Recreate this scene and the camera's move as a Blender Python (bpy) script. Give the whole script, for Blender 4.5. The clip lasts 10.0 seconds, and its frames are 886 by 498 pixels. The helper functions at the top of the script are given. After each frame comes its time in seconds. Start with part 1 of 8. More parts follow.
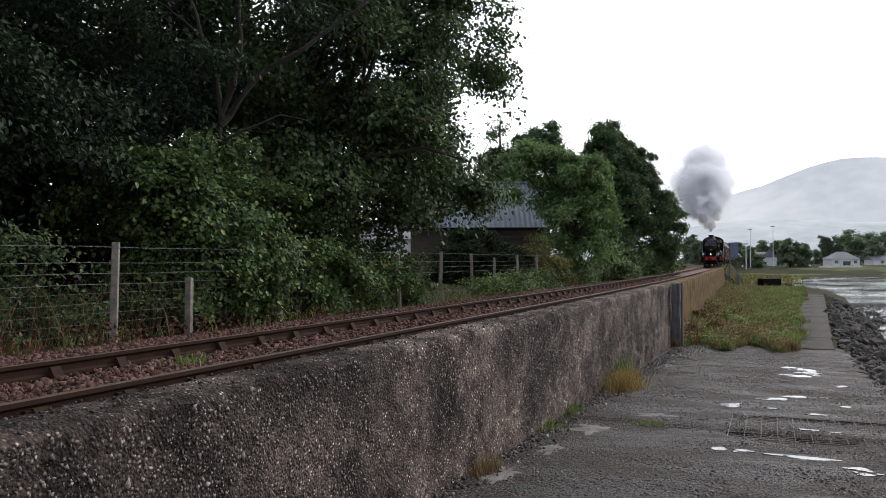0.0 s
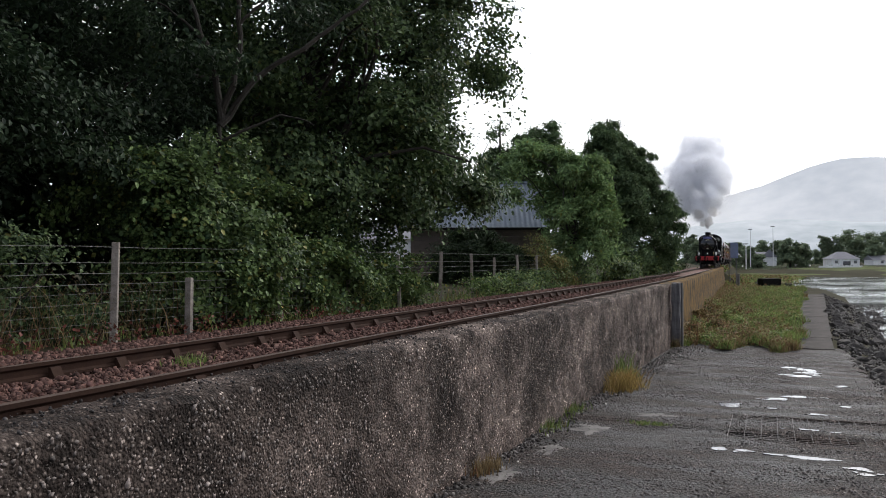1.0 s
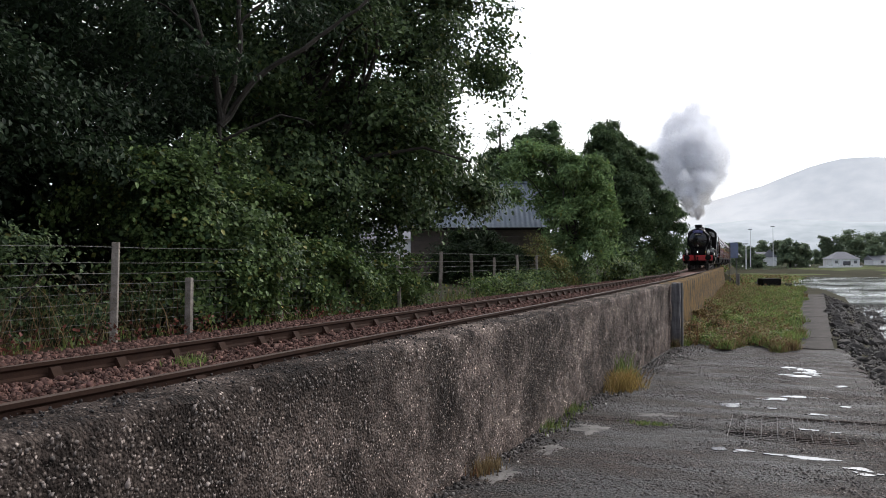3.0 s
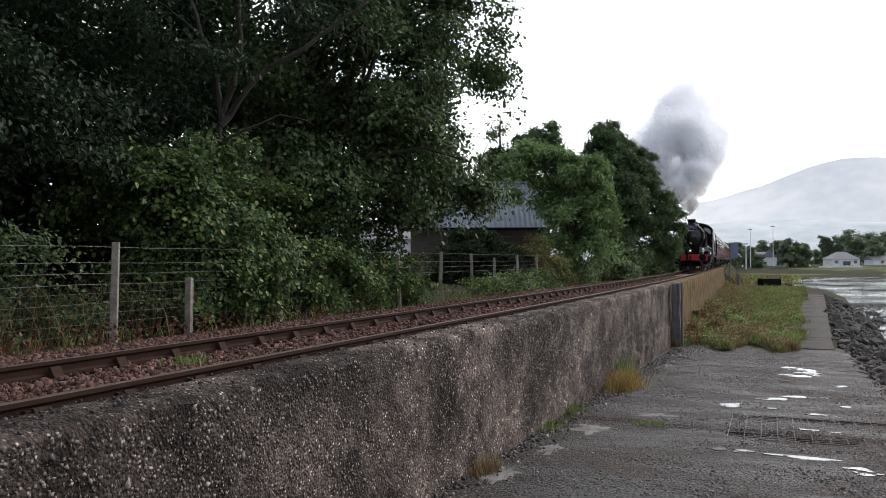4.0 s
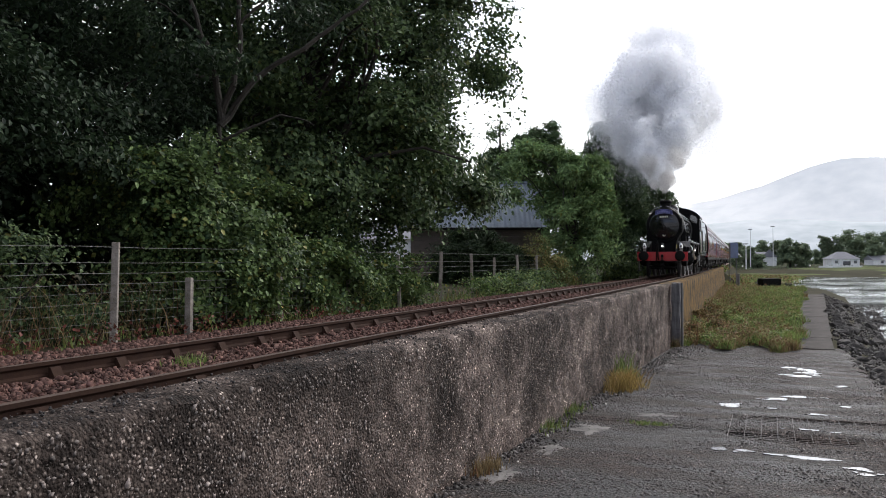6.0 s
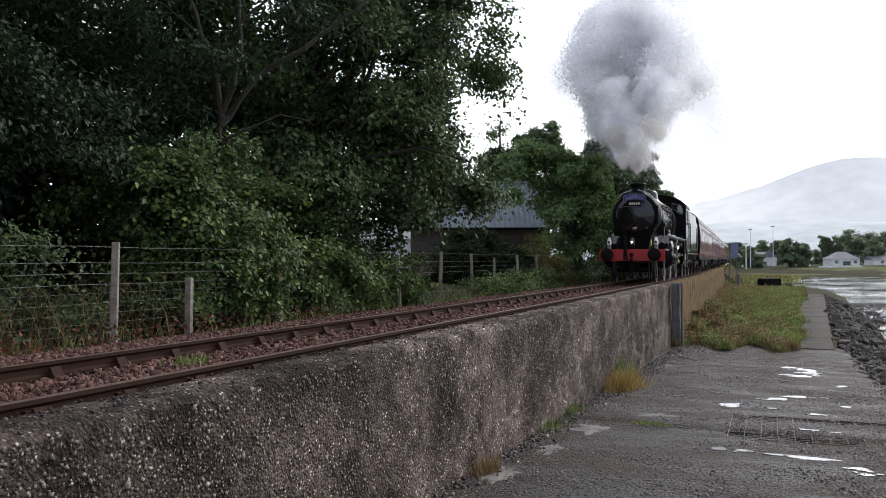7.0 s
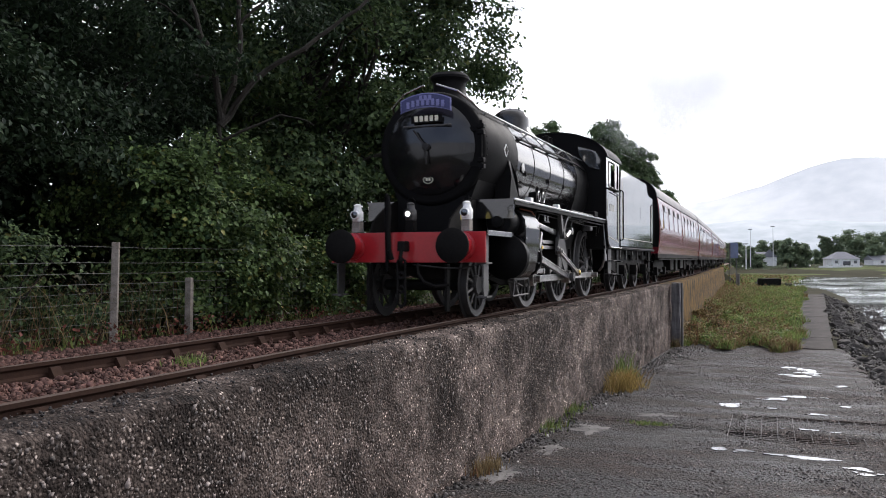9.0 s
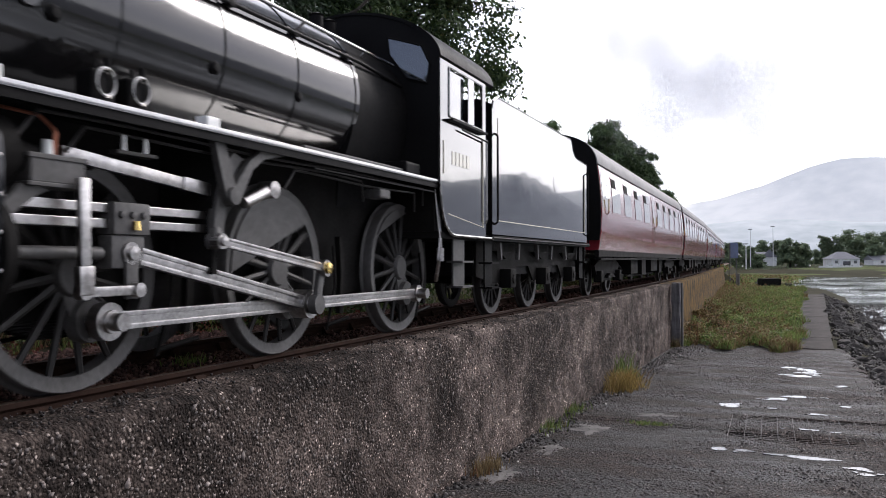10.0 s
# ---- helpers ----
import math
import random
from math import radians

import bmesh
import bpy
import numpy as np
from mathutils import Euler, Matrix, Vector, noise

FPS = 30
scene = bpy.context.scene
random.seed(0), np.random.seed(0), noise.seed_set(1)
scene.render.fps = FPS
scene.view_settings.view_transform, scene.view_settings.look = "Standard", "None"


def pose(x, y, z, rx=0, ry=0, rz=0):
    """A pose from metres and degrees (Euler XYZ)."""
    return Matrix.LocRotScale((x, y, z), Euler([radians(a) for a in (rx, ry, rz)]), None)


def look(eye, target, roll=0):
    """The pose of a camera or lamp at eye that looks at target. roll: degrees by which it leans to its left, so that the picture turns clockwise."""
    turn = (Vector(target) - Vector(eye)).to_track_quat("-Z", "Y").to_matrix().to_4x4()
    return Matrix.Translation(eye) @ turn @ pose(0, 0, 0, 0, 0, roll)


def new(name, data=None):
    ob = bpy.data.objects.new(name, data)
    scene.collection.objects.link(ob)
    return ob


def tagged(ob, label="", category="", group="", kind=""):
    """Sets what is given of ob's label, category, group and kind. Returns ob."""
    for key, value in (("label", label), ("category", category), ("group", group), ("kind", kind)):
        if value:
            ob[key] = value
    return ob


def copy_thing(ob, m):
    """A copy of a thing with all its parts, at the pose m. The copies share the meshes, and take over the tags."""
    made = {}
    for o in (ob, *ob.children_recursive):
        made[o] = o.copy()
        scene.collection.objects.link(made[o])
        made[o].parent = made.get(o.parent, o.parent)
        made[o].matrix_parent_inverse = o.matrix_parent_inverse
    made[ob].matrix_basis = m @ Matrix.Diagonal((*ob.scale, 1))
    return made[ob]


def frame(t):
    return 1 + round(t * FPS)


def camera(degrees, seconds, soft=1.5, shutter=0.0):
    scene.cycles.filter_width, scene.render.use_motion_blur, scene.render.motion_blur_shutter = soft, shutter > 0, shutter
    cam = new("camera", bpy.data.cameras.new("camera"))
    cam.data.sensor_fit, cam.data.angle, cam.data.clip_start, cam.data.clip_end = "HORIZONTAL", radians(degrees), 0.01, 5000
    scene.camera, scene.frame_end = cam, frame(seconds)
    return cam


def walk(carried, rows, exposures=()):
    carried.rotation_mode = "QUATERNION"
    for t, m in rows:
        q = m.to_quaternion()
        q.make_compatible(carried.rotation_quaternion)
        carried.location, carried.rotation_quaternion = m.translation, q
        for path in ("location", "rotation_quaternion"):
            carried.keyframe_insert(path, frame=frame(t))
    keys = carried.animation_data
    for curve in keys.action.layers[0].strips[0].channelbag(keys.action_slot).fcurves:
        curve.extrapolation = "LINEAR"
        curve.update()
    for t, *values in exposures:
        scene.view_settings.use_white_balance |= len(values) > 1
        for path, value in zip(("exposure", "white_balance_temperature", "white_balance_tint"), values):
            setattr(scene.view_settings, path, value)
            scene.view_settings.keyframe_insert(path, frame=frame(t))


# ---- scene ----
# Camera on a stand; the railway runs along +y, its rail tops are z = 0.
EYE = Vector((5.025, 0.0, 0.849))
YAW, TILT = radians(21.93), radians(0.79)
cam = camera(56.0, 10.0, soft=0.95, shutter=0.12)
AIM = EYE + Vector((-math.sin(YAW) * math.cos(TILT), math.cos(YAW) * math.cos(TILT), math.sin(TILT)))
walk(cam, [(0.0, look(EYE, AIM, -0.1)), (10.0, look(EYE, AIM, -0.1))], exposures=[(0.0, -0.2, 6500, 10), (2.5, -0.12, 6500, 10), (5.5, 0.02, 6480, 10.5), (7.5, 0.08, 6460, 11), (9.0, 0.16, 6420, 12.5), (9.6, 0.06, 6380, 14), (10.0, -0.1, 6360, 14.5)])

# ---- light: bright overcast sky, the sun veiled over the water ----
SUN_AZ, SUN_EL = radians(24), radians(30)


def make_world():
    w = bpy.data.worlds.new("overcast_sky")
    scene.world = w
    w.use_nodes = True
    nt = w.node_tree
    nt.nodes.clear()
    n, l = nt.nodes.new, nt.links.new
    sky = n("ShaderNodeTexSky")
    sky.sky_type, sky.sun_disc = "NISHITA", False
    sky.sun_elevation, sky.sun_rotation = SUN_EL, SUN_AZ
    co = n("ShaderNodeTexCoord")
    mp = n("ShaderNodeMapping")
    mp.inputs["Scale"].default_value = (1.3, 1.3, 3.2)
    noi = n("ShaderNodeTexNoise")
    noi.inputs["Scale"].default_value, noi.inputs["Detail"].default_value = 1.9, 5.0
    noi.inputs["Roughness"].default_value = 0.55
    l(co.outputs["Generated"], mp.inputs[0])
    l(mp.outputs[0], noi.inputs[0])
    ramp = n("ShaderNodeValToRGB")
    e = ramp.color_ramp.elements
    e[0].position, e[0].color = 0.36, (9.0, 9.2, 10.2, 1)
    e[1].position, e[1].color = 0.56, (13.0, 13.0, 13.2, 1)
    l(noi.outputs[0], ramp.inputs[0])
    mix = n("ShaderNodeMix")
    mix.data_type = "RGBA"
    mix.inputs["Factor"].default_value = 0.85
    l(sky.outputs[0], mix.inputs["A"])
    l(ramp.outputs[0], mix.inputs["B"])
    # the veiled sun brightens the cloud around it
    dot = n("ShaderNodeVectorMath")
    dot.operation = "DOT_PRODUCT"
    dot.inputs[1].default_value = (math.sin(SUN_AZ) * math.cos(SUN_EL), math.cos(SUN_AZ) * math.cos(SUN_EL), math.sin(SUN_EL))
    l(co.outputs["Generated"], dot.inputs[0])
    glow = n("ShaderNodeMapRange")
    glow.interpolation_type = "SMOOTHSTEP"
    glow.inputs["From Min"].default_value, glow.inputs["From Max"].default_value = 0.35, 1.0
    glow.inputs["To Min"].default_value, glow.inputs["To Max"].default_value = 0.085, 0.25
    l(dot.outputs["Value"], glow.inputs[0])
    # thinner, bluer cloud away from the sun
    away = n("ShaderNodeMapRange")
    away.interpolation_type = "SMOOTHSTEP"
    away.inputs["From Min"].default_value, away.inputs["From Max"].default_value = 0.35, -0.7
    l(dot.outputs["Value"], away.inputs[0])
    blue = n("ShaderNodeMix")
    blue.data_type, blue.blend_type = "RGBA", "MULTIPLY"
    blue.inputs["B"].default_value = (0.66, 0.8, 1.08, 1)
    l(away.outputs[0], blue.inputs["Factor"])
    l(mix.outputs["Result"], blue.inputs["A"])
    bg = n("ShaderNodeBackground")
    l(glow.outputs[0], bg.inputs[1])
    l(blue.outputs["Result"], bg.inputs[0])
    out = n("ShaderNodeOutputWorld")
    l(bg.outputs[0], out.inputs[0])


make_world()
sun_data = bpy.data.lights.new("sun", "SUN")
sun_data.energy, sun_data.angle, sun_data.color = 1.5, radians(14), (1.0, 0.96, 0.9)
sun = new("sun", sun_data)
sun.matrix_world = look((0, 0, 60), Vector((0, 0, 60)) - Vector((math.sin(SUN_AZ) * math.cos(SUN_EL), math.cos(SUN_AZ) * math.cos(SUN_EL), math.sin(SUN_EL))))


# ---- materials ----
def mat(name, base, rough=0.7, metal=0.0, second=None, scale=4.0, fine=40.0, bump=0.3, spec=0.5, depth=0.01, spread=(0.35, 0.65), rough2=None, vary=0.0):
    """Two colours mixed by coarse and fine noise in object space, with relief."""
    m = bpy.data.materials.new(name)
    m.use_nodes = True
    nt = m.node_tree
    n, l = nt.nodes.new, nt.links.new
    b = nt.nodes["Principled BSDF"]
    b.inputs["Metallic"].default_value = metal
    b.inputs["Roughness"].default_value = rough
    b.inputs["Specular IOR Level"].default_value = spec
    second = second or tuple(c * 0.72 for c in base)
    co = n("ShaderNodeTexCoord")
    n1, n2 = n("ShaderNodeTexNoise"), n("ShaderNodeTexNoise")
    n1.inputs["Scale"].default_value, n1.inputs["Detail"].default_value = scale, 5
    n2.inputs["Scale"].default_value, n2.inputs["Detail"].default_value = fine, 4
    l(co.outputs["Object"], n1.inputs[0])
    l(co.outputs["Object"], n2.inputs[0])
    add = n("ShaderNodeMath")
    add.operation = "MULTIPLY_ADD"
    add.inputs[1].default_value = 0.45
    l(n2.outputs[0], add.inputs[0])
    sc = n("ShaderNodeMath")
    sc.operation = "MULTIPLY"
    sc.inputs[1].default_value = 0.55
    l(n1.outputs[0], sc.inputs[0])
    l(sc.outputs[0], add.inputs[2])
    mr = n("ShaderNodeMapRange")
    mr.inputs["From Min"].default_value, mr.inputs["From Max"].default_value = spread
    l(add.outputs[0], mr.inputs[0])
    mx = n("ShaderNodeMix")
    mx.data_type = "RGBA"
    mx.inputs["A"].default_value, mx.inputs["B"].default_value = (*second, 1), (*base, 1)
    l(mr.outputs[0], mx.inputs["Factor"])
    col = mx.outputs["Result"]
    if vary:
        oi, geo = n("ShaderNodeObjectInfo"), n("ShaderNodeNewGeometry")
        sm = n("ShaderNodeMath")
        sm.operation = "ADD"
        l(oi.outputs["Random"], sm.inputs[0])
        l(geo.outputs["Random Per Island"], sm.inputs[1])
        mv = n("ShaderNodeMapRange")
        mv.inputs["From Max"].default_value = 2.0
        mv.inputs["To Min"].default_value, mv.inputs["To Max"].default_value = 1 - vary, 1 + vary
        l(sm.outputs[0], mv.inputs[0])
        hs = n("ShaderNodeHueSaturation")
        l(mv.outputs[0], hs.inputs["Value"])
        l(col, hs.inputs["Color"])
        col = hs.outputs[0]
    l(col, b.inputs["Base Color"])
    if rough2 is not None:
        rr = n("ShaderNodeMapRange")
        rr.inputs["To Min"].default_value, rr.inputs["To Max"].default_value = rough, rough2
        l(mr.outputs[0], rr.inputs[0])
        l(rr.outputs[0], b.inputs["Roughness"])
    if bump:
        bp = n("ShaderNodeBump")
        bp.inputs["Strength"].default_value, bp.inputs["Distance"].default_value = bump, depth
        l(add.outputs[0], bp.inputs["Height"])
        l(bp.outputs[0], b.inputs["Normal"])
    return m


def leaf_mat(name, dark, light, yellow=(0.16, 0.15, 0.03), share=0.06):
    """Leaves: every island its own green, some turning, with light shining through."""
    m = bpy.data.materials.new(name)
    m.use_nodes = True
    nt = m.node_tree
    n, l = nt.nodes.new, nt.links.new
    b = nt.nodes["Principled BSDF"]
    b.inputs["Roughness"].default_value = 0.58
    b.inputs["Specular IOR Level"].default_value = 0.2
    geo = n("ShaderNodeNewGeometry")
    ramp = n("ShaderNodeValToRGB")
    e = ramp.color_ramp.elements
    e[0].position, e[0].color = 0.0, (*dark, 1)
    e[1].position, e[1].color = 1.0 - share, (*light, 1)
    x = e.new(1.0 - share * 0.4)
    x.color = (*yellow, 1)
    l(geo.outputs["Random Per Island"], ramp.inputs[0])
    co = n("ShaderNodeTexCoord")
    no = n("ShaderNodeTexNoise")
    no.inputs["Scale"].default_value = 0.6
    l(co.outputs["Object"], no.inputs[0])
    mr = n("ShaderNodeMapRange")
    mr.inputs["From Min"].default_value, mr.inputs["From Max"].default_value = 0.3, 0.7
    mr.inputs["To Min"].default_value, mr.inputs["To Max"].default_value = 0.7, 1.25
    l(no.outputs[0], mr.inputs[0])
    hs = n("ShaderNodeHueSaturation")
    l(mr.outputs[0], hs.inputs["Value"])
    l(ramp.outputs[0], hs.inputs["Color"])
    l(hs.outputs[0], b.inputs["Base Color"])
    tr = n("ShaderNodeBsdfTranslucent")
    l(hs.outputs[0], tr.inputs[0])
    ms = n("ShaderNodeMixShader")
    ms.inputs[0].default_value = 0.25
    l(b.outputs[0], ms.inputs[1])
    l(tr.outputs[0], ms.inputs[2])
    l(ms.outputs[0], nt.nodes["Material Output"].inputs[0])
    return m


def glow_mat(name, colour, strength):
    m = bpy.data.materials.new(name)
    m.use_nodes = True
    b = m.node_tree.nodes["Principled BSDF"]
    b.inputs["Base Color"].default_value = (*colour, 1)
    b.inputs["Emission Color"].default_value = (*colour, 1)
    b.inputs["Emission Strength"].default_value = strength
    return m


def glass_mat(name, tint=(0.02, 0.025, 0.03)):
    m = bpy.data.materials.new(name)
    m.use_nodes = True
    b = m.node_tree.nodes["Principled BSDF"]
    b.inputs["Base Color"].default_value = (*tint, 1)
    b.inputs["Roughness"].default_value = 0.03
    b.inputs["Specular IOR Level"].default_value = 0.6
    b.inputs["Transmission Weight"].default_value = 0.35
    return m


M = {}
M["pebble"] = mat("exposed_pebble", (0.36, 0.3, 0.27), 0.7, second=(0.07, 0.055, 0.047), scale=3, fine=60, bump=0.3, vary=0.85)
M["chip"] = mat("paving_chip", (0.125, 0.11, 0.104), 0.65, second=(0.026, 0.022, 0.021), scale=5, fine=60, bump=0.2, vary=0.85, spec=0.3)
M["pale_chip"] = mat("pale_mortar_crumb", (0.5, 0.48, 0.45), 0.8, second=(0.2, 0.18, 0.17), scale=8, fine=60, bump=0.2, vary=0.5)
M["water_film"] = mat("puddle_water", (0.03, 0.03, 0.03), 0.04, bump=0.0, spec=0.6)
M["slab"] = mat("pale_concrete_slab", (0.09, 0.08, 0.073), 0.95, second=(0.028, 0.025, 0.023), scale=1.1, fine=22, spread=(0.38, 0.64), bump=0.8, spec=0.1)
M["ballast"] = mat("ballast_stone", (0.155, 0.085, 0.07), 0.95, second=(0.016, 0.011, 0.009), scale=9, fine=50, bump=0.4, vary=0.9, spec=0.15)
M["rail"] = mat("rusty_rail", (0.036, 0.019, 0.013), 0.8, second=(0.022, 0.012, 0.009), scale=4, fine=50, bump=0.3, spec=0.08)
M["rail_top"] = mat("worn_rail_top", (0.08, 0.055, 0.042), 0.6, second=(0.045, 0.026, 0.018), spec=0.3, scale=8, fine=60, bump=0.1)
M["sleeper"] = mat("old_sleeper", (0.042, 0.032, 0.027), 0.9, second=(0.018, 0.014, 0.012), scale=4, fine=40, bump=0.6)
M["far_grass"] = mat("far_bank_grass", (0.11, 0.135, 0.05), 0.95, second=(0.05, 0.052, 0.025), scale=0.12, fine=1.2, bump=0.6, depth=0.2, spec=0.03, spread=(0.4, 0.6))
M["screed"] = mat("pale_mortar", (0.16, 0.148, 0.138), 0.9, second=(0.05, 0.044, 0.041), scale=2.5, fine=30, bump=0.5, spread=(0.4, 0.6))
M["grassland"] = mat("salt_grass_ground", (0.055, 0.075, 0.02), 0.95, second=(0.06, 0.045, 0.022), scale=0.6, fine=12, bump=0.6, depth=0.04)
M["blade"] = leaf_mat("grass_blade", (0.085, 0.13, 0.036), (0.22, 0.29, 0.085), (0.28, 0.22, 0.1), 0.16)
M["dry_blade"] = leaf_mat("dry_grass_blade", (0.1, 0.07, 0.037), (0.27, 0.2, 0.1), (0.17, 0.085, 0.045), 0.2)
M["straw"] = leaf_mat("straw_blade", (0.2, 0.14, 0.05), (0.4, 0.29, 0.1), (0.26, 0.14, 0.06), 0.2)
M["rock"] = mat("wet_shore_rock", (0.085, 0.077, 0.071), 0.75, second=(0.018, 0.017, 0.0165), scale=1.6, fine=18, bump=1.0, depth=0.05, vary=0.6, spec=0.15)
M["mud"] = mat("tidal_mud", (0.06, 0.052, 0.035), 0.95, second=(0.025, 0.027, 0.014), scale=0.25, fine=3, bump=0.4, depth=0.05, spec=0.02)
# distance haze is painted into the pale colours of these ridges
M["hill"] = mat("hill_painted_haze", (0.82, 0.81, 0.78), 1.0, second=(0.66, 0.67, 0.66), scale=0.004, fine=0.02, bump=0.0, spec=0.0)
M["hill_near"] = mat("nearer_hill_painted_haze", (0.54, 0.56, 0.57), 1.0, second=(0.36, 0.4, 0.41), scale=0.006, fine=0.03, bump=0.0, spec=0.0)
M["wood_hill"] = mat("wooded_slope_haze_grey", (0.45, 0.46, 0.48), 1.0, second=(0.3, 0.31, 0.33), scale=0.02, fine=0.1, bump=0.0, spec=0.0)
M["bark"] = mat("tree_bark", (0.035, 0.029, 0.022), 0.9, second=(0.018, 0.015, 0.012), scale=3, fine=25, bump=0.9, depth=0.03)
M["leaf"] = leaf_mat("broad_leaf", (0.018, 0.037, 0.0175), (0.098, 0.145, 0.054), (0.12, 0.12, 0.035), 0.035)
M["leaf_bush"] = leaf_mat("hedge_leaf", (0.02, 0.044, 0.019), (0.14, 0.205, 0.066), (0.2, 0.2, 0.055), 0.05)
M["leaf_ash"] = leaf_mat("feathery_leaf", (0.08, 0.14, 0.055), (0.22, 0.32, 0.12), (0.16, 0.17, 0.04), 0.05)
# darker copy of the broad leaf: the wood's shade is in its colour
M["dark_leaf"] = leaf_mat("leaf_painted_shade", (0.011, 0.021, 0.012), (0.045, 0.072, 0.036), (0.06, 0.065, 0.025), 0.02)
M["willow"] = leaf_mat("willow_leaf", (0.08, 0.1, 0.03), (0.22, 0.22, 0.07), (0.25, 0.16, 0.06), 0.25)
M["needle"] = leaf_mat("conifer_needle", (0.045, 0.082, 0.038), (0.13, 0.185, 0.078), (0.07, 0.08, 0.03), 0.03)
M["dark_needle"] = leaf_mat("pine_needle", (0.012, 0.024, 0.012), (0.045, 0.07, 0.028), (0.05, 0.06, 0.02), 0.03)
# green lightened to stand for the haze across the bay
M["far_leaf"] = leaf_mat("far_foliage_hazed", (0.1, 0.14, 0.085), (0.2, 0.25, 0.14), (0.16, 0.18, 0.09), 0.05)
M["weed"] = leaf_mat("low_weed_leaf", (0.065, 0.11, 0.03), (0.23, 0.3, 0.085), (0.25, 0.19, 0.09), 0.2)
M["dock"] = leaf_mat("browning_dock_leaf", (0.07, 0.06, 0.025), (0.24, 0.19, 0.075), (0.2, 0.09, 0.05), 0.3)
M["red_weed"] = leaf_mat("reddening_weed", (0.05, 0.018, 0.014), (0.17, 0.06, 0.042), (0.07, 0.08, 0.025), 0.35)
M["post"] = mat("silvered_post", (0.3, 0.27, 0.24), 0.85, second=(0.13, 0.11, 0.09), scale=6, fine=50, bump=0.6)
M["wire"] = mat("galvanised_wire", (0.16, 0.155, 0.15), 0.6, metal=0.3, bump=0.0)
M["timber"] = mat("tarred_timber", (0.16, 0.15, 0.15), 0.8, second=(0.06, 0.058, 0.06), scale=3, fine=30, bump=0.6)
M["tin"] = mat("corrugated_roof_sheet", (0.27, 0.31, 0.36), 0.7, second=(0.2, 0.235, 0.28), scale=1, fine=8, bump=0.1, spec=0.2)
M["shed_wood"] = mat("dark_shed_board", (0.09, 0.07, 0.055), 0.85, second=(0.05, 0.04, 0.033), scale=2, fine=25, bump=0.4)
M["whitewash"] = mat("white_render", (0.85, 0.85, 0.83), 0.8, second=(0.62, 0.62, 0.61), scale=1, fine=20, bump=0.1)
M["slate"] = mat("grey_slate", (0.2, 0.2, 0.22), 0.7, second=(0.14, 0.14, 0.155), scale=2, fine=20, bump=0.2)
M["black"] = mat("gloss_black_paint", (0.007, 0.007, 0.008), 0.045, second=(0.013, 0.012, 0.012), scale=1.2, fine=9, bump=0.02, rough2=0.16, depth=0.002, spec=0.8)
M["boiler"] = mat("polished_boiler_black", (0.006, 0.006, 0.0065), 0.06, second=(0.012, 0.011, 0.011), scale=1.2, fine=9, bump=0.05, rough2=0.17, depth=0.004, spec=0.5)
M["satin"] = mat("sooty_black", (0.006, 0.0058, 0.006), 0.4, second=(0.009, 0.0085, 0.0085), scale=2, fine=24, bump=0.08, rough2=0.55, spec=0.04)
M["grime"] = mat("oily_grime", (0.007, 0.0066, 0.0062), 0.6, second=(0.012, 0.011, 0.0105), scale=3, fine=30, bump=0.25, rough2=0.75, spec=0.05)
M["dark_wheel"] = mat("oily_spoke_black", (0.03, 0.028, 0.027), 0.5, second=(0.015, 0.014, 0.0135), scale=3, fine=25, bump=0.12, spec=0.2)
M["wheel"] = mat("dusty_wheel_black", (0.088, 0.084, 0.082), 0.5, second=(0.04, 0.038, 0.036), scale=3, fine=25, bump=0.12, spec=0.3)
M["steel"] = mat("bright_steel_rod", (0.6, 0.58, 0.565), 0.3, second=(0.27, 0.255, 0.245), metal=1.0, scale=4, fine=30, bump=0.05)
M["chrome"] = mat("polished_rail", (0.42, 0.41, 0.4), 0.2, metal=1.0, scale=4, fine=40, bump=0.02)
M["red"] = mat("buffer_beam_red", (0.4, 0.016, 0.022), 0.3, second=(0.28, 0.012, 0.016), scale=3, fine=25, bump=0.05)
M["brass"] = mat("brass", (0.75, 0.55, 0.2), 0.25, metal=1.0, scale=6, fine=40, bump=0.03)
M["yellow"] = mat("yellow_disc_paint", (0.75, 0.62, 0.15), 0.4, scale=4, fine=30, bump=0.03)
M["white"] = mat("white_enamel", (0.88, 0.88, 0.86), 0.35, second=(0.68, 0.68, 0.66), scale=5, fine=40, bump=0.03)
M["cream"] = mat("cream_lettering", (0.75, 0.7, 0.55), 0.5, scale=5, fine=40, bump=0.0)
# cream numerals with a dimmed colour, standing for glare that hides them
M["dim_mark"] = mat("numeral_paint_glare_dimmed", (0.36, 0.34, 0.26), 0.06, scale=5, fine=40, bump=0.0, spec=1.0)
# white headboard lettering, its dim lavender shade put into the colour
M["board_mark"] = mat("lettering_lavender_shade", (0.2, 0.2, 0.42), 0.5, scale=5, fine=40, bump=0.0)
M["blue"] = mat("headboard_blue", (0.025, 0.027, 0.12), 0.35, scale=4, fine=30, bump=0.03)
M["maroon"] = mat("maroon_paint", (0.21, 0.018, 0.028), 0.2, second=(0.155, 0.014, 0.021), scale=1, fine=10, bump=0.02, depth=0.003)
M["roof_grey"] = mat("coach_roof_grey", (0.2, 0.19, 0.19), 0.6, second=(0.12, 0.115, 0.115), scale=1.5, fine=20, bump=0.1)
M["water_film"].node_tree.nodes["Principled BSDF"].inputs["IOR"].default_value = 1.6
M["glass"] = glass_mat("dark_window_glass")
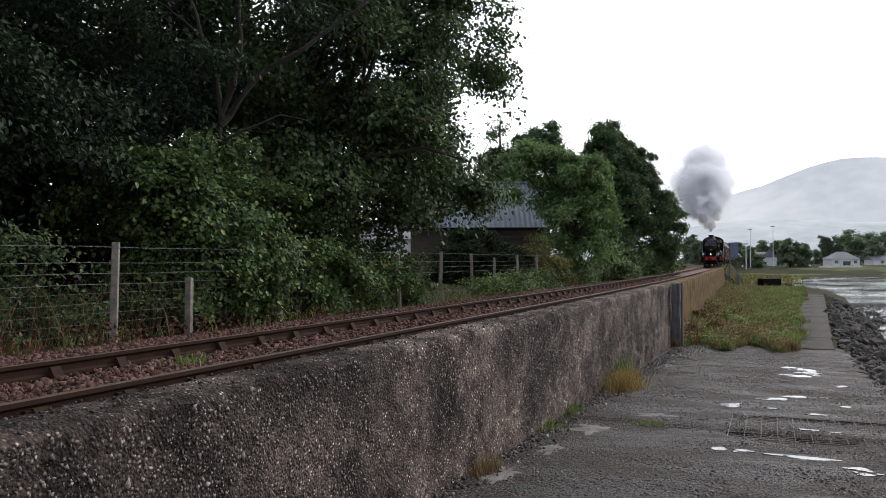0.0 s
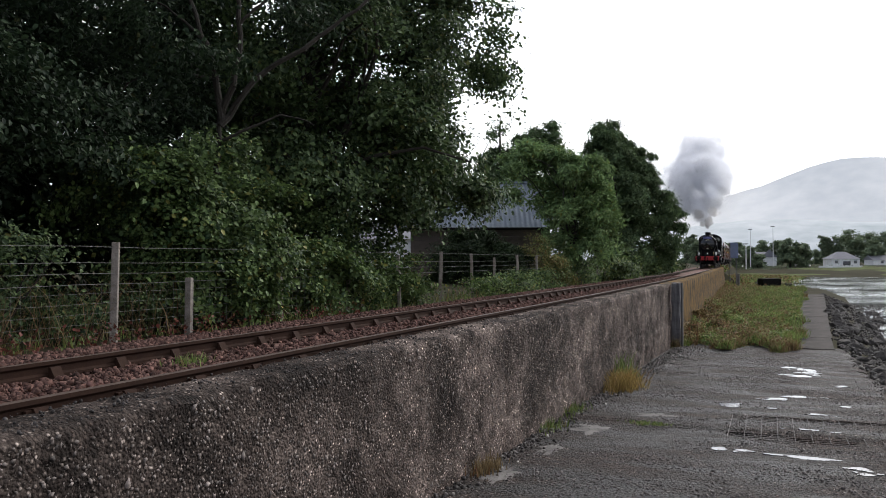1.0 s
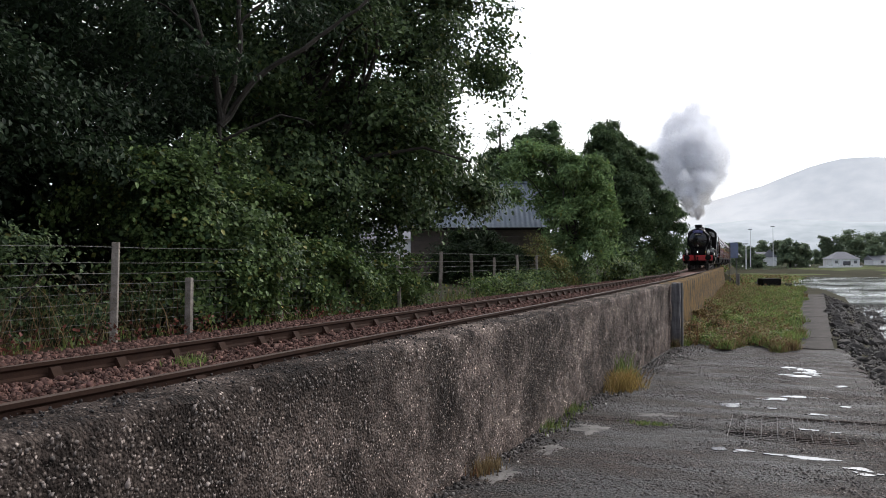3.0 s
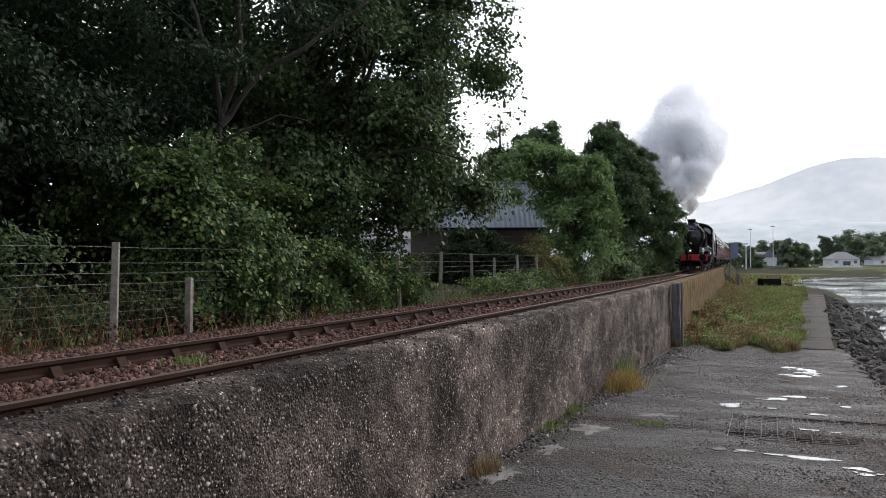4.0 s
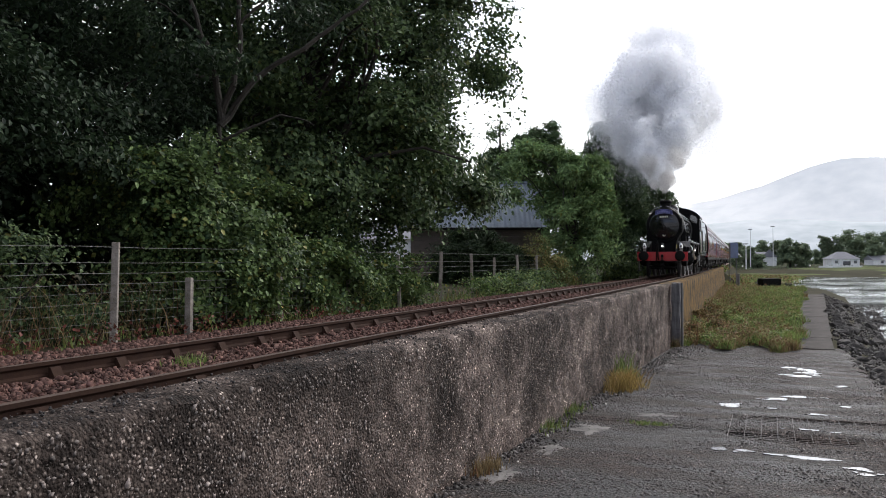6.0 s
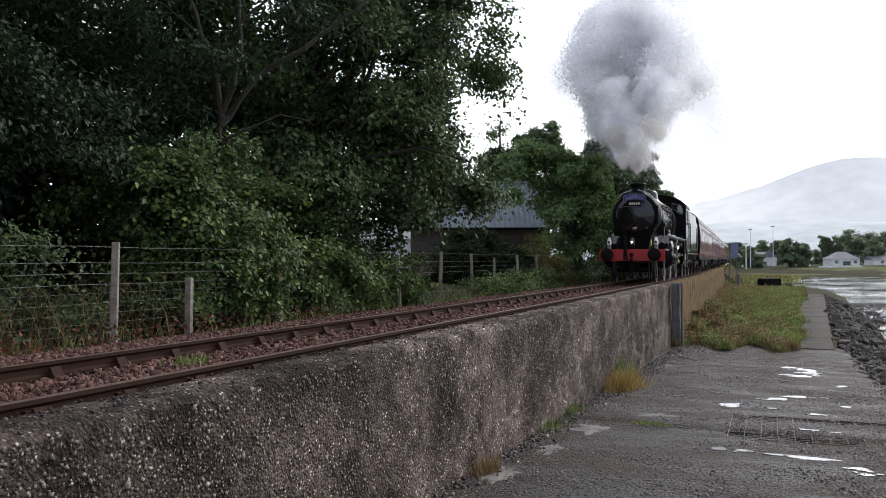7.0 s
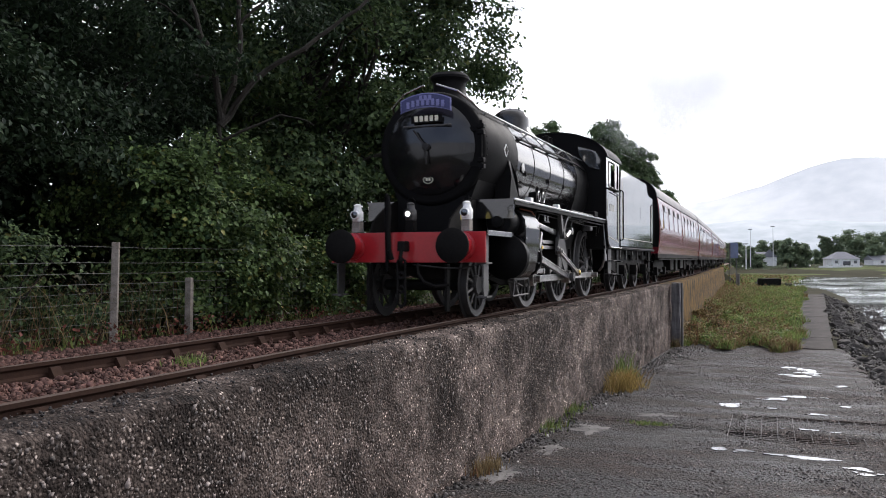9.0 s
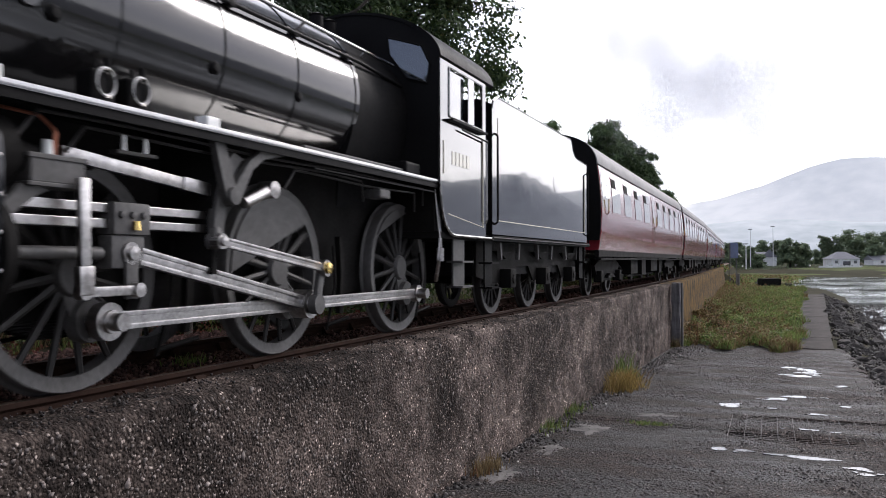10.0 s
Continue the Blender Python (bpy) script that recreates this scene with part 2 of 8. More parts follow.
for key, weight in (("maroon", 0.5), ("glass", 1.0)):
    M[key].node_tree.nodes["Principled BSDF"].inputs["Coat Weight"].default_value = weight
    M[key].node_tree.nodes["Principled BSDF"].inputs["Coat IOR"].default_value = 1.5 if key == "maroon" else 1.8
    M[key].node_tree.nodes["Principled BSDF"].inputs["Coat Roughness"].default_value = 0.08 if key == "maroon" else 0.03
M["black"].node_tree.nodes["Principled BSDF"].inputs["Coat Weight"].default_value = 0.7
M["black"].node_tree.nodes["Principled BSDF"].inputs["Coat IOR"].default_value = 1.6
M["lens"] = glow_mat("lit_headlamp", (1.0, 0.97, 0.9), 7.0)
M["coal"] = mat("coal", (0.012, 0.012, 0.013), 0.5, scale=6, fine=30, bump=0.6)


# ---- mesh helpers ----
def mesh_of(name, bm, material, smooth=False):
    me = bpy.data.meshes.new(name)
    bm.to_mesh(me)
    bm.free()
    if smooth:
        me.shade_smooth()
        me.set_sharp_from_angle(angle=radians(38))
    me.materials.append(material)
    return me


def thing(name, label, category, at=None, group="", kind=""):
    ob = new(name)
    ob.empty_display_size = 0.2
    if at is not None:
        ob.matrix_basis = at
    return tagged(ob, label, category, group, kind)


def part(name, bm, material, parent, label="", smooth=False, at=None):
    ob = new(name, mesh_of(name, bm, material, smooth))
    ob.parent = parent
    if at is not None:
        ob.matrix_basis = at
    if label:
        ob["label"] = label
    return ob


def share(name, me, parent, at=None):
    ob = new(name, me)
    ob.parent = parent
    if at is not None:
        ob.matrix_basis = at
    return ob


def single(name, bm, material, label, category, group="", kind="", smooth=False):
    return tagged(new(name, mesh_of(name, bm, material, smooth)), label, category, group, kind)


def box(bm, x0, x1, y0, y1, z0, z1, bevel=0.0, m=None):
    vs = bmesh.ops.create_cube(bm, size=1.0)["verts"]
    bmesh.ops.scale(bm, vec=(x1 - x0, y1 - y0, z1 - z0), verts=vs)
    bmesh.ops.translate(bm, vec=((x0 + x1) / 2, (y0 + y1) / 2, (z0 + z1) / 2), verts=vs)
    if bevel:
        es = list({e for v in vs for e in v.link_edges})
        r = bmesh.ops.bevel(bm, geom=es, offset=bevel, segments=2, affect="EDGES", profile=0.6)
        vs = list({v for f in r["faces"] for v in f.verts} | {v for v in vs if v.is_valid})
    if m is not None:
        bmesh.ops.transform(bm, matrix=m, verts=[v for v in vs if v.is_valid])
    return vs


def tube(bm, a, b, r0, r1=None, seg=16, caps=True):
    """A round bar from a to b."""
    a, b = Vector(a), Vector(b)
    d = b - a
    r1 = r0 if r1 is None else r1
    q = d.to_track_quat("Z", "Y").to_matrix()
    rings = []
    for p, r in ((a, r0), (b, r1)):
        rings.append([bm.verts.new(p + q @ Vector((r * math.cos(2 * math.pi * i / seg), r * math.sin(2 * math.pi * i / seg), 0))) for i in range(seg)])
    for i in range(seg):
        j = (i + 1) % seg
        bm.faces.new((rings[0][i], rings[0][j], rings[1][j], rings[1][i]))
    if caps:
        bm.faces.new(rings[0][::-1])
        bm.faces.new(rings[1])
    return rings


def lathe(bm, profile, origin, axis="y", seg=40, closed=False):
    """Turn (radius, along) pairs about an axis through origin."""
    o = Vector(origin)
    rings = []
    for r, h in profile:
        ring = []
        for i in range(seg):
            c, s = r * math.cos(2 * math.pi * i / seg), r * math.sin(2 * math.pi * i / seg)
            v = {"y": (c, h, s), "z": (c, s, h), "x": (h, c, s)}[axis]
            ring.append(bm.verts.new(o + Vector(v)))
        rings.append(ring)
    for a, b in zip(rings, rings[1:]):
        for i in range(seg):
            j = (i + 1) % seg
            bm.faces.new((a[i], a[j], b[j], b[i]))
    if profile[0][0] > 1e-4:
        bm.faces.new(rings[0])
    if profile[-1][0] > 1e-4:
        bm.faces.new(rings[-1][::-1])
    bmesh.ops.recalc_face_normals(bm, faces=bm.faces)
    return rings


def extrude_profile(bm, pts, axis, a, b):
    """A closed outline in the plane across axis, from a to b. pts for x: (y, z); y: (x, z); z: (x, y)."""
    def at(p, h):
        return {"x": (h, p[0], p[1]), "y": (p[0], h, p[1]), "z": (p[0], p[1], h)}[axis]
    lo = [bm.verts.new(at(p, a)) for p in pts]
    hi = [bm.verts.new(at(p, b)) for p in pts]
    n = len(pts)
    fs = [bm.faces.new((lo[i], lo[(i + 1) % n], hi[(i + 1) % n], hi[i])) for i in range(n)]
    fs += [bm.faces.new(lo[::-1]), bm.faces.new(hi)]
    bmesh.ops.recalc_face_normals(bm, faces=fs)
    return lo + hi


def pipe(bm, pts, r, seg=8):
    """A bent round bar along points."""
    for a, b in zip(pts, pts[1:]):
        tube(bm, a, b, r, seg=seg)


def fast_mesh(name, co, faces_len, idx, material):
    """A mesh from numpy arrays: vertices, corners per face (constant), flat indices."""
    me = bpy.data.meshes.new(name)
    me.vertices.add(len(co))
    me.vertices.foreach_set("co", np.ascontiguousarray(co, dtype=np.float32).ravel())
    me.loops.add(len(idx))
    me.loops.foreach_set("vertex_index", np.ascontiguousarray(idx, dtype=np.int32))
    k = len(idx) // faces_len
    me.polygons.add(k)
    me.polygons.foreach_set("loop_start", np.arange(k, dtype=np.int32) * faces_len)
    me.update(calc_edges=True)
    me.materials.append(material)
    return me


def rot_frames(rng, n, up=0.0):
    """n random turns as 3 x 3 matrices; up pulls the third axis upwards."""
    a = rng.normal(size=(n, 3))
    if np.ndim(up):
        a = a * 0.5 + up
    else:
        a[:, 2] += up
    a /= np.linalg.norm(a, axis=1)[:, None]
    b = rng.normal(size=(n, 3))
    b -= (b * a).sum(1)[:, None] * a
    b /= np.linalg.norm(b, axis=1)[:, None]
    return np.stack((b, np.cross(a, b), a), axis=2)


LEAF = np.array([(0, 0, 0), (0.36, 0.35, 0.1), (0.26, 0.72, 0.06), (0, 1, -0.06), (-0.26, 0.72, 0.06), (-0.36, 0.35, 0.1)], float)
LEAF_F = np.array([(0, 1, 2, 3), (0, 3, 4, 5)])
STONE = np.array([(0.9, 0.1, -0.1), (-0.85, 0.15, 0.05), (0.1, 0.95, 0.0), (-0.05, -0.9, 0.1), (0.05, 0.1, 0.75), (0.0, -0.05, -0.75), (0.55, 0.55, 0.4), (-0.5, -0.5, 0.45)], float)
STONE_F = np.array([(6, 0, 2), (6, 2, 4), (6, 4, 0), (7, 1, 3), (7, 3, 4), (7, 4, 1), (4, 3, 0), (4, 2, 1), (5, 2, 0), (5, 0, 3), (5, 3, 1), (5, 1, 2)])

# a sharper broken stone
CHIP = np.array([(1.0, 0.0, -0.2), (0.35, 0.8, -0.35), (-0.7, 0.55, -0.3), (-0.8, -0.5, -0.25), (0.25, -0.85, -0.3), (0.5, 0.1, 0.6), (-0.45, 0.25, 0.75), (-0.2, -0.5, 0.5)], float)
CHIP_F = np.array([(0, 1, 5), (1, 2, 6), (1, 6, 5), (2, 3, 6), (3, 7, 6), (3, 4, 7), (4, 0, 5), (4, 5, 7), (5, 6, 7), (0, 4, 1), (1, 4, 3), (1, 3, 2)])


def scatter(name, places, turns, sizes, shape, faces, material):
    """Many small pieces of one shape as one mesh."""
    n, k = len(places), len(shape)
    sz = np.asarray(sizes, float)
    sz = sz[:, None, None] if sz.ndim == 1 else sz[:, None, :]
    co = np.einsum("nij,nkj->nki", turns, shape[None] * sz) + places[:, None]
    idx = (faces[None] + (np.arange(n) * k)[:, None, None]).reshape(-1)
    return fast_mesh(name, co.reshape(-1, 3), faces.shape[1], idx, material)


# ---- the line of the railway ----
def bend(y):
    """Sideways place of the track at y, and its slope."""
    if y < 14:
        return 0.0, 0.0
    if y < 60:
        return -0.036 * (y - 14) ** 2 / 92, -0.036 * (y - 14) / 46
    return -0.828 - 0.038 * (y - 60), -0.038


def on_track(y, length=0.0):
    """Pose on the rails at y, turned along the chord to y + length."""
    x0, s = bend(y)
    if length:
        s = (bend(y + length)[0] - x0) / length
    return pose(x0, y, 0, 0, 0, math.degrees(math.atan(-s)))


def ground_z(x, y):
    """Height of the quay and shore."""
    z = -1.56 - 0.03 * min(max(y, -20), 31)
    return z
# ---- ground, water, hills ----
WATER = -3.6


def land(x, y):
    """Height of the land sheet under everything."""
    cx = x - (bend(y)[0] if y > 0 else 0)
    if cx < 1.0:
        z = -0.55 + 0.05 * noise.noise((x * 0.4, y * 0.4, 0))
        if cx < -4:
            z += min(0.9, (-4 - cx) * 0.08)
        return z
    edge = 7.35 + 0.03 * max(0, y - 30)
    if y < 112 or cx < 2:
        q = ground_z(x, y) - 0.06
        if x < edge:
            return q
        return max(WATER - 0.7, q - (x - edge) * 0.42)
    if y < 235:
        return WATER - 0.35 + 0.5 * max(0.0, min(1.0, (9 - x + (y - 112) * 0.02) / 6))
    return WATER + min(2.6, (y - 235) * 0.045)


def build_ground():
    xs = [-2500, -800, -250, -90, -40, -22, -14, -10, -8, -7, -6, -5, -4, -3, -2, -1, 0, 0.9, 1.12, 2, 3, 4, 5, 6, 7.3, 8, 8.7, 9.4, 10.2, 11, 12, 14, 17, 22, 30, 45, 80, 160, 400, 1000, 2500]
    ys = [-400, -120, -50, -25, -12, -6] + [-3 + 2.5 * i for i in range(50)] + [125, 135, 150, 170, 190, 210, 225, 235, 245, 260, 280, 310, 360, 450, 700, 1200, 2600]
    bm = bmesh.new()
    g = []
    for y in ys:
        shift = bend(y)[0] if 0 < y < 125 else 0.0
        row = [x + shift if -12 < x < 4 else x for x in xs]
        g.append([bm.verts.new((x, y, land(x, y))) for x in row])
    for a, b in zip(g, g[1:]):
        for i in range(len(xs) - 1):
            bm.faces.new((a[i], a[i + 1], b[i + 1], b[i]))
    single("ground", bm, M["mud"], "muddy shore and dark earth under the quay and railway", "ground", kind="structure", smooth=True)
    bm = bmesh.new()
    vs = [bm.verts.new(v) for v in ((7.6, -400, WATER), (2500, -400, WATER), (2500, 900, WATER), (7.6, 900, WATER))]
    bm.faces.new(vs)
    m = mat("rippled_loch_water", (0.035, 0.038, 0.028), 0.9, second=(0.03, 0.032, 0.026), scale=0.3, fine=2.6, bump=0.0, spec=0.0)
    nt = m.node_tree
    n, l = nt.nodes.new, nt.links.new
    gl, ms = n("ShaderNodeBsdfGlossy"), n("ShaderNodeMixShader")
    gl.inputs["Roughness"].default_value = 0.07
    gl.inputs["Color"].default_value = (0.9, 0.92, 0.92, 1)
    co, mp, no, rp = n("ShaderNodeTexCoord"), n("ShaderNodeMapping"), n("ShaderNodeTexNoise"), n("ShaderNodeTexNoise")
    mp.inputs["Scale"].default_value = (0.1, 0.06, 1)
    mp.inputs["Rotation"].default_value = (0, 0, 0.2)
    l(co.outputs["Object"], mp.inputs[0])
    l(mp.outputs[0], no.inputs[0])
    no.inputs["Scale"].default_value, no.inputs["Detail"].default_value = 1.6, 7
    l(co.outputs["Object"], rp.inputs[0])
    rp.inputs["Scale"].default_value, rp.inputs["Detail"].default_value = 1.8, 3
    mr = n("ShaderNodeMapRange")
    mr.inputs["From Min"].default_value, mr.inputs["From Max"].default_value = 0.36, 0.66
    mr.inputs["To Min"].default_value, mr.inputs["To Max"].default_value = 0.15, 0.95
    l(no.outputs[0], mr.inputs[0])
    bp = n("ShaderNodeBump")
    bp.inputs["Strength"].default_value, bp.inputs["Distance"].default_value = 0.5, 0.1
    l(rp.outputs[0], bp.inputs["Height"])
    l(bp.outputs[0], gl.inputs["Normal"])
    l(mr.outputs[0], ms.inputs[0])
    l(nt.nodes["Principled BSDF"].outputs[0], ms.inputs[1])
    l(gl.outputs[0], ms.inputs[2])
    l(ms.outputs[0], nt.nodes["Material Output"].inputs[0])
    single("water", bm, m, "calm grey tidal water with faint ripples", "water", kind="structure")


def build_hills():
    def range_of(name, dist, crest, material, label, seed, a0=-1.3, a1=1.3, jag=1.0, steps=160):
        bm = bmesh.new()
        top, low, back = [], [], []
        for i in range(steps + 1):
            a = a0 + (a1 - a0) * i / steps
            x, y = dist * math.sin(a), dist * math.cos(a)
            h = crest(a) + jag * (dist * 0.004 * noise.noise((a * 9, seed, 0)) + dist * 0.0016 * noise.noise((a * (40 if steps < 200 else 130), seed, 3)))
            low.append(bm.verts.new((x * 0.8, y * 0.8, -5)))
            top.append(bm.verts.new((x, y, max(2.0, h))))
            back.append(bm.verts.new((x * 1.2, y * 1.2, -5)))
        mid = []
        for i in range(steps + 1):
            p = (low[i].co + top[i].co) / 2
            p.z = top[i].co.z * (0.42 + 0.2 * noise.noise((i * 0.13, seed, 8)))
            mid.append(bm.verts.new(p))
        for i in range(steps):
            for a, b in ((low, mid), (mid, top), (top, back)):
                bm.faces.new((a[i], a[i + 1], b[i + 1], b[i]))
        single(name, bm, material, label, "hill", kind="structure", smooth=True)

    def far(a):
        # one long whaleback rising to the right of the line, lower to its left
        d = math.degrees(a)
        return 2600 * (0.056 + 0.052 * math.exp(-((d - 5.0) / 7.5) ** 2) + 0.03 * math.exp(-((d - 26) / 12) ** 2))

    def near(a):
        d = math.degrees(a)
        return 1700 * (0.034 + 0.012 * math.exp(-((d + 1) / 5) ** 2) + 0.008 * math.exp(-((d - 9) / 4) ** 2))

    def wooded(a):
        # the wooded shore down the loch, which the polished paint mirrors
        # past 80 degrees an unseen ridge is added to darken reflections and skylight
        d = math.degrees(a)
        return 600 * (0.035 + 0.065 * min(1, max(0, d - 9) / 7) + 0.04 * min(1, max(0, d - 30) / 25) + 0.07 * min(1, max(0, d - 80) / 50)) * min(1, (d - 8) / 3)
    range_of("hill_wooded", 600, wooded, M["wood_hill"], "wooded shore down the loch, out of view, with an added ridge behind", 9.0, radians(9), radians(300), 4.0, 700)
    range_of("hill_far", 2600, far, M["hill"], "grassy mountain, its haze painted in near-white", 1.0)
    range_of("hill_near", 1700, near, M["hill_near"], "low wooded hills across the water, tinted blue-grey for haze", 5.0)


build_ground()
build_hills()


# ---- retaining wall ----
WALL_X, WALL_TOP = 1.31, -0.07


def wall_stretch(name, y0, y1, step, label, material, rough):
    """Front and top of a retaining wall along the track, worn and uneven."""
    bm = bmesh.new()
    n = int((y1 - y0) / step) + 1
    rows = []
    prof = [(-0.62, -0.03), (-0.45, -0.0), (-0.3, 0.0), (-0.18, 0.0), (-0.09, -0.004), (-0.035, -0.02), (-0.008, -0.06)]
    k = int(2.6 / (step * 1.0)) + 1
    for i in range(n):
        y = y0 + (y1 - y0) * i / (n - 1)
        bx, s = bend(y) if y > 0 else (0, 0)
        row = []
        for dx, dz in prof:
            j = 0.02 * noise.noise((dx * 9, y * 6, 1)) + 0.012 * noise.noise((dx * 25, y * 22, 4))
            edge = 0.035 * noise.noise((y * 1.7, 3, 3)) if dx > -0.12 else 0
            row.append(bm.verts.new((WALL_X + bx + dx + edge + j, y, WALL_TOP + dz + j * 1.2 + edge)))
        for q in range(1, k):
            z = -0.06 - 2.7 * q / (k - 1)
            d = rough * (0.014 * noise.noise((y * 0.9, z * 0.9, 7)) + 0.018 * noise.noise((y * 4, z * 4, 2)) + 0.012 * noise.noise((y * 14, z * 14, 9)))
            if z < -1.3:
                d += 0.05 * min(1, (-1.3 - z) * 3) + 0.03 * noise.noise((y * 2.5, z * 5, 5))
            row.append(bm.verts.new((WALL_X + bx + d, y, WALL_TOP + z)))
        rows.append(row)
    for a, b in zip(rows, rows[1:]):
        for i in range(len(a) - 1):
            bm.faces.new((a[i], b[i], b[i + 1], a[i + 1]))
    # the back, so that the wall has its thickness
    for r in (rows,):
        bk = [(bm.verts.new((a[0].co.x - 0.02, a[0].co.y, WALL_TOP - 2.6))) for a in r]
        for i in range(len(r) - 1):
            bm.faces.new((r[i][0], bk[i], bk[i + 1], r[i + 1][0]))
    return single(name, bm, material, label, "wall", kind="structure", smooth=True)


def pebbly_mat(name, size, tint, stretch, relief, stain=0.3, wet=0.0, paler=None):
    """Cast concrete with washed-out pebbles and broad dark stains."""
    m = bpy.data.materials.new(name)
    m.use_nodes = True
    nt = m.node_tree
    n, l = nt.nodes.new, nt.links.new
    b = nt.nodes["Principled BSDF"]
    b.inputs["Roughness"].default_value = 0.8
    co = n("ShaderNodeTexCoord")
    vor = n("ShaderNodeTexVoronoi")
    vor.inputs["Scale"].default_value = size
    l(co.outputs["Object"], vor.inputs["Vector"])
    vor2 = n("ShaderNodeTexVoronoi")
    vor2.inputs["Scale"].default_value = size * 0.38
    l(co.outputs["Object"], vor2.inputs["Vector"])
    big = n("ShaderNodeTexNoise")
    big.inputs["Scale"].default_value, big.inputs["Detail"].default_value = 0.7, 6
    mp = n("ShaderNodeMapping")
    mp.inputs["Scale"].default_value = stretch
    l(co.outputs["Object"], mp.inputs[0])
    l(mp.outputs[0], big.inputs[0])
    fine = n("ShaderNodeTexNoise")
    fine.inputs["Scale"].default_value, fine.inputs["Detail"].default_value = 60, 4
    l(co.outputs["Object"], fine.inputs[0])
    # pebble tint per cell
    cell = n("ShaderNodeValToRGB")
    e = cell.color_ramp.elements
    e[0].position, e[0].color = 0.0, (0.025, 0.021, 0.019, 1)
    e[1].position, e[1].color = 1.0, (0.62, 0.57, 0.52, 1)
    for p, c in ((0.4, (0.055, 0.044, 0.038, 1)), (0.72, (0.12, 0.093, 0.08, 1)), (0.9, (0.27, 0.24, 0.215, 1))):
        x = e.new(p)
        x.color = c
    sep = n("ShaderNodeSeparateColor")
    l(vor.outputs["Color"], sep.inputs[0])
    l(sep.outputs[0], cell.inputs[0])
    paste = n("ShaderNodeValToRGB")
    e = paste.color_ramp.elements
    e[0].position, e[0].color = 0.3, (0.028, 0.023, 0.02, 1)
    e[1].position, e[1].color = 0.72, (0.105, 0.088, 0.077, 1)
    l(big.outputs[0], paste.inputs[0])
    edge = n("ShaderNodeMapRange")
    edge.inputs["From Min"].default_value, edge.inputs["From Max"].default_value = 0.28, 0.5
    l(vor.outputs["Distance"], edge.inputs[0])
    mx = n("ShaderNodeMix")
    mx.data_type = "RGBA"
    l(edge.outputs[0], mx.inputs["Factor"])
    l(cell.outputs[0], mx.inputs["A"])
    l(paste.outputs[0], mx.inputs["B"])
    mul = n("ShaderNodeMix")
    mul.data_type, mul.blend_type = "RGBA", "MULTIPLY"
    mul.inputs["Factor"].default_value = 0.85
    tone = n("ShaderNodeValToRGB")
    e = tone.color_ramp.elements
    e[0].position, e[0].color = 0.38, (stain, stain * 0.93, stain * 0.87, 1)
    e[1].position, e[1].color = 0.62, (1, 1, 1, 1)
    l(big.outputs[0], tone.inputs[0])
    l(mx.outputs["Result"], mul.inputs["A"])
    l(tone.outputs[0], mul.inputs["B"])
    sep2, lump, hv = n("ShaderNodeSeparateColor"), n("ShaderNodeMapRange"), n("ShaderNodeHueSaturation")
    l(vor2.outputs["Color"], sep2.inputs[0])
    l(sep2.outputs[1], lump.inputs[0])
    lump.inputs["To Min"].default_value, lump.inputs["To Max"].default_value = 0.6, 1.45
    l(lump.outputs[0], hv.inputs["Value"])
    l(mul.outputs["Result"], hv.inputs["Color"])
    tn = n("ShaderNodeMix")
    tn.data_type, tn.blend_type = "RGBA", "MULTIPLY"
    tn.inputs["Factor"].default_value = 1.0
    tn.inputs["B"].default_value = (*tint, 1)
    l(hv.outputs[0], tn.inputs["A"])
    col = tn.outputs["Result"]
    if paler:
        # paler past the first length, the change broken up by noise
        sx, mad, rng_, hs = n("ShaderNodeSeparateXYZ"), n("ShaderNodeMath"), n("ShaderNodeMapRange"), n("ShaderNodeHueSaturation")
        l(co.outputs["Object"], sx.inputs[0])
        mad.operation = "MULTIPLY_ADD"
        mad.inputs[1].default_value = 8.0
        l(big.outputs[0], mad.inputs[0])
        l(sx.outputs[1], mad.inputs[2])
        rng_.inputs["From Min"].default_value, rng_.inputs["From Max"].default_value = paler[0] + 4, paler[1] + 4
        rng_.inputs["To Min"].default_value, rng_.inputs["To Max"].default_value = 1.0, paler[2]
        l(mad.outputs[0], rng_.inputs[0])
        l(rng_.outputs[0], hs.inputs["Value"])
        hs.inputs["Saturation"].default_value = 0.75
        l(col, hs.inputs["Color"])
        col = hs.outputs[0]
    l(col, b.inputs["Base Color"])
    b.inputs["Specular IOR Level"].default_value = 0.12 + 0.25 * wet
    gloss = n("ShaderNodeMapRange")
    gloss.inputs["From Min"].default_value, gloss.inputs["From Max"].default_value = 0.4, 0.6
    gloss.inputs["To Min"].default_value, gloss.inputs["To Max"].default_value = 0.85 - 0.5 * wet, 0.85
    l(big.outputs[0], gloss.inputs[0])
    l(gloss.outputs[0], b.inputs["Roughness"])
    h = n("ShaderNodeMath")
    h.operation = "MULTIPLY_ADD"
    h.inputs[1].default_value = -1.2
    l(vor.outputs["Distance"], h.inputs[0])
    l(fine.outputs[0], h.inputs[2])
    h2 = n("ShaderNodeMath")
    h2.operation = "MULTIPLY_ADD"
    h2.inputs[1].default_value = -0.8
    l(vor2.outputs["Distance"], h2.inputs[0])
    l(h.outputs[0], h2.inputs[2])
    bp = n("ShaderNodeBump")
    bp.inputs["Strength"].default_value, bp.inputs["Distance"].default_value = 0.8, relief
    l(h2.outputs[0], bp.inputs["Height"])
    l(bp.outputs[0], b.inputs["Normal"])
    return m


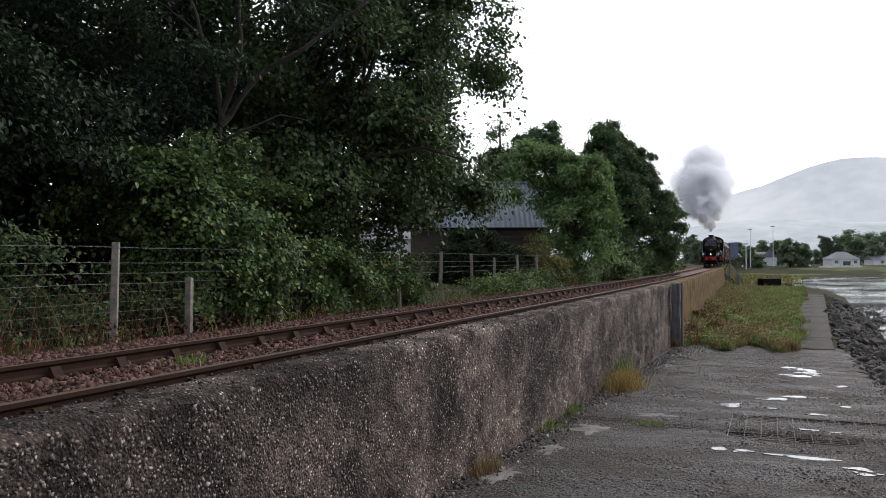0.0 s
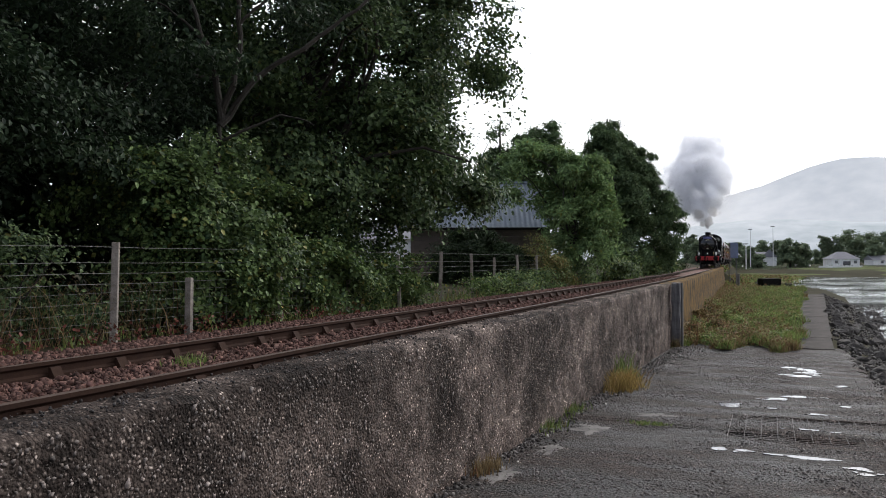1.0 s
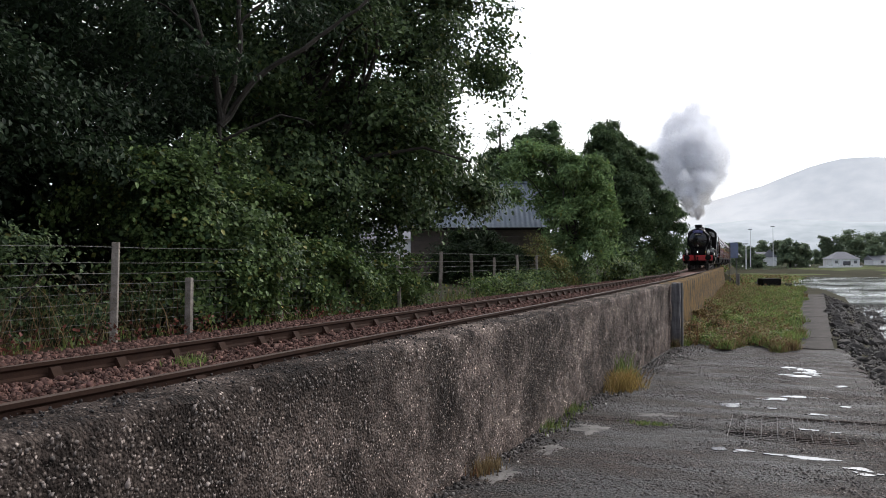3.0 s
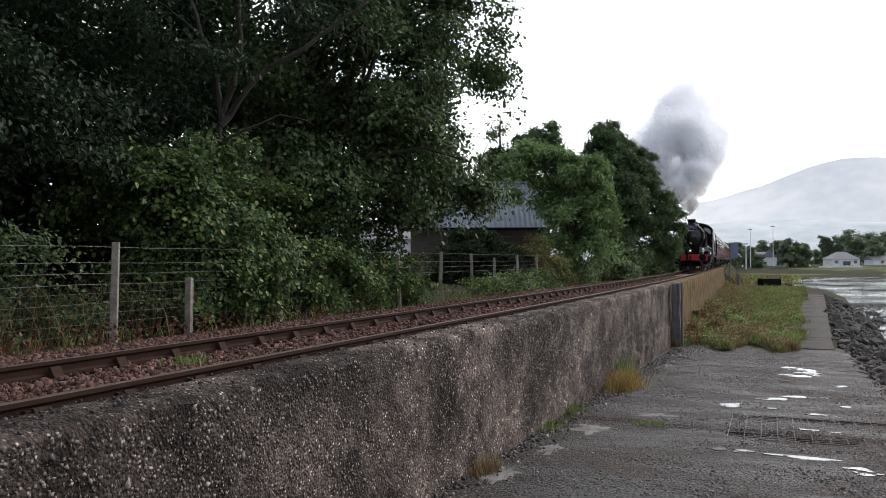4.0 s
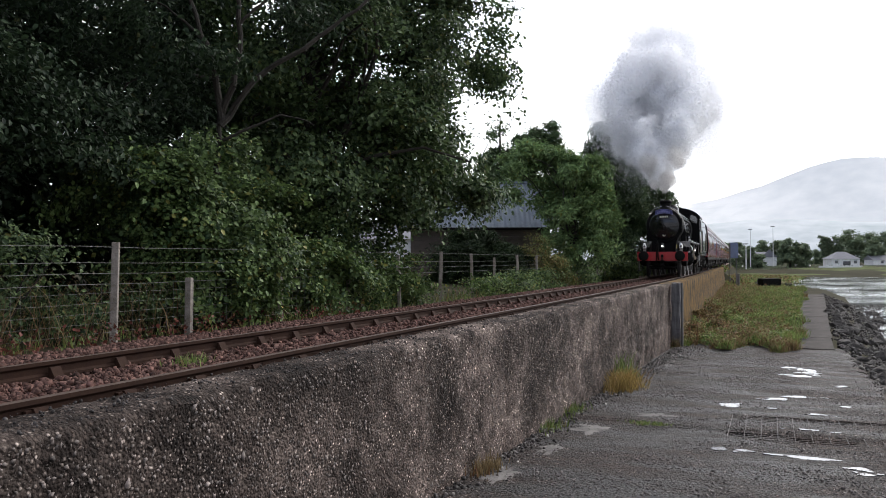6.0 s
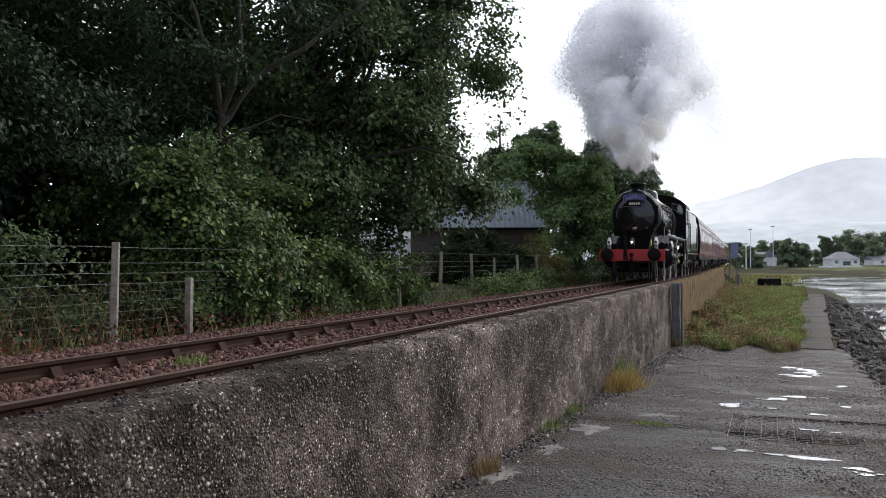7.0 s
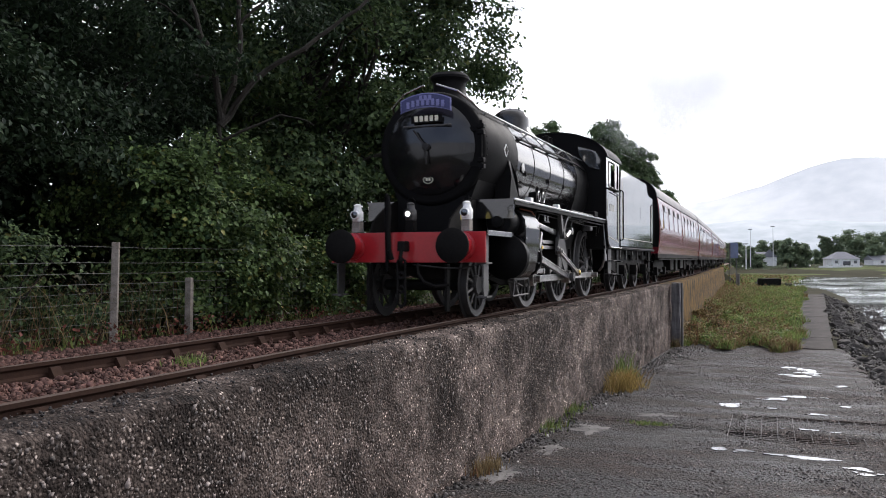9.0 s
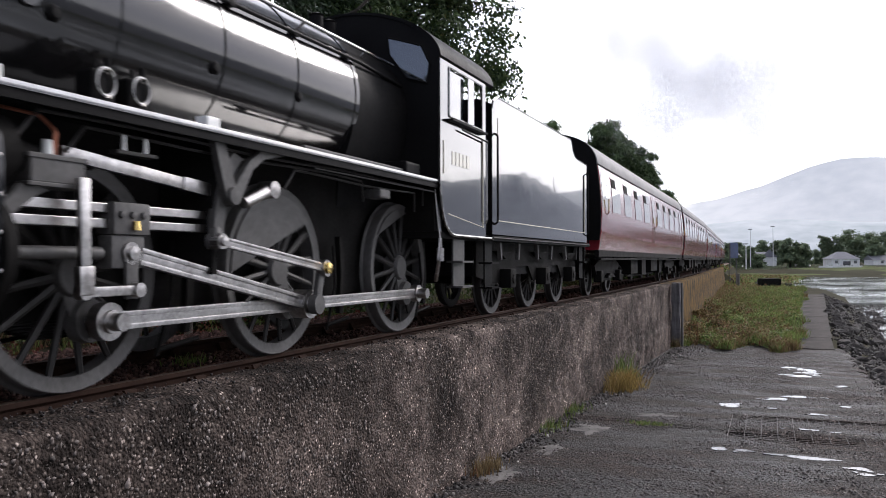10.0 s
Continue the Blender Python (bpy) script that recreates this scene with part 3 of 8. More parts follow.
M["wall"] = pebbly_mat("pebbly_cast_concrete", 36, (0.8, 0.675, 0.61), (1.6, 1.5, 1.9), 0.03, 0.3, paler=(4.0, 11.0, 2.3))
M["paving"] = pebbly_mat("worn_aggregate_paving", 27, (0.42, 0.365, 0.345), (0.7, 2.2, 1), 0.04, 0.14, 0.6)
M["stained_wall"] = mat("lichen_stained_wall", (0.17, 0.105, 0.04), 0.95, second=(0.05, 0.042, 0.034), scale=1.3, fine=7, bump=0.9, depth=0.05, spread=(0.42, 0.58), spec=0.04)
quay_wall = wall_stretch("wall_quay", -7.0, 33.3, 0.07, "weathered concrete retaining wall with exposed pebbles beside the track", M["wall"], 1.0)
far_wall = wall_stretch("wall_far", 33.3, 117.0, 0.35, "old concrete sea wall stained orange by lichen and weeds", M["stained_wall"], 1.0)


def wall_pebbles():
    rng = np.random.default_rng(5)
    n = 30000
    y = 2.2 + 30 * rng.random(n) ** 1.35
    z = WALL_TOP - 0.05 - 2.2 * rng.random(n)
    p = np.stack((np.full(n, WALL_X + 0.004), y, z), 1)
    p[:, 0] += np.array([bend(v)[0] for v in y])
    for i in range(n):
        yy, zz = p[i, 1], p[i, 2] - WALL_TOP
        p[i, 0] += 0.014 * noise.noise((yy * 0.9, zz * 0.9, 7)) + 0.018 * noise.noise((yy * 4, zz * 4, 2))
        if zz < -1.3:
            p[i, 0] += 0.05 * min(1, (-1.3 - zz) * 3)
    s = 0.005 + 0.022 * rng.random(n) ** 2.4
    s[:700] = 0.018 + 0.034 * rng.random(700) ** 2.5
    # worn almost flush with the face
    a = rng.random(n) * 6.283
    c, d, o, i = np.cos(a), np.sin(a), np.zeros(n), np.ones(n)
    t = np.stack((np.stack((i, o, o), 1), np.stack((o, c, -d), 1), np.stack((o, d, c), 1)), 1)
    me = scatter("wall_pebbles", p, t, np.stack((s * 0.32, s, s * (0.6 + 0.4 * rng.random(n))), 1), STONE, STONE_F, M["pebble"])
    ob = new("wall_pebbles", me)
    ob.parent = quay_wall
    ob["kind"] = "stuff"
    n = 1800
    y = 2.0 + 24 * rng.random(n) ** 1.6
    p = np.stack((WALL_X - 0.6 * rng.random(n), y, np.full(n, WALL_TOP + 0.005)), 1)
    p[:, 0] += np.array([bend(v)[0] for v in y])
    me = scatter("wall_top_grit", p, rot_frames(rng, n), 0.006 + 0.014 * rng.random(n) ** 2, STONE, STONE_F, M["chip"])
    ob = new("wall_top_grit", me)
    ob.parent = quay_wall
    ob["kind"] = "stuff"


wall_pebbles()


# ---- quay paving ----
def build_paving():
    bm = bmesh.new()
    xs = np.linspace(1.2, 7.45, 64)
    ys = np.concatenate((np.linspace(-6, 8, 30), np.linspace(8.15, 34, 210)))
    g = []
    for y in ys:
        row = []
        for x in xs:
            z = ground_z(x, y) + 0.035 * noise.noise((x * 0.5, y * 0.5, 1)) + 0.012 * noise.noise((x * 2.2, y * 2.2, 4)) + 0.01 * noise.noise((x * 6, y * 6, 2))
            # a shallow step across where two pours meet
            if y > 14.9 - (x - 2) * 0.1:
                z += 0.05
            if x > 7.1:
                z -= (x - 7.1) * (0.4 + 0.5 * noise.noise((y * 0.8, 0, 0)))
            row.append(bm.verts.new((x, y, z)))
        g.append(row)
    for a, b in zip(g, g[1:]):
        for i in range(len(xs) - 1):
            bm.faces.new((a[i], a[i + 1], b[i + 1], b[i]))
    return single("pavement", bm, M["paving"], "rough dark wet concrete quay with loose grit", "pavement", kind="structure", smooth=True)


def pave_z(x, y):
    z = ground_z(x, y) + 0.035 * noise.noise((x * 0.5, y * 0.5, 1)) + 0.012 * noise.noise((x * 2.2, y * 2.2, 4))
    return z + (0.05 if y > 14.9 - (x - 2) * 0.1 else 0)


pavement = build_paving()


def paving_grit():
    """Loose chips and stones set in the worn surface."""
    rng = np.random.default_rng(21)
    n = 42000
    y = 8.0 + 26 * rng.random(n) ** 1.35
    x = 1.45 + 5.9 * rng.random(n)
    # chips gather in drifts
    keep = np.array([noise.noise((a * 0.55, b * 0.9, 3)) + 0.35 * noise.noise((a * 2, b * 3, 9)) > 0.42 * random.random() - 0.24 for a, b in zip(x, y)])
    x, y = x[keep], y[keep]
    z = np.array([pave_z(a, b) for a, b in zip(x, y)])
    n = len(x)
    s = 0.006 + 0.026 * rng.random(n) ** 3
    me = scatter("paving_grit", np.stack((x, y, z), 1), rot_frames(rng, n), np.stack((s, s, s * 0.7), 1), CHIP, CHIP_F, M["chip"])
    ob = new("paving_grit", me)
    ob.parent = pavement
    ob["kind"] = "stuff"


paving_grit()


def build_path():
    """The raised concrete walkway past the grass, in long slabs."""
    way = thing("pavement_path", "pale concrete walkway of cast slabs along the shore", "path", kind="structure")
    y = 33.6
    k = 0
    while y < 84:
        L = 4.8
        bm = bmesh.new()
        x = 5.55 + 0.031 * (y - 33.6)
        w = 1.35 + 0.009 * (y - 33.6)
        box(bm, 0, w, 0, L - 0.008, -2.75, -2.42 + 0.003 * math.sin(k * 2.1), bevel=0.003)
        part("slab", bm, M["slab"], way, at=pose(x, y, 0, 0.05 * math.sin(k * 1.3), 0.06 * math.cos(k * 2.7), -1.78))
        y += L
        k += 1


build_path()


# ---- track ----
def sweep_rail(offset, name, label):
    prof = [(-0.035, 0.0), (0.035, 0.0), (0.036, -0.03), (0.012, -0.05), (0.011, -0.1), (0.034, -0.118), (0.034, -0.145), (-0.034, -0.145), (-0.034, -0.118), (-0.011, -0.1), (-0.012, -0.05), (-0.036, -0.03)]
    bm = bmesh.new()
    ys = [-25 + 2 * i for i in range(20)] + [15 + 1.5 * i for i in range(60)] + [105 + 5 * i for i in range(35)]
    rows = []
    for y in ys:
        x, s = bend(y)
        rows.append([bm.verts.new((x + offset + a, y, z)) for a, z in prof])
    n = len(prof)
    top = []
    for a, b in zip(rows, rows[1:]):
        for i in range(n):
            f = bm.faces.new((a[i], a[(i + 1) % n], b[(i + 1) % n], b[i]))
            if i == 0:
                top.append(f)
    for f in top:
        f.material_index = 1
    bmesh.ops.recalc_face_normals(bm, faces=bm.faces)
    ob = single(name, bm, M["rail"], label, "rail", kind="structure")
    ob.data.materials.append(M["rail_top"])
    return ob


rail_near = sweep_rail(0.7525, "rail_seaward", "rusty bullhead rail with a worn top")
rail_far = sweep_rail(-0.7525, "rail_landward", "rusty bullhead rail with a worn top")


def build_sleepers():
    track = thing("track_bed", "dark timber sleepers with cast chairs under the rails", "railway", kind="structure")
    bm = bmesh.new()
    box(bm, -1.3, 1.28, -0.125, 0.125, -0.3, -0.175, bevel=0.012)
    sl = mesh_of("sleeper", bm, M["sleeper"])
    bm = bmesh.new()
    box(bm, -0.16, 0.16, -0.1, 0.1, -0.19, -0.145, bevel=0.01)
    for s in (1, -1):
        extrude_profile(bm, [(s * 0.04, -0.16), (s * 0.13, -0.16), (s * 0.06, -0.05), (s * 0.04, -0.05)], "y", -0.055, 0.055)
    # oak key on the outer side
    box(bm, 0.012, 0.05, -0.1, 0.1, -0.12, -0.06, bevel=0.006)
    ch = mesh_of("rail_chair", bm, M["rail"])
    y = -3.0
    while y < 62:
        m = on_track(y)
        share("sleeper", sl, track, m)
        share("rail_chair", ch, track, m @ pose(0.7525, 0, 0, 0, 0, 0))
        share("rail_chair", ch, track, m @ pose(-0.7525, 0, 0, 0, 0, 180))
        y += 0.76


def build_ballast():
    """Loose stones over a shaped bed."""
    bm = bmesh.new()
    xs = np.linspace(-4.2, 0.72, 60)
    ys = np.concatenate((np.linspace(-6, 40, 300), np.linspace(41, 280, 130)))
    g = []
    for y in ys:
        bx = bend(y)[0] if y > 0 else 0
        row = []
        for x in xs:
            z = -0.168
            if x < -1.5:
                z = -0.16 - (-1.5 - x) * 0.09
            z += 0.03 * noise.noise((x * 3, y * 3, 2)) + 0.02 * noise.noise((x * 9, y * 9, 5))
            row.append(bm.verts.new((x + bx, y, z)))
        g.append(row)
    for a, b in zip(g, g[1:]):
        for i in range(len(xs) - 1):
            bm.faces.new((a[i], a[i + 1], b[i + 1], b[i]))
    single("ballast_bed", bm, M["ballast"], "reddish-brown ballast bed between and beside the rails", "ballast", kind="structure", smooth=False)
    rng = np.random.default_rng(11)
    n = 36000
    y = 3.0 + 50 * rng.random(n) ** 1.9
    x = -3.4 + 4.05 * rng.random(n)
    x += np.array([bend(v)[0] for v in y])
    z = np.where(x < -1.5, -0.14 - (-1.5 - x) * 0.09, -0.165)
    z = z + 0.03 * rng.random(n)
    p = np.stack((x, y, z), 1)
    s = 0.014 + 0.042 * rng.random(n) ** 1.8
    flat = np.stack((s, s * (0.55 + 0.5 * rng.random(n)), s * (0.45 + 0.5 * rng.random(n))), 1)
    me = scatter("ballast_stones", p, rot_frames(rng, n), flat, CHIP, CHIP_F, M["ballast"])
    tagged(new("ballast_stones", me), "loose reddish-brown crushed ballast stones", "ballast", kind="stuff")


build_sleepers()
build_ballast()
# ---- the train; each vehicle's space: y runs back from its front, z up from the rails, +x towards the sea ----
BOILER_Z = 2.60
D_R, P_R, T_R, C_R = 0.765, 0.475, 0.56, 0.455
DRIVERS, PONY = (3.93, 6.29, 8.91), 1.23
THROW, CYL_Z, ROD_X = 0.33, 0.90, 1.02


def wheelset(name, parent, y, r, spokes, weight, crank, label):
    """An axle with two spoked wheels; it turns about its own origin."""
    tone = M["wheel"] if name == "driving_wheelset" else M["dark_wheel"]
    bm = bmesh.new()
    tube(bm, (-0.7, 0, 0), (0.7, 0, 0), 0.085, seg=14)
    axle = part(name, bm, M["grime"], parent, label, smooth=True, at=pose(0, y, r))
    for s in (1, -1):
        bm = bmesh.new()
        o, i = s * 0.815, s * 0.685
        rim = r - 0.075
        for a, b in (((rim, o - s * 0.012), (r - 0.012, o)), ((r - 0.012, o), (r, o - s * 0.02)), ((r, o - s * 0.02), (r + 0.003, i + s * 0.035)), ((r + 0.003, i + s * 0.035), (r + 0.026, i + s * 0.012)), ((r + 0.026, i + s * 0.012), (r + 0.02, i)), ((r + 0.02, i), (rim - 0.03, i)), ((rim - 0.03, i), (rim - 0.03, o - s * 0.012)), ((rim - 0.03, o - s * 0.012), (rim, o - s * 0.012))):
            seg = 56
            ra = [bm.verts.new((a[1], a[0] * math.cos(2 * math.pi * k / seg), a[0] * math.sin(2 * math.pi * k / seg))) for k in range(seg)]
            rb = [bm.verts.new((b[1], b[0] * math.cos(2 * math.pi * k / seg), b[0] * math.sin(2 * math.pi * k / seg))) for k in range(seg)]
            for k in range(seg):
                bm.faces.new((ra[k], ra[(k + 1) % seg], rb[(k + 1) % seg], rb[k]))
        bmesh.ops.remove_doubles(bm, verts=bm.verts, dist=1e-4)
        bmesh.ops.recalc_face_normals(bm, faces=bm.faces)
        part("tyre", bm, tone, axle, smooth=True)
        bm = bmesh.new()
        lathe(bm, [(0.0, o + s * 0.03), (0.13, o + s * 0.03), (0.15, o), (0.17, i)], (0, 0, 0), axis="x", seg=24)
        part("wheel_hub", bm, tone, axle, smooth=True)
        bm = bmesh.new()
        tube(bm, (o - s * 0.03, 0.12, 0), (o - s * 0.045, rim - 0.02, 0), 0.032, 0.022, seg=6)
        sp = mesh_of("spoke", bm, M["dark_wheel"], True)
        for k in range(spokes):
            share("spoke", sp, axle, Matrix.Rotation(2 * math.pi * (k + 0.5) / spokes, 4, "X"))
        ang = crank if s > 0 else (None if crank is None else crank + math.pi / 2)
        if crank is not None:
            # boss that carries the crank pin
            bm = bmesh.new()
            d = Vector((0, math.cos(ang), math.sin(ang)))
            lathe(bm, [(0.0, o + s * 0.05), (0.14, o + s * 0.05), (0.15, o - s * 0.04)], tuple(d * THROW), axis="x", seg=20)
            box(bm, min(o, o - s * 0.08), max(o, o - s * 0.08), -0.12, 0.12, 0.0, THROW, m=Matrix.Rotation(ang - math.pi / 2, 4, "X"))
            part("crank_boss", bm, M["wheel"], axle, smooth=True)
            bm = bmesh.new()
            tube(bm, tuple(d * THROW + Vector((o, 0, 0))), tuple(d * THROW + Vector((s * 1.13, 0, 0))), 0.06, seg=16)
            part("crank_pin", bm, M["steel"], axle, smooth=True)
            if weight:
                # balance weight: a segment of the wheel opposite the crank
                bm = bmesh.new()
                pts, half = [], weight
                R2 = rim - 0.005
                for k in range(25):
                    a = ang + math.pi - half + 2 * half * k / 24
                    pts.append((R2 * math.cos(a), R2 * math.sin(a)))
                extrude_profile(bm, pts, "x", min(o + s * 0.004, o - s * 0.06), max(o + s * 0.004, o - s * 0.06))
                part("balance_weight", bm, M["wheel"], axle)
    return axle


def rod(name, parent, a_to_b, width, x0, x1, material, ends, label=""):
    """A fluted rod from its origin along +y, with round ends."""
    L = a_to_b
    bm = bmesh.new()
    xm = (x0 + x1) / 2
    h = width / 2
    box(bm, x0, x1, 0, L, -h, h, bevel=0.008)
    # flanges leave a flute down the middle
    box(bm, x1 - 0.004, x1 + 0.012, 0.1, L - 0.1, h * 0.45, h, bevel=0.003)
    box(bm, x1 - 0.004, x1 + 0.012, 0.1, L - 0.1, -h, -h * 0.45, bevel=0.003)
    for y, r in ends:
        lathe(bm, [(0.0, x0 - 0.015), (r, x0 - 0.015), (r, x1 + 0.02), (r * 0.62, x1 + 0.02), (r * 0.6, x1 + 0.045), (0.0, x1 + 0.05)], (0, y, 0), axis="x", seg=24)
    return part(name, bm, material, parent, label, smooth=True)


def marks(name, parent, material, widths, x, z, h, y, gap=0.018, depth=0.006, at=None):
    """A row of plain bars, each a piece of its own."""
    cx = x - (sum(widths) + gap * (len(widths) - 1)) / 2
    for w in widths:
        bm = bmesh.new()
        box(bm, cx, cx + w, y - depth, y, z - h / 2, z + h / 2)
        part(name, bm, material, parent, at=at)
        cx += w + gap


def head_lamp(parent, label, x, lit, body_mat):
    """An oil-lamp shaped headlamp on its iron, standing on the front platform."""
    bm = bmesh.new()
    lathe(bm, [(0.075, 0.17), (0.085, 0.2), (0.085, 0.31), (0.06, 0.345), (0.055, 0.40), (0.066, 0.41), (0.03, 0.435), (0.0, 0.44)], (0, 0, 0), axis="z", seg=20)
    lathe(bm, [(0.065, -0.12), (0.065, -0.02)], (0, 0, 0.265), axis="y", seg=18)
    ob = part("headlamp", bm, body_mat, parent, label, smooth=True, at=pose(x, 0.62, 1.27))
    bm = bmesh.new()
    box(bm, -0.065, 0.065, -0.07, 0.07, 0.0, 0.17, bevel=0.012)
    part("bracket_box", bm, M["grime"] if lit else M["post"], ob)
    bm = bmesh.new()
    r = 0.036 if lit else 0.052
    lathe(bm, [(0.0, -0.135), (r * 0.7, -0.13), (r, -0.122), (r, -0.1)], (0, 0, 0.265), axis="y", seg=18)
    part("lens", bm, M["lens"] if lit else M["glass"], ob, "lit white lens" if lit else "dark glass lens", smooth=True)
    bm = bmesh.new()
    pipe(bm, [(0.06, 0, 0.40), (0.065, 0, 0.46), (0.03, 0, 0.5), (-0.03, 0, 0.5), (-0.065, 0, 0.46), (-0.06, 0, 0.40)], 0.007, 6)
    part("carry_handle", bm, M["satin"], ob)
    return ob


def build_loco():
    e = thing("steam_locomotive", "gloss black steam locomotive with red buffer beam and bright rods", "locomotive")
    # -- front end --
    bm = bmesh.new()
    box(bm, -1.22, 1.22, 0.44, 0.48, 0.82, 1.26, bevel=0.006)
    part("buffer_beam", bm, M["red"], e, "bright red steel beam")
    for s in (1, -1):
        bm = bmesh.new()
        lathe(bm, [(0.2, 0.44), (0.2, 0.41), (0.165, 0.4), (0.14, 0.24), (0.125, 0.235), (0.11, 0.1)], (s * 0.87, 0, 1.055), seg=28)
        sh = part("buffer_shank", bm, M["red"], e, "red stepped buffer housing", smooth=True)
        bm = bmesh.new()
        lathe(bm, [(0.0, 0.0), (0.12, 0.006), (0.2, 0.02), (0.245, 0.045), (0.245, 0.07), (0.12, 0.1)], (s * 0.87, 0, 1.055), seg=36)
        part("buffer_head", bm, M["grime"], sh, "dark greasy steel disc", smooth=True)
        bm = bmesh.new()
        extrude_profile(bm, [(0.5, 1.24), (0.72, 1.24), (0.72, 0.42), (0.62, 0.3), (0.55, 0.3), (0.5, 0.42)], "x", s * 1.16 - 0.012, s * 1.16 + 0.012)
        box(bm, s * 1.16 - 0.1, s * 1.16 + 0.06, 0.48, 0.74, 0.80, 0.825)
        box(bm, s * 1.16 - 0.1, s * 1.16 + 0.06, 0.5, 0.74, 0.32, 0.345)
        part("front_step", bm, M["wheel"], e, "dusty plate footstep")
        bm = bmesh.new()
        box(bm, s * 0.62 - 0.02, s * 0.62 + 0.02, 0.45, 0.56, 0.12, 0.8)
        part("guard_iron", bm, M["grime"], e)
    bm = bmesh.new()
    box(bm, -0.06, 0.06, 0.26, 0.44, 0.98, 1.13, bevel=0.02)
    pipe(bm, [(0, 0.28, 1.0), (0, 0.24, 0.86), (0, 0.3, 0.78)], 0.028, 10)
    part("draw_hook", bm, M["grime"], e)
    for k in range(3):
        bm = bmesh.new()
        z = 0.84 - 0.2 * k
        w = 0.06
        pipe(bm, [(-w, 0.28, z), (-w, 0.28, z - 0.2), (0, 0.28, z - 0.26), (w, 0.28, z - 0.2), (w, 0.28, z), (0, 0.28, z + 0.04), (-w, 0.28, z)], 0.02, 8)
        part("coupling_link", bm, M["grime"], e)
    bm = bmesh.new()
    pipe(bm, [(-0.28, 0.40, 0.7), (-0.28, 0.38, 1.2), (-0.28, 0.36, 1.72), (-0.26, 0.33, 1.8), (-0.22, 0.3, 1.78), (-0.2, 0.28, 1.62)], 0.028, 10)
    part("vacuum_pipe", bm, M["satin"], e, smooth=True)
    bm = bmesh.new()
    pipe(bm, [(-0.2, 0.28, 1.62), (-0.2, 0.26, 1.3), (-0.19, 0.27, 1.0), (-0.16, 0.3, 0.86)], 0.036, 10)
    part("vacuum_hose", bm, M["grime"], e, smooth=True)
    bm = bmesh.new()
    pipe(bm, [(0.2, 0.4, 0.8), (0.24, 0.34, 0.66), (0.34, 0.32, 0.54), (0.5, 0.36, 0.48), (0.66, 0.46, 0.5)], 0.022, 8)
    part("steam_heat_hose", bm, M["grime"], e, smooth=True)
    bm = bmesh.new()
    pipe(bm, [(0.1, 0.46, 0.79), (0.6, 0.43, 0.74), (0.9, 0.43, 0.74), (1.1, 0.46, 0.79)], 0.013, 6)
    part("front_grab_rail", bm, M["dark_wheel"], e)
    # low platform and frames
    bm = bmesh.new()
    box(bm, -1.24, 1.24, 0.48, 1.72, 1.235, 1.262)
    part("front_platform", bm, M["satin"], e)
    for s in (1, -1):
        bm = bmesh.new()
        box(bm, s * 1.25 - 0.012, s * 1.25 + 0.012, 0.48, 1.58, 1.2, 1.275, bevel=0.004)
        part("platform_edge", bm, M["chrome"], e, "polished steel angle")
        bm = bmesh.new()
        extrude_profile(bm, [(0.52, 1.262), (0.62, 1.45), (1.0, 1.66), (1.4, 1.78), (3.2, 1.85), (9.8, 1.7), (9.8, 0.62), (8.0, 0.5), (3.0, 0.42), (0.9, 0.8), (0.52, 0.86)], "x", s * 0.62 - 0.014, s * 0.62 + 0.014)
        part("frame_plate", bm, M["grime"], e, "thick black frame plate")
        bm = bmesh.new()
        lathe(bm, [(0.0, 0.012), (0.1, 0.01), (0.12, 0.0)], (0, 0, 0), axis="x", seg=28)
        part("oval_plate", bm, M["yellow"], e, "round yellow warning plate", smooth=True, at=pose(s * 0.638, 1.12, 1.52, 0, 0, 0 if s > 0 else 180))
    bm = bmesh.new()
    box(bm, -0.6, 0.6, 1.45, 3.1, 0.75, 1.85)
    extrude_profile(bm, [(-0.62, 1.8), (0.62, 1.8), (0.78, 2.2), (0.6, 2.3), (-0.6, 2.3), (-0.78, 2.2)], "y", 1.5, 3.1)
    part("smokebox_saddle", bm, M["satin"], e)
    # -- smokebox --
    bm = bmesh.new()
    lathe(bm, [(0.55, 1.40), (0.82, 1.395), (0.865, 1.41), (0.895, 1.45), (0.895, 3.14), (0.86, 3.145)], (0, 0, BOILER_Z), seg=64)
    sb = part("smokebox", bm, M["satin"], e, "sooty matt black smokebox", smooth=True)
    bm = bmesh.new()
    lathe(bm, [(0.0, 1.215), (0.2, 1.222), (0.4, 1.25), (0.58, 1.30), (0.70, 1.352), (0.735, 1.375), (0.735, 1.40)], (0, 0, BOILER_Z), seg=56)
    door = part("smokebox_door", bm, M["boiler"], e, "dished round black door", smooth=True)
    for z in (0.26, -0.27):
        bm = bmesh.new()
        extrude_profile(bm, [(x, z + 0.035 * k) for k, x in ((1, -0.35), (1, 0.86), (-1, 0.86), (-1, -0.35))], "y", 1.262, 1.285)
        for v in bm.verts:
            d = max(0.0, abs(v.co.x) - 0.1)
            v.co.y += 0.20 * d * d
            v.co.z += BOILER_Z
        part("hinge_strap", bm, M["satin"], door)
    bm = bmesh.new()
    tube(bm, (0.85, 1.33, BOILER_Z - 0.38), (0.85, 1.33, BOILER_Z + 0.38), 0.022, seg=10)
    for z in (0.3, 0.2, -0.22, -0.32):
        box(bm, 0.8, 0.9, 1.3, 1.4, BOILER_Z + z - 0.035, BOILER_Z + z + 0.035, bevel=0.01)
    part("hinge_post", bm, M["satin"], door)
    bm = bmesh.new()
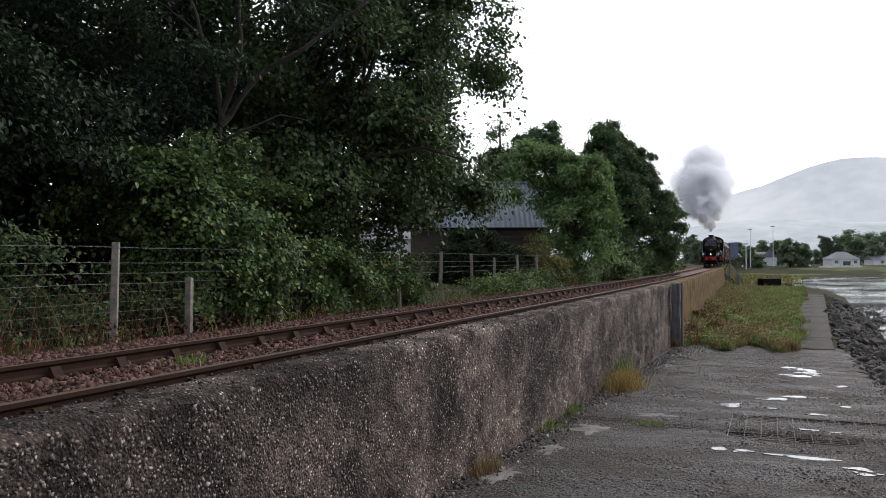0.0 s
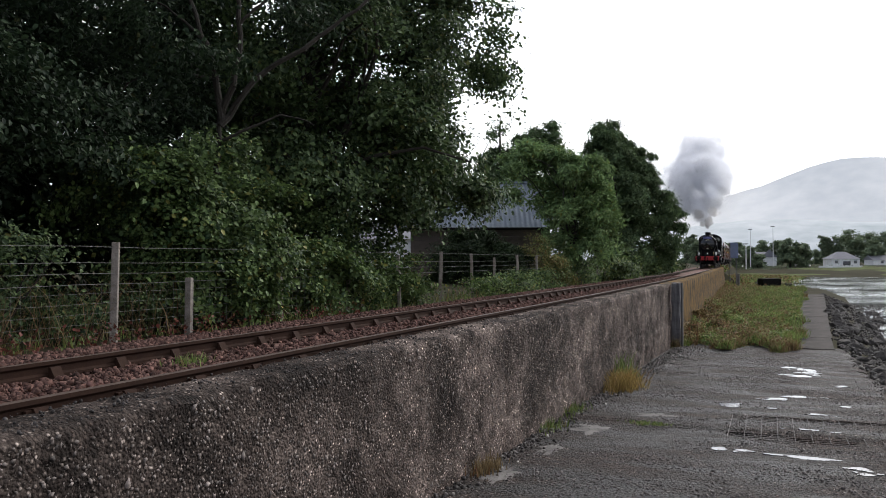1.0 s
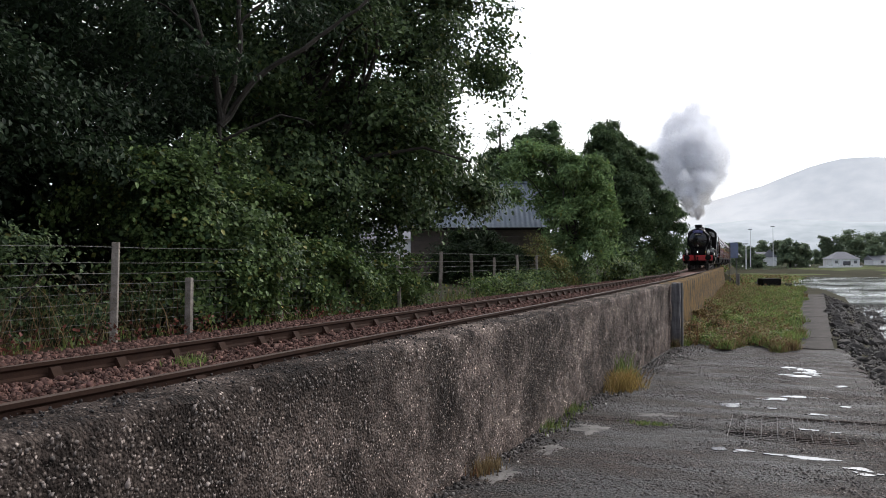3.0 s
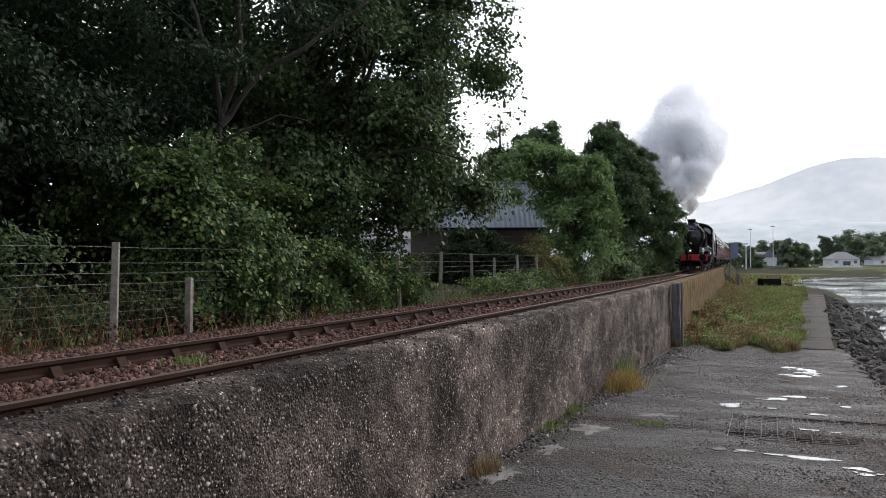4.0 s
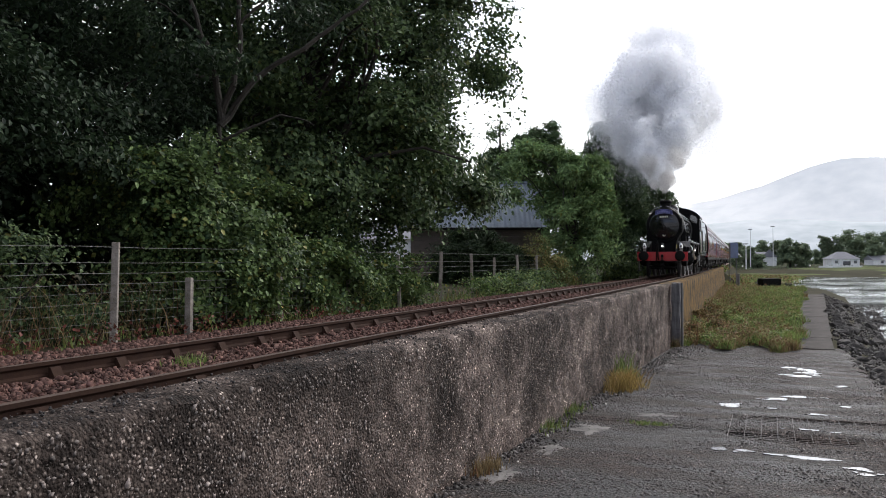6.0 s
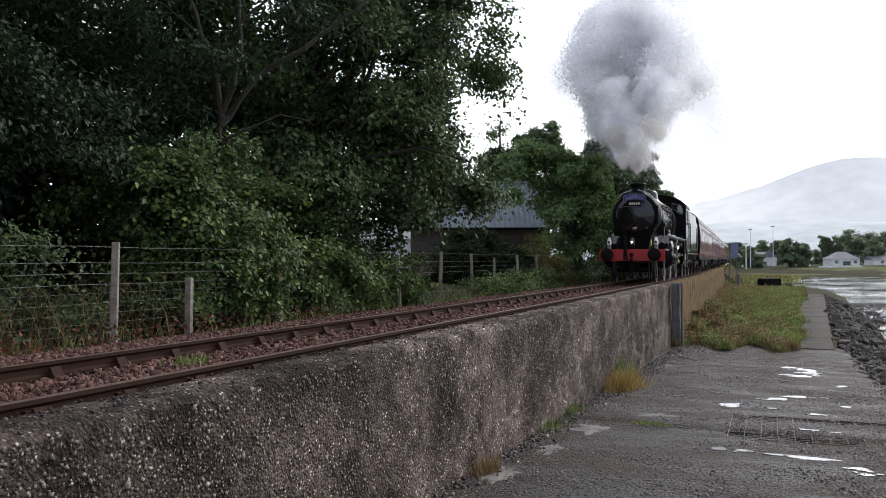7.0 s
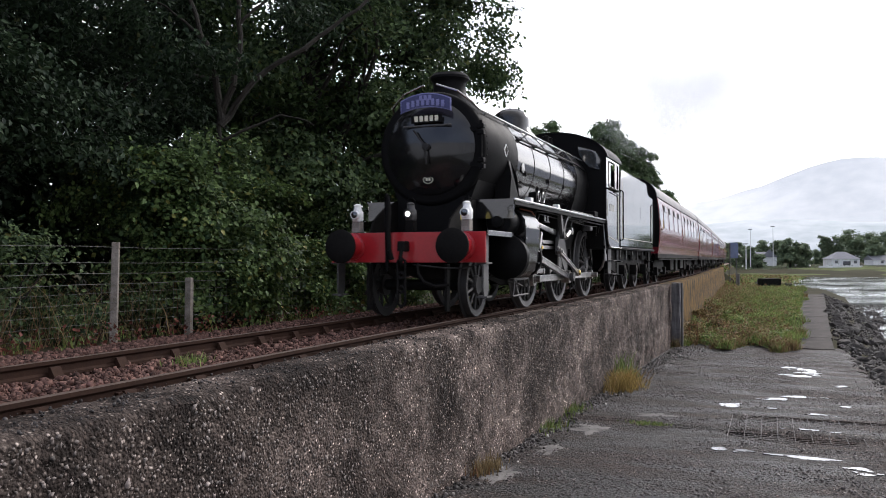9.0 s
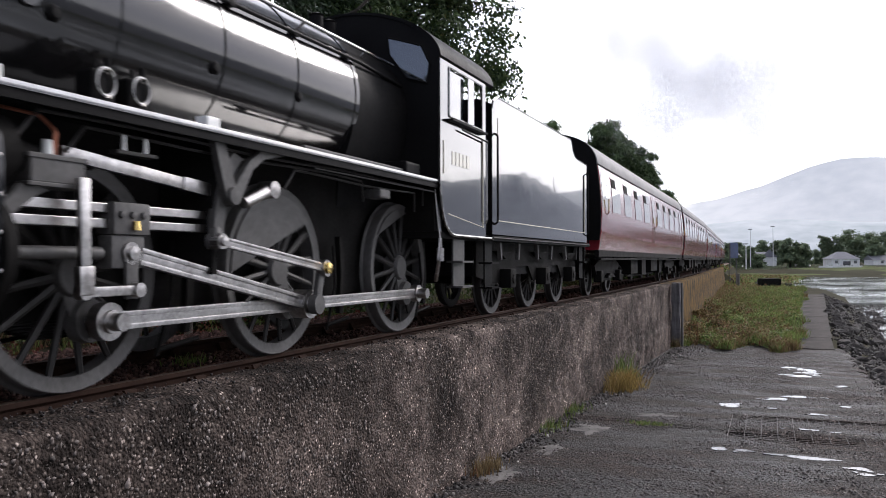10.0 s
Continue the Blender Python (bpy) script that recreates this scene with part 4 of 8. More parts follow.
    lathe(bm, [(0.0, 1.14), (0.055, 1.145), (0.06, 1.2), (0.05, 1.225)], (0, 0, BOILER_Z), seg=18)
    tube(bm, (0, 1.15, BOILER_Z), (0.02, 1.15, BOILER_Z - 0.27), 0.016, seg=8)
    part("door_handle", bm, M["dark_wheel"], door, smooth=True)
    bm = bmesh.new()
    tube(bm, (0, 1.17, BOILER_Z), (-0.2, 1.17, BOILER_Z + 0.26), 0.014, seg=8)
    part("door_handle", bm, M["dark_wheel"], door, smooth=True)
    bm = bmesh.new()
    pipe(bm, [(-0.4, 1.23, BOILER_Z + 0.33), (0.4, 1.23, BOILER_Z + 0.33)], 0.014, 8)
    part("door_rail", bm, M["wheel"], door)
    bm = bmesh.new()
    box(bm, -0.26, 0.26, 1.205, 1.225, BOILER_Z + 0.375, BOILER_Z + 0.505, bevel=0.006)
    npl = part("front_plate", bm, M["satin"], e, "black plate with five cream marks")
    marks("plate_mark", npl, M["cream"], [0.055] * 5, 0, BOILER_Z + 0.44, 0.085, 1.205, gap=0.03)
    bm = bmesh.new()
    lathe(bm, [(0.0, -0.012), (0.085, -0.01), (0.085, 0.004), (0.0, 0.006)], (0, 0, 0), axis="y", seg=28)
    for v in bm.verts:
        v.co.z *= 0.72
    sp = part("shed_plate", bm, M["satin"], e, at=pose(0, 1.285, BOILER_Z - 0.50), smooth=True)
    bm = bmesh.new()
    for a in range(28):
        t0, t1 = 2 * math.pi * a / 28, 2 * math.pi * (a + 1) / 28
        tube(bm, (0.078 * math.cos(t0), -0.014, 0.056 * math.sin(t0)), (0.078 * math.cos(t1), -0.014, 0.056 * math.sin(t1)), 0.006, seg=5)
    part("plate_rim", bm, M["cream"], sp)
    marks("plate_mark", sp, M["cream"], [0.03, 0.03], 0, 0.005, 0.05, -0.01, gap=0.014)
    # headboard, arched top and bottom
    def arch(w, h, z0, bow, n=12):
        up = [(-w + 2 * w * i / n, z0 + h + bow * (1 - (2 * i / n - 1) ** 2)) for i in range(n + 1)]
        dn = [(w - 2 * w * i / n, z0 + bow * 0.8 * (1 - (1 - 2 * i / n) ** 2)) for i in range(n + 1)]
        return up[::-1] + dn[::-1]
    bm = bmesh.new()
    extrude_profile(bm, arch(0.42, 0.20, 3.13, 0.10), "y", 1.17, 1.19)
    hb = part("headboard", bm, M["board_mark"], e, "blue train headboard with pale border and letter marks")
    bm = bmesh.new()
    extrude_profile(bm, arch(0.405, 0.17, 3.145, 0.10), "y", 1.163, 1.18)
    part("headboard_face", bm, M["blue"], hb)
    marks("headboard_mark", hb, M["board_mark"], [0.05] * 3, 0, 3.355, 0.075, 1.163, gap=0.025)
    for k in range(8):
        bm = bmesh.new()
        x = -0.29 + 0.58 * k / 7
        z = 3.235 + 0.075 * (1 - (x / 0.4) ** 2) - 0.02
        box(bm, x - 0.024, x + 0.024, 1.156, 1.163, z - 0.05, z + 0.05)
        part("headboard_mark", bm, M["board_mark"], hb)
    # chimney, dome, valves
    bm = bmesh.new()
    lathe(bm, [(0.5, 3.36), (0.42, 3.43), (0.33, 3.5), (0.275, 3.6), (0.265, 3.76), (0.29, 3.8), (0.325, 3.83), (0.325, 3.87), (0.28, 3.92), (0.22, 3.92), (0.2, 3.6), (0.0, 3.55)], (0, 2.2, 0), axis="z", seg=36)
    part("chimney", bm, M["satin"], e, "short flared black chimney", smooth=True)
    bm = bmesh.new()
    lathe(bm, [(0.52, 3.3), (0.47, 3.4), (0.4, 3.47), (0.37, 3.56), (0.365, 3.7), (0.33, 3.82), (0.22, 3.9), (0.0, 3.925)], (0, 5.65, 0), axis="z", seg=36)
    part("dome", bm, M["boiler"], e, "rounded steam dome", smooth=True)
    for y in (8.35, 8.65):
        bm = bmesh.new()
        lathe(bm, [(0.14, 3.4), (0.13, 3.52), (0.085, 3.55), (0.08, 3.72), (0.095, 3.74), (0.05, 3.76)], (0, y, 0), axis="z", seg=18)
        part("safety_valve", bm, M["satin"], e, smooth=True)
    # -- boiler and firebox --
    bm = bmesh.new()
    lathe(bm, [(0.78, 3.13), (0.855, 3.135), (0.855, 5.2), (0.875, 7.78), (0.80, 7.79)], (0, 0, BOILER_Z), seg=64)
    part("boiler", bm, M["boiler"], e, "polished black boiler cladding", smooth=True)
    for y, r in ((3.2, 0.858), (4.35, 0.858), (5.5, 0.862), (6.6, 0.87), (7.72, 0.878)):
        bm = bmesh.new()
        lathe(bm, [(r - 0.02, y - 0.035), (r + 0.005, y - 0.033), (r + 0.005, y + 0.033), (r - 0.02, y + 0.035)], (0, 0, BOILER_Z), seg=64)
        part("boiler_band", bm, M["boiler"], e, smooth=True)
    bm = bmesh.new()
    pts = []
    for k in range(25):
        a = math.pi * k / 24
        pts.append((0.865 * math.cos(a), BOILER_Z + 0.865 * math.sin(a)))
    pts += [(-0.82, 2.2), (-0.66, 1.75), (-0.6, 1.0), (0.6, 1.0), (0.66, 1.75), (0.82, 2.2)]
    extrude_profile(bm, pts, "y", 7.7, 9.04)
    part("firebox", bm, M["satin"], e, "sooty black firebox casing", smooth=True)
    bm = bmesh.new()
    extrude_profile(bm, [(-0.5, 0.42), (0.5, 0.42), (0.58, 0.75), (0.58, 1.1), (-0.58, 1.1), (-0.58, 0.75)], "y", 6.9, 9.5)
    part("ashpan", bm, M["grime"], e)
    bm = bmesh.new()
    box(bm, -0.56, 0.56, 3.1, 7.2, 0.95, 1.72)
    part("frame_stretcher", bm, M["grime"], e)
    for s in (1, -1):
        # handrail along the boiler and the pipe below it
        x, z = 0.73 * s, BOILER_Z + 0.60
        bm = bmesh.new()
        pts = [(0.1 * s, 1.36, BOILER_Z + 0.99), (0.45 * s, 1.37, BOILER_Z + 0.87), (0.68 * s, 1.44, BOILER_Z + 0.68), (x, 1.6, z), (x, 8.9, z)]
        pipe(bm, pts, 0.018, 8)
        hr = part("boiler_handrail", bm, M["chrome"], e, "polished handrail", smooth=True)
        bm = bmesh.new()
        tube(bm, (0.6 * s, 0, BOILER_Z + 0.5), (x, 0, z), 0.012, 0.02, seg=8)
        st = mesh_of("rail_stanchion", bm, M["steel"])
        for y in (1.9, 3.0, 4.3, 5.6, 6.9, 8.2):
            share("rail_stanchion", st, hr, pose(0, y, 0))
        bm = bmesh.new()
        pipe(bm, [(0.80 * s, 3.3, BOILER_Z + 0.39), (0.82 * s, 7.9, BOILER_Z + 0.40), (0.8 * s, 9.0, BOILER_Z + 0.36)], 0.02, 8)
        for y in (3.6, 4.6, 5.6, 6.6, 7.6):
            box(bm, min(s * 0.72, s * 0.83), max(s * 0.72, s * 0.83), y - 0.04, y + 0.04, BOILER_Z + 0.365, BOILER_Z + 0.425, bevel=0.01)
        part("ejector_pipe", bm, M["satin"], e, smooth=True)
        # steam pipe casing by the smokebox
        bm = bmesh.new()
        extrude_profile(bm, [(2.36, 1.82), (2.95, 1.82), (2.78, 2.25), (2.66, 2.5), (2.56, 2.5), (2.46, 2.25)], "x", min(s * 0.72, s * 0.98), max(s * 0.72, s * 0.98))
        for v in bm.verts:
            if v.co.z > 2.3 and abs(v.co.x) > 0.9:
                v.co.x = s * 0.9
        part("steam_pipe_cover", bm, M["satin"], e)
        bm = bmesh.new()
        box(bm, -0.004, 0.006, -0.075, 0.075, -0.075, 0.075)
        wp = part("works_plate", bm, M["white"], e, "small diamond maker's plate", at=pose(s * 0.893, 2.45, BOILER_Z + 0.05, 45 * s, 0, 0))
        bm = bmesh.new()
        box(bm, -0.004 if s < 0 else 0.002, 0.010, -0.06, 0.06, -0.06, 0.06)
        part("plate_face", bm, M["grime"], wp)
        # high running plate, bright outer angle
        bm = bmesh.new()
        box(bm, min(s * 0.6, s * 1.25), max(s * 0.6, s * 1.25), 1.72, 9.06, 1.775, 1.805)
        box(bm, min(s * 0.6, s * 1.25), max(s * 0.6, s * 1.25), 1.70, 1.73, 1.5, 1.805)
        rp = part("running_plate", bm, M["black"], e)
        bm = bmesh.new()
        box(bm, s * 1.262 - 0.012, s * 1.262 + 0.012, 1.7, 9.06, 1.772, 1.815, bevel=0.006)
        part("plate_edge", bm, M["chrome"], rp, "polished edge angle", smooth=True)
        bm = bmesh.new()
        box(bm, s * 1.25 - 0.01, s * 1.25 + 0.01, 1.72, 9.06, 1.715, 1.775)
        box(bm, s * 1.25 - 0.01, s * 1.25 + 0.01, 6.2, 9.0, 1.655, 1.668)
        part("valance", bm, M["satin"], rp)
        # lubricators: two ringed flanges and small boxes on the plate
        for y in (4.0, 4.32):
            bm = bmesh.new()
            for a in range(20):
                t0, t1 = 2 * math.pi * a / 20, 2 * math.pi * (a + 1) / 20
                tube(bm, (s * 1.02, y + 0.08 * math.cos(t0), 2.0 + 0.09 * math.sin(t0)), (s * 1.02, y + 0.08 * math.cos(t1), 2.0 + 0.09 * math.sin(t1)), 0.013, seg=6)
            part("drive_ring", bm, M["chrome"], e)
            bm = bmesh.new()
            box(bm, s * 0.94 - 0.09, s * 0.94 + 0.06, y - 0.1, y + 0.1, 1.806, 2.08, bevel=0.02)
            tube(bm, (s * 0.98, y + 0.05, 2.08), (s * 0.98, y + 0.05, 2.17), 0.02, seg=8)
            tube(bm, (s * 0.98, y - 0.05, 2.08), (s * 0.98, y - 0.05, 2.14), 0.014, seg=8)
            part("lubricator", bm, M["satin"], e)
        for y in (4.9, 3.02):
            bm = bmesh.new()
            box(bm, s * 1.12 - 0.055, s * 1.12 + 0.055, y - 0.075, y + 0.075, 1.806, 1.91, bevel=0.01)
            part("oil_box", bm, M["white"], e, "pale painted oil box")
        bm = bmesh.new()
        box(bm, s * 1.08 - 0.02, s * 1.08 + 0.02, 6.3, 8.4, 1.852, 1.888, bevel=0.008)
        part("reach_rod", bm, M["wheel"], e, "bright flat reversing rod")
        for y in (6.5, 7.6, 8.3):
            bm = bmesh.new()
            box(bm, s * 1.08 - 0.035, s * 1.08 + 0.035, y - 0.03, y + 0.03, 1.805, 1.85)
            part("rod_bracket", bm, M["satin"], e)
        # oil and drain pipes under the running plate
        for k, (z, x, y0, y1) in enumerate(((1.70, 1.16, 3.2, 8.8), (1.66, 1.1, 3.6, 7.4), (1.62, 1.14, 5.9, 8.6))):
            bm = bmesh.new()
            pts = [(s * x, y0, z - 0.16)] + [(s * (x + 0.01 * math.sin(y * 3 + k)), y, z + 0.012 * math.sin(y * 2 + k)) for y in np.linspace(y0 + 0.15, y1, 9)] + [(s * (x - 0.05), y1 + 0.12, z - 0.2)]
            pipe(bm, pts, 0.011, 6)
            part("oil_pipe", bm, M["dark_wheel"], e, smooth=True)
        for y in (4.05, 4.25):
            bm = bmesh.new()
            tube(bm, (s * 1.12, y, 1.56), (s * 1.12, y, 1.66), 0.016, 0.012, seg=8)
            part("oil_cup", bm, M["white"], e, smooth=True)
        bm = bmesh.new()
        box(bm, s * 1.1 - 0.04, s * 1.1 + 0.04, 3.98, 4.34, 1.535, 1.56, bevel=0.004)
        part("oil_tray", bm, M["dark_wheel"], e)
        # rivets along the smokebox wrapper and the cladding's small covers
        bm = bmesh.new()
        lathe(bm, [(0.0, 0.011), (0.012, 0.007), (0.016, 0.0)], (0, 0, 0), axis="x", seg=6)
        rivet = mesh_of("rivet", bm, M["satin"], True)
        for a in range(22):
            t = radians(-52 + 6.2 * a)
            for y in (1.5, 3.09):
                share("rivet", rivet, sb, Matrix.Translation((s * 0.894 * math.cos(t), y, BOILER_Z + 0.894 * math.sin(t))) @ Matrix.Rotation(-t if s > 0 else math.pi + t, 4, "Y"))
        bm = bmesh.new()
        lathe(bm, [(0.0, 0.02), (0.09, 0.018), (0.1, 0.0)], (0, 0, 0), axis="x", seg=20)
        part("hand_hole_cover", bm, M["boiler"], e, at=Matrix.Translation((s * 0.845, 3.55, BOILER_Z - 0.12)) @ Matrix.Rotation(0 if s > 0 else math.pi, 4, "Z"), smooth=True)
        bm = bmesh.new()
        box(bm, s * 1.0 - 0.14, s * 1.0 + 0.14, 8.4, 8.8, 1.806, 1.98, bevel=0.03)
        part("sand_box", bm, M["satin"], e)
        # washout plugs and sloping small plates low on the boiler
        for y in (3.75, 5.35, 6.6):
            bm = bmesh.new()
            lathe(bm, [(0.0, 0.03), (0.035, 0.028), (0.06, 0.0)], (0, 0, 0), axis="x", seg=14)
            part("washout_plug", bm, M["satin"], e, at=pose(s * 0.838, y, BOILER_Z - 0.2, 0, 0, 0 if s > 0 else 180), smooth=True)
        build_cylinder(e, s)
    # -- cab --
    build_cab(e)
    # wheels
    wheelset("pony_wheelset", e, PONY, P_R, 10, 0, None, "ten-spoke guiding wheels under the beam")
    for y, w in zip(DRIVERS, (0.62, 1.22, 0.62)):
        wheelset("driving_wheelset", e, y, D_R, 16, w, 0.0, "spoked black coupled wheels")
    return e


def build_cylinder(e, s):
    cx = s * 1.0
    bm = bmesh.new()
    pts = [(s * 0.66, 1.7), (s * 1.02, 1.7), (s * 1.2, 1.62), (s * 1.285, 1.5), (s * 1.3, 1.35), (s * 1.3, 0.85), (s * 1.24, 0.68), (s * 1.1, 0.56), (s * 0.9, 0.54), (s * 0.66, 0.6)]
    vs = extrude_profile(bm, pts, "y", 2.18, 3.02)
    bmesh.ops.bevel(bm, geom=[ed for ed in bm.edges if abs(ed.verts[0].co.y - ed.verts[1].co.y) < 1e-5], offset=0.02, segments=2, affect="EDGES")
    cyl = part("cylinder", bm, M["boiler"], e, "polished black cylinder casing", smooth=True)
    bm = bmesh.new()
    lathe(bm, [(0.0, s * 1.312), (0.012, s * 1.31), (0.014, s * 1.296)], (0, 0, 0), axis="x", seg=8)
    bolt = mesh_of("casing_bolt", bm, M["steel"])
    for y in (2.23, 2.97):
        for z in (0.8, 1.0, 1.2, 1.4):
            share("casing_bolt", bolt, cyl, pose(0, y, z))
    bm = bmesh.new()
    lathe(bm, [(0.0, 1.93), (0.1, 1.935), (0.2, 1.97), (0.31, 2.03), (0.36, 2.06), (0.36, 2.2)], (cx, 0, CYL_Z), seg=36)
    part("cylinder_cover", bm, M["satin"], cyl, smooth=True)
    bm = bmesh.new()
    lathe(bm, [(0.0, 1.66), (0.09, 1.67), (0.1, 1.75), (0.2, 1.77), (0.22, 1.8), (0.22, 2.2)], (s * 0.98, 0, 1.45), seg=30)
    part("valve_chest_cover", bm, M["satin"], cyl, smooth=True)
    bm = bmesh.new()
    lathe(bm, [(0.22, 3.0), (0.22, 3.2), (0.12, 3.24), (0.08, 3.5), (0.0, 3.51)], (s * 0.98, 0, 1.45), seg=26)
    tube(bm, (s * 0.98, 3.4, 1.45), (s * 0.98, 3.9, 1.45), 0.028, seg=10)
    part("valve_guide", bm, M["grime"], cyl, smooth=True)
    bm = bmesh.new()
    box(bm, s * 1.03 - 0.08, s * 1.03 + 0.08, 3.34, 3.74, 1.3, 1.45, bevel=0.012)
    box(bm, s * 1.03 - 0.09, s * 1.03 + 0.09, 3.32, 3.76, 1.44, 1.47, bevel=0.006)
    box(bm, s * 1.03 - 0.09, s * 1.03 + 0.09, 3.32, 3.76, 1.28, 1.305, bevel=0.006)
    extrude_profile(bm, [(3.1, 1.08), (3.2, 1.08), (3.5, 1.29), (3.3, 1.29)], "x", s * 1.05 - 0.03, s * 1.05 + 0.03)
    part("valve_crosshead_guide", bm, M["wheel"], cyl, "grey steel guide box")
    bm = bmesh.new()
    tube(bm, (s * 1.06, 3.5, 1.47), (s * 1.06, 3.5, 1.56), 0.035, 0.028, seg=10)
    part("guide_oil_cup", bm, M["white"], cyl, smooth=True)
    bm = bmesh.new()
    pipe(bm, [(s * 1.06, 3.55, 1.47), (s * 1.07, 3.55, 1.62), (s * 1.04, 3.46, 1.7), (s * 0.9, 3.2, 1.74)], 0.012, 6)
    part("oil_pipe", bm, mat("copper_pipe", (0.5, 0.2, 0.13), 0.35, metal=1.0, bump=0.05), cyl, smooth=True)
    bm = bmesh.new()
    lathe(bm, [(0.34, 3.0), (0.34, 3.07), (0.14, 3.1), (0.1, 3.22), (0.0, 3.22)], (cx, 0, CYL_Z), seg=30)
    part("back_cover", bm, M["grime"], cyl, smooth=True)
    bm = bmesh.new()
    for z in (1.19, 1.09):
        box(bm, cx - 0.04, cx + 0.05, 3.05, 5.0, z - 0.03, z + 0.03, bevel=0.006)
        part("slide_bar", bm, M["steel"], e, "bright steel slide bar")
        bm = bmesh.new()
    pipe(bm, [(s * 1.06, 2.0, 0.5), (s * 1.14, 2.1, 0.5), (s * 1.2, 2.3, 0.44)], 0.016, 8)
    pipe(bm, [(s * 1.24, 1.75, 0.56), (s * 1.25, 1.7, 0.42), (s * 1.26, 1.6, 0.30), (s * 1.26, 2.45, 0.31), (s * 1.25, 2.52, 0.42), (s * 1.24, 2.52, 0.56)], 0.016, 8)
    box(bm, s * 1.2 - 0.02, s * 1.2 + 0.05, 1.7, 2.55, 0.54, 0.57)
    part("side_step", bm, M["dark_wheel"], e)
    # motion bracket and link hanger
    bm = bmesh.new()
    extrude_profile(bm, [(4.86, 1.76), (4.98, 1.76), (5.12, 1.42), (5.3, 1.62), (5.46, 1.72), (5.8, 1.76), (5.8, 1.72), (5.5, 1.66), (5.34, 1.56), (5.18, 1.3), (5.08, 1.26), (5.0, 1.34)], "x", s * 1.18 - 0.03, s * 1.18 + 0.03)
    lathe(bm, [(0.0, s * 1.24), (0.07, s * 1.235), (0.075, s * 1.12)], (0, 5.09, 1.34), axis="x", seg=18)
    part("link_bracket", bm, M["wheel"], e, smooth=True)
    bm = bmesh.new()
    box(bm, min(s * 0.62, s * 1.12), max(s * 0.62, s * 1.12), 4.96, 5.02, 0.75, 1.76)
    part("spectacle_bracket", bm, M["grime"], e)
    bm = bmesh.new()
    box(bm, s * 1.06 - 0.022, s * 1.06 + 0.022, 0, 1.1, -0.042, 0.042, bevel=0.008)
    box(bm, s * 1.06 - 0.03, s * 1.06 + 0.034, 1.08, 1.42, -0.05, 0.05, bevel=0.012)
    part("radius_rod", bm, M["steel"], e, "bright steel rod", at=pose(0, 3.6, 1.50, -5, 0, 0), smooth=True)
    bm = bmesh.new()
    tube(bm, (s * 1.22, 0.0, 0), (s * 1.22, 0.36, 0.13), 0.045, 0.055, seg=14)
    lathe(bm, [(0.0, s * 1.28), (0.07, s * 1.275), (0.07, s * 1.14)], (0, 0.36, 0.13), axis="x", seg=18)
    part("lifting_arm", bm, M["steel"], e, at=pose(0, 5.2, 1.29), smooth=True)
    # brake and spring gear between the wheels
    for y in (5.1, 7.55, 9.75):
        bm = bmesh.new()
        extrude_profile(bm, [(y - 0.03, 1.1), (y + 0.03, 1.1), (y + 0.09, 0.7), (y + 0.05, 0.3), (y - 0.02, 0.3), (y + 0.01, 0.7)], "x", s * 0.74 - 0.03, s * 0.74 + 0.03)
        pipe(bm, [(s * 0.8, y - 0.35, 0.2), (s * 0.8, y + 0.1, 0.25)], 0.02, 6)
        part("brake_hanger", bm, M["grime"], e)
        bm = bmesh.new()
        pipe(bm, [(s * 0.78, y - 0.18, 1.0), (s * 0.86, y - 0.28, 0.6), (s * 0.84, y - 0.42, 0.16)], 0.016, 6)
        part("sand_pipe", bm, M["grime"], e)
    for y in (3.93, 6.29, 8.91):
        bm = bmesh.new()
        for k in range(6):
            L = 0.46 - 0.06 * k
            box(bm, s * 0.60 - 0.05, s * 0.60 + 0.09, y - L, y + L, 0.45 - 0.02 * k, 0.465 - 0.02 * k)
        part("leaf_spring", bm, M["grime"], e)
    bm = bmesh.new()
    box(bm, s * 1.1 - 0.1, s * 1.1 + 0.1, 7.62, 7.86, 1.5, 1.6, bevel=0.025)
    part("sand_filler", bm, M["wheel"], e)


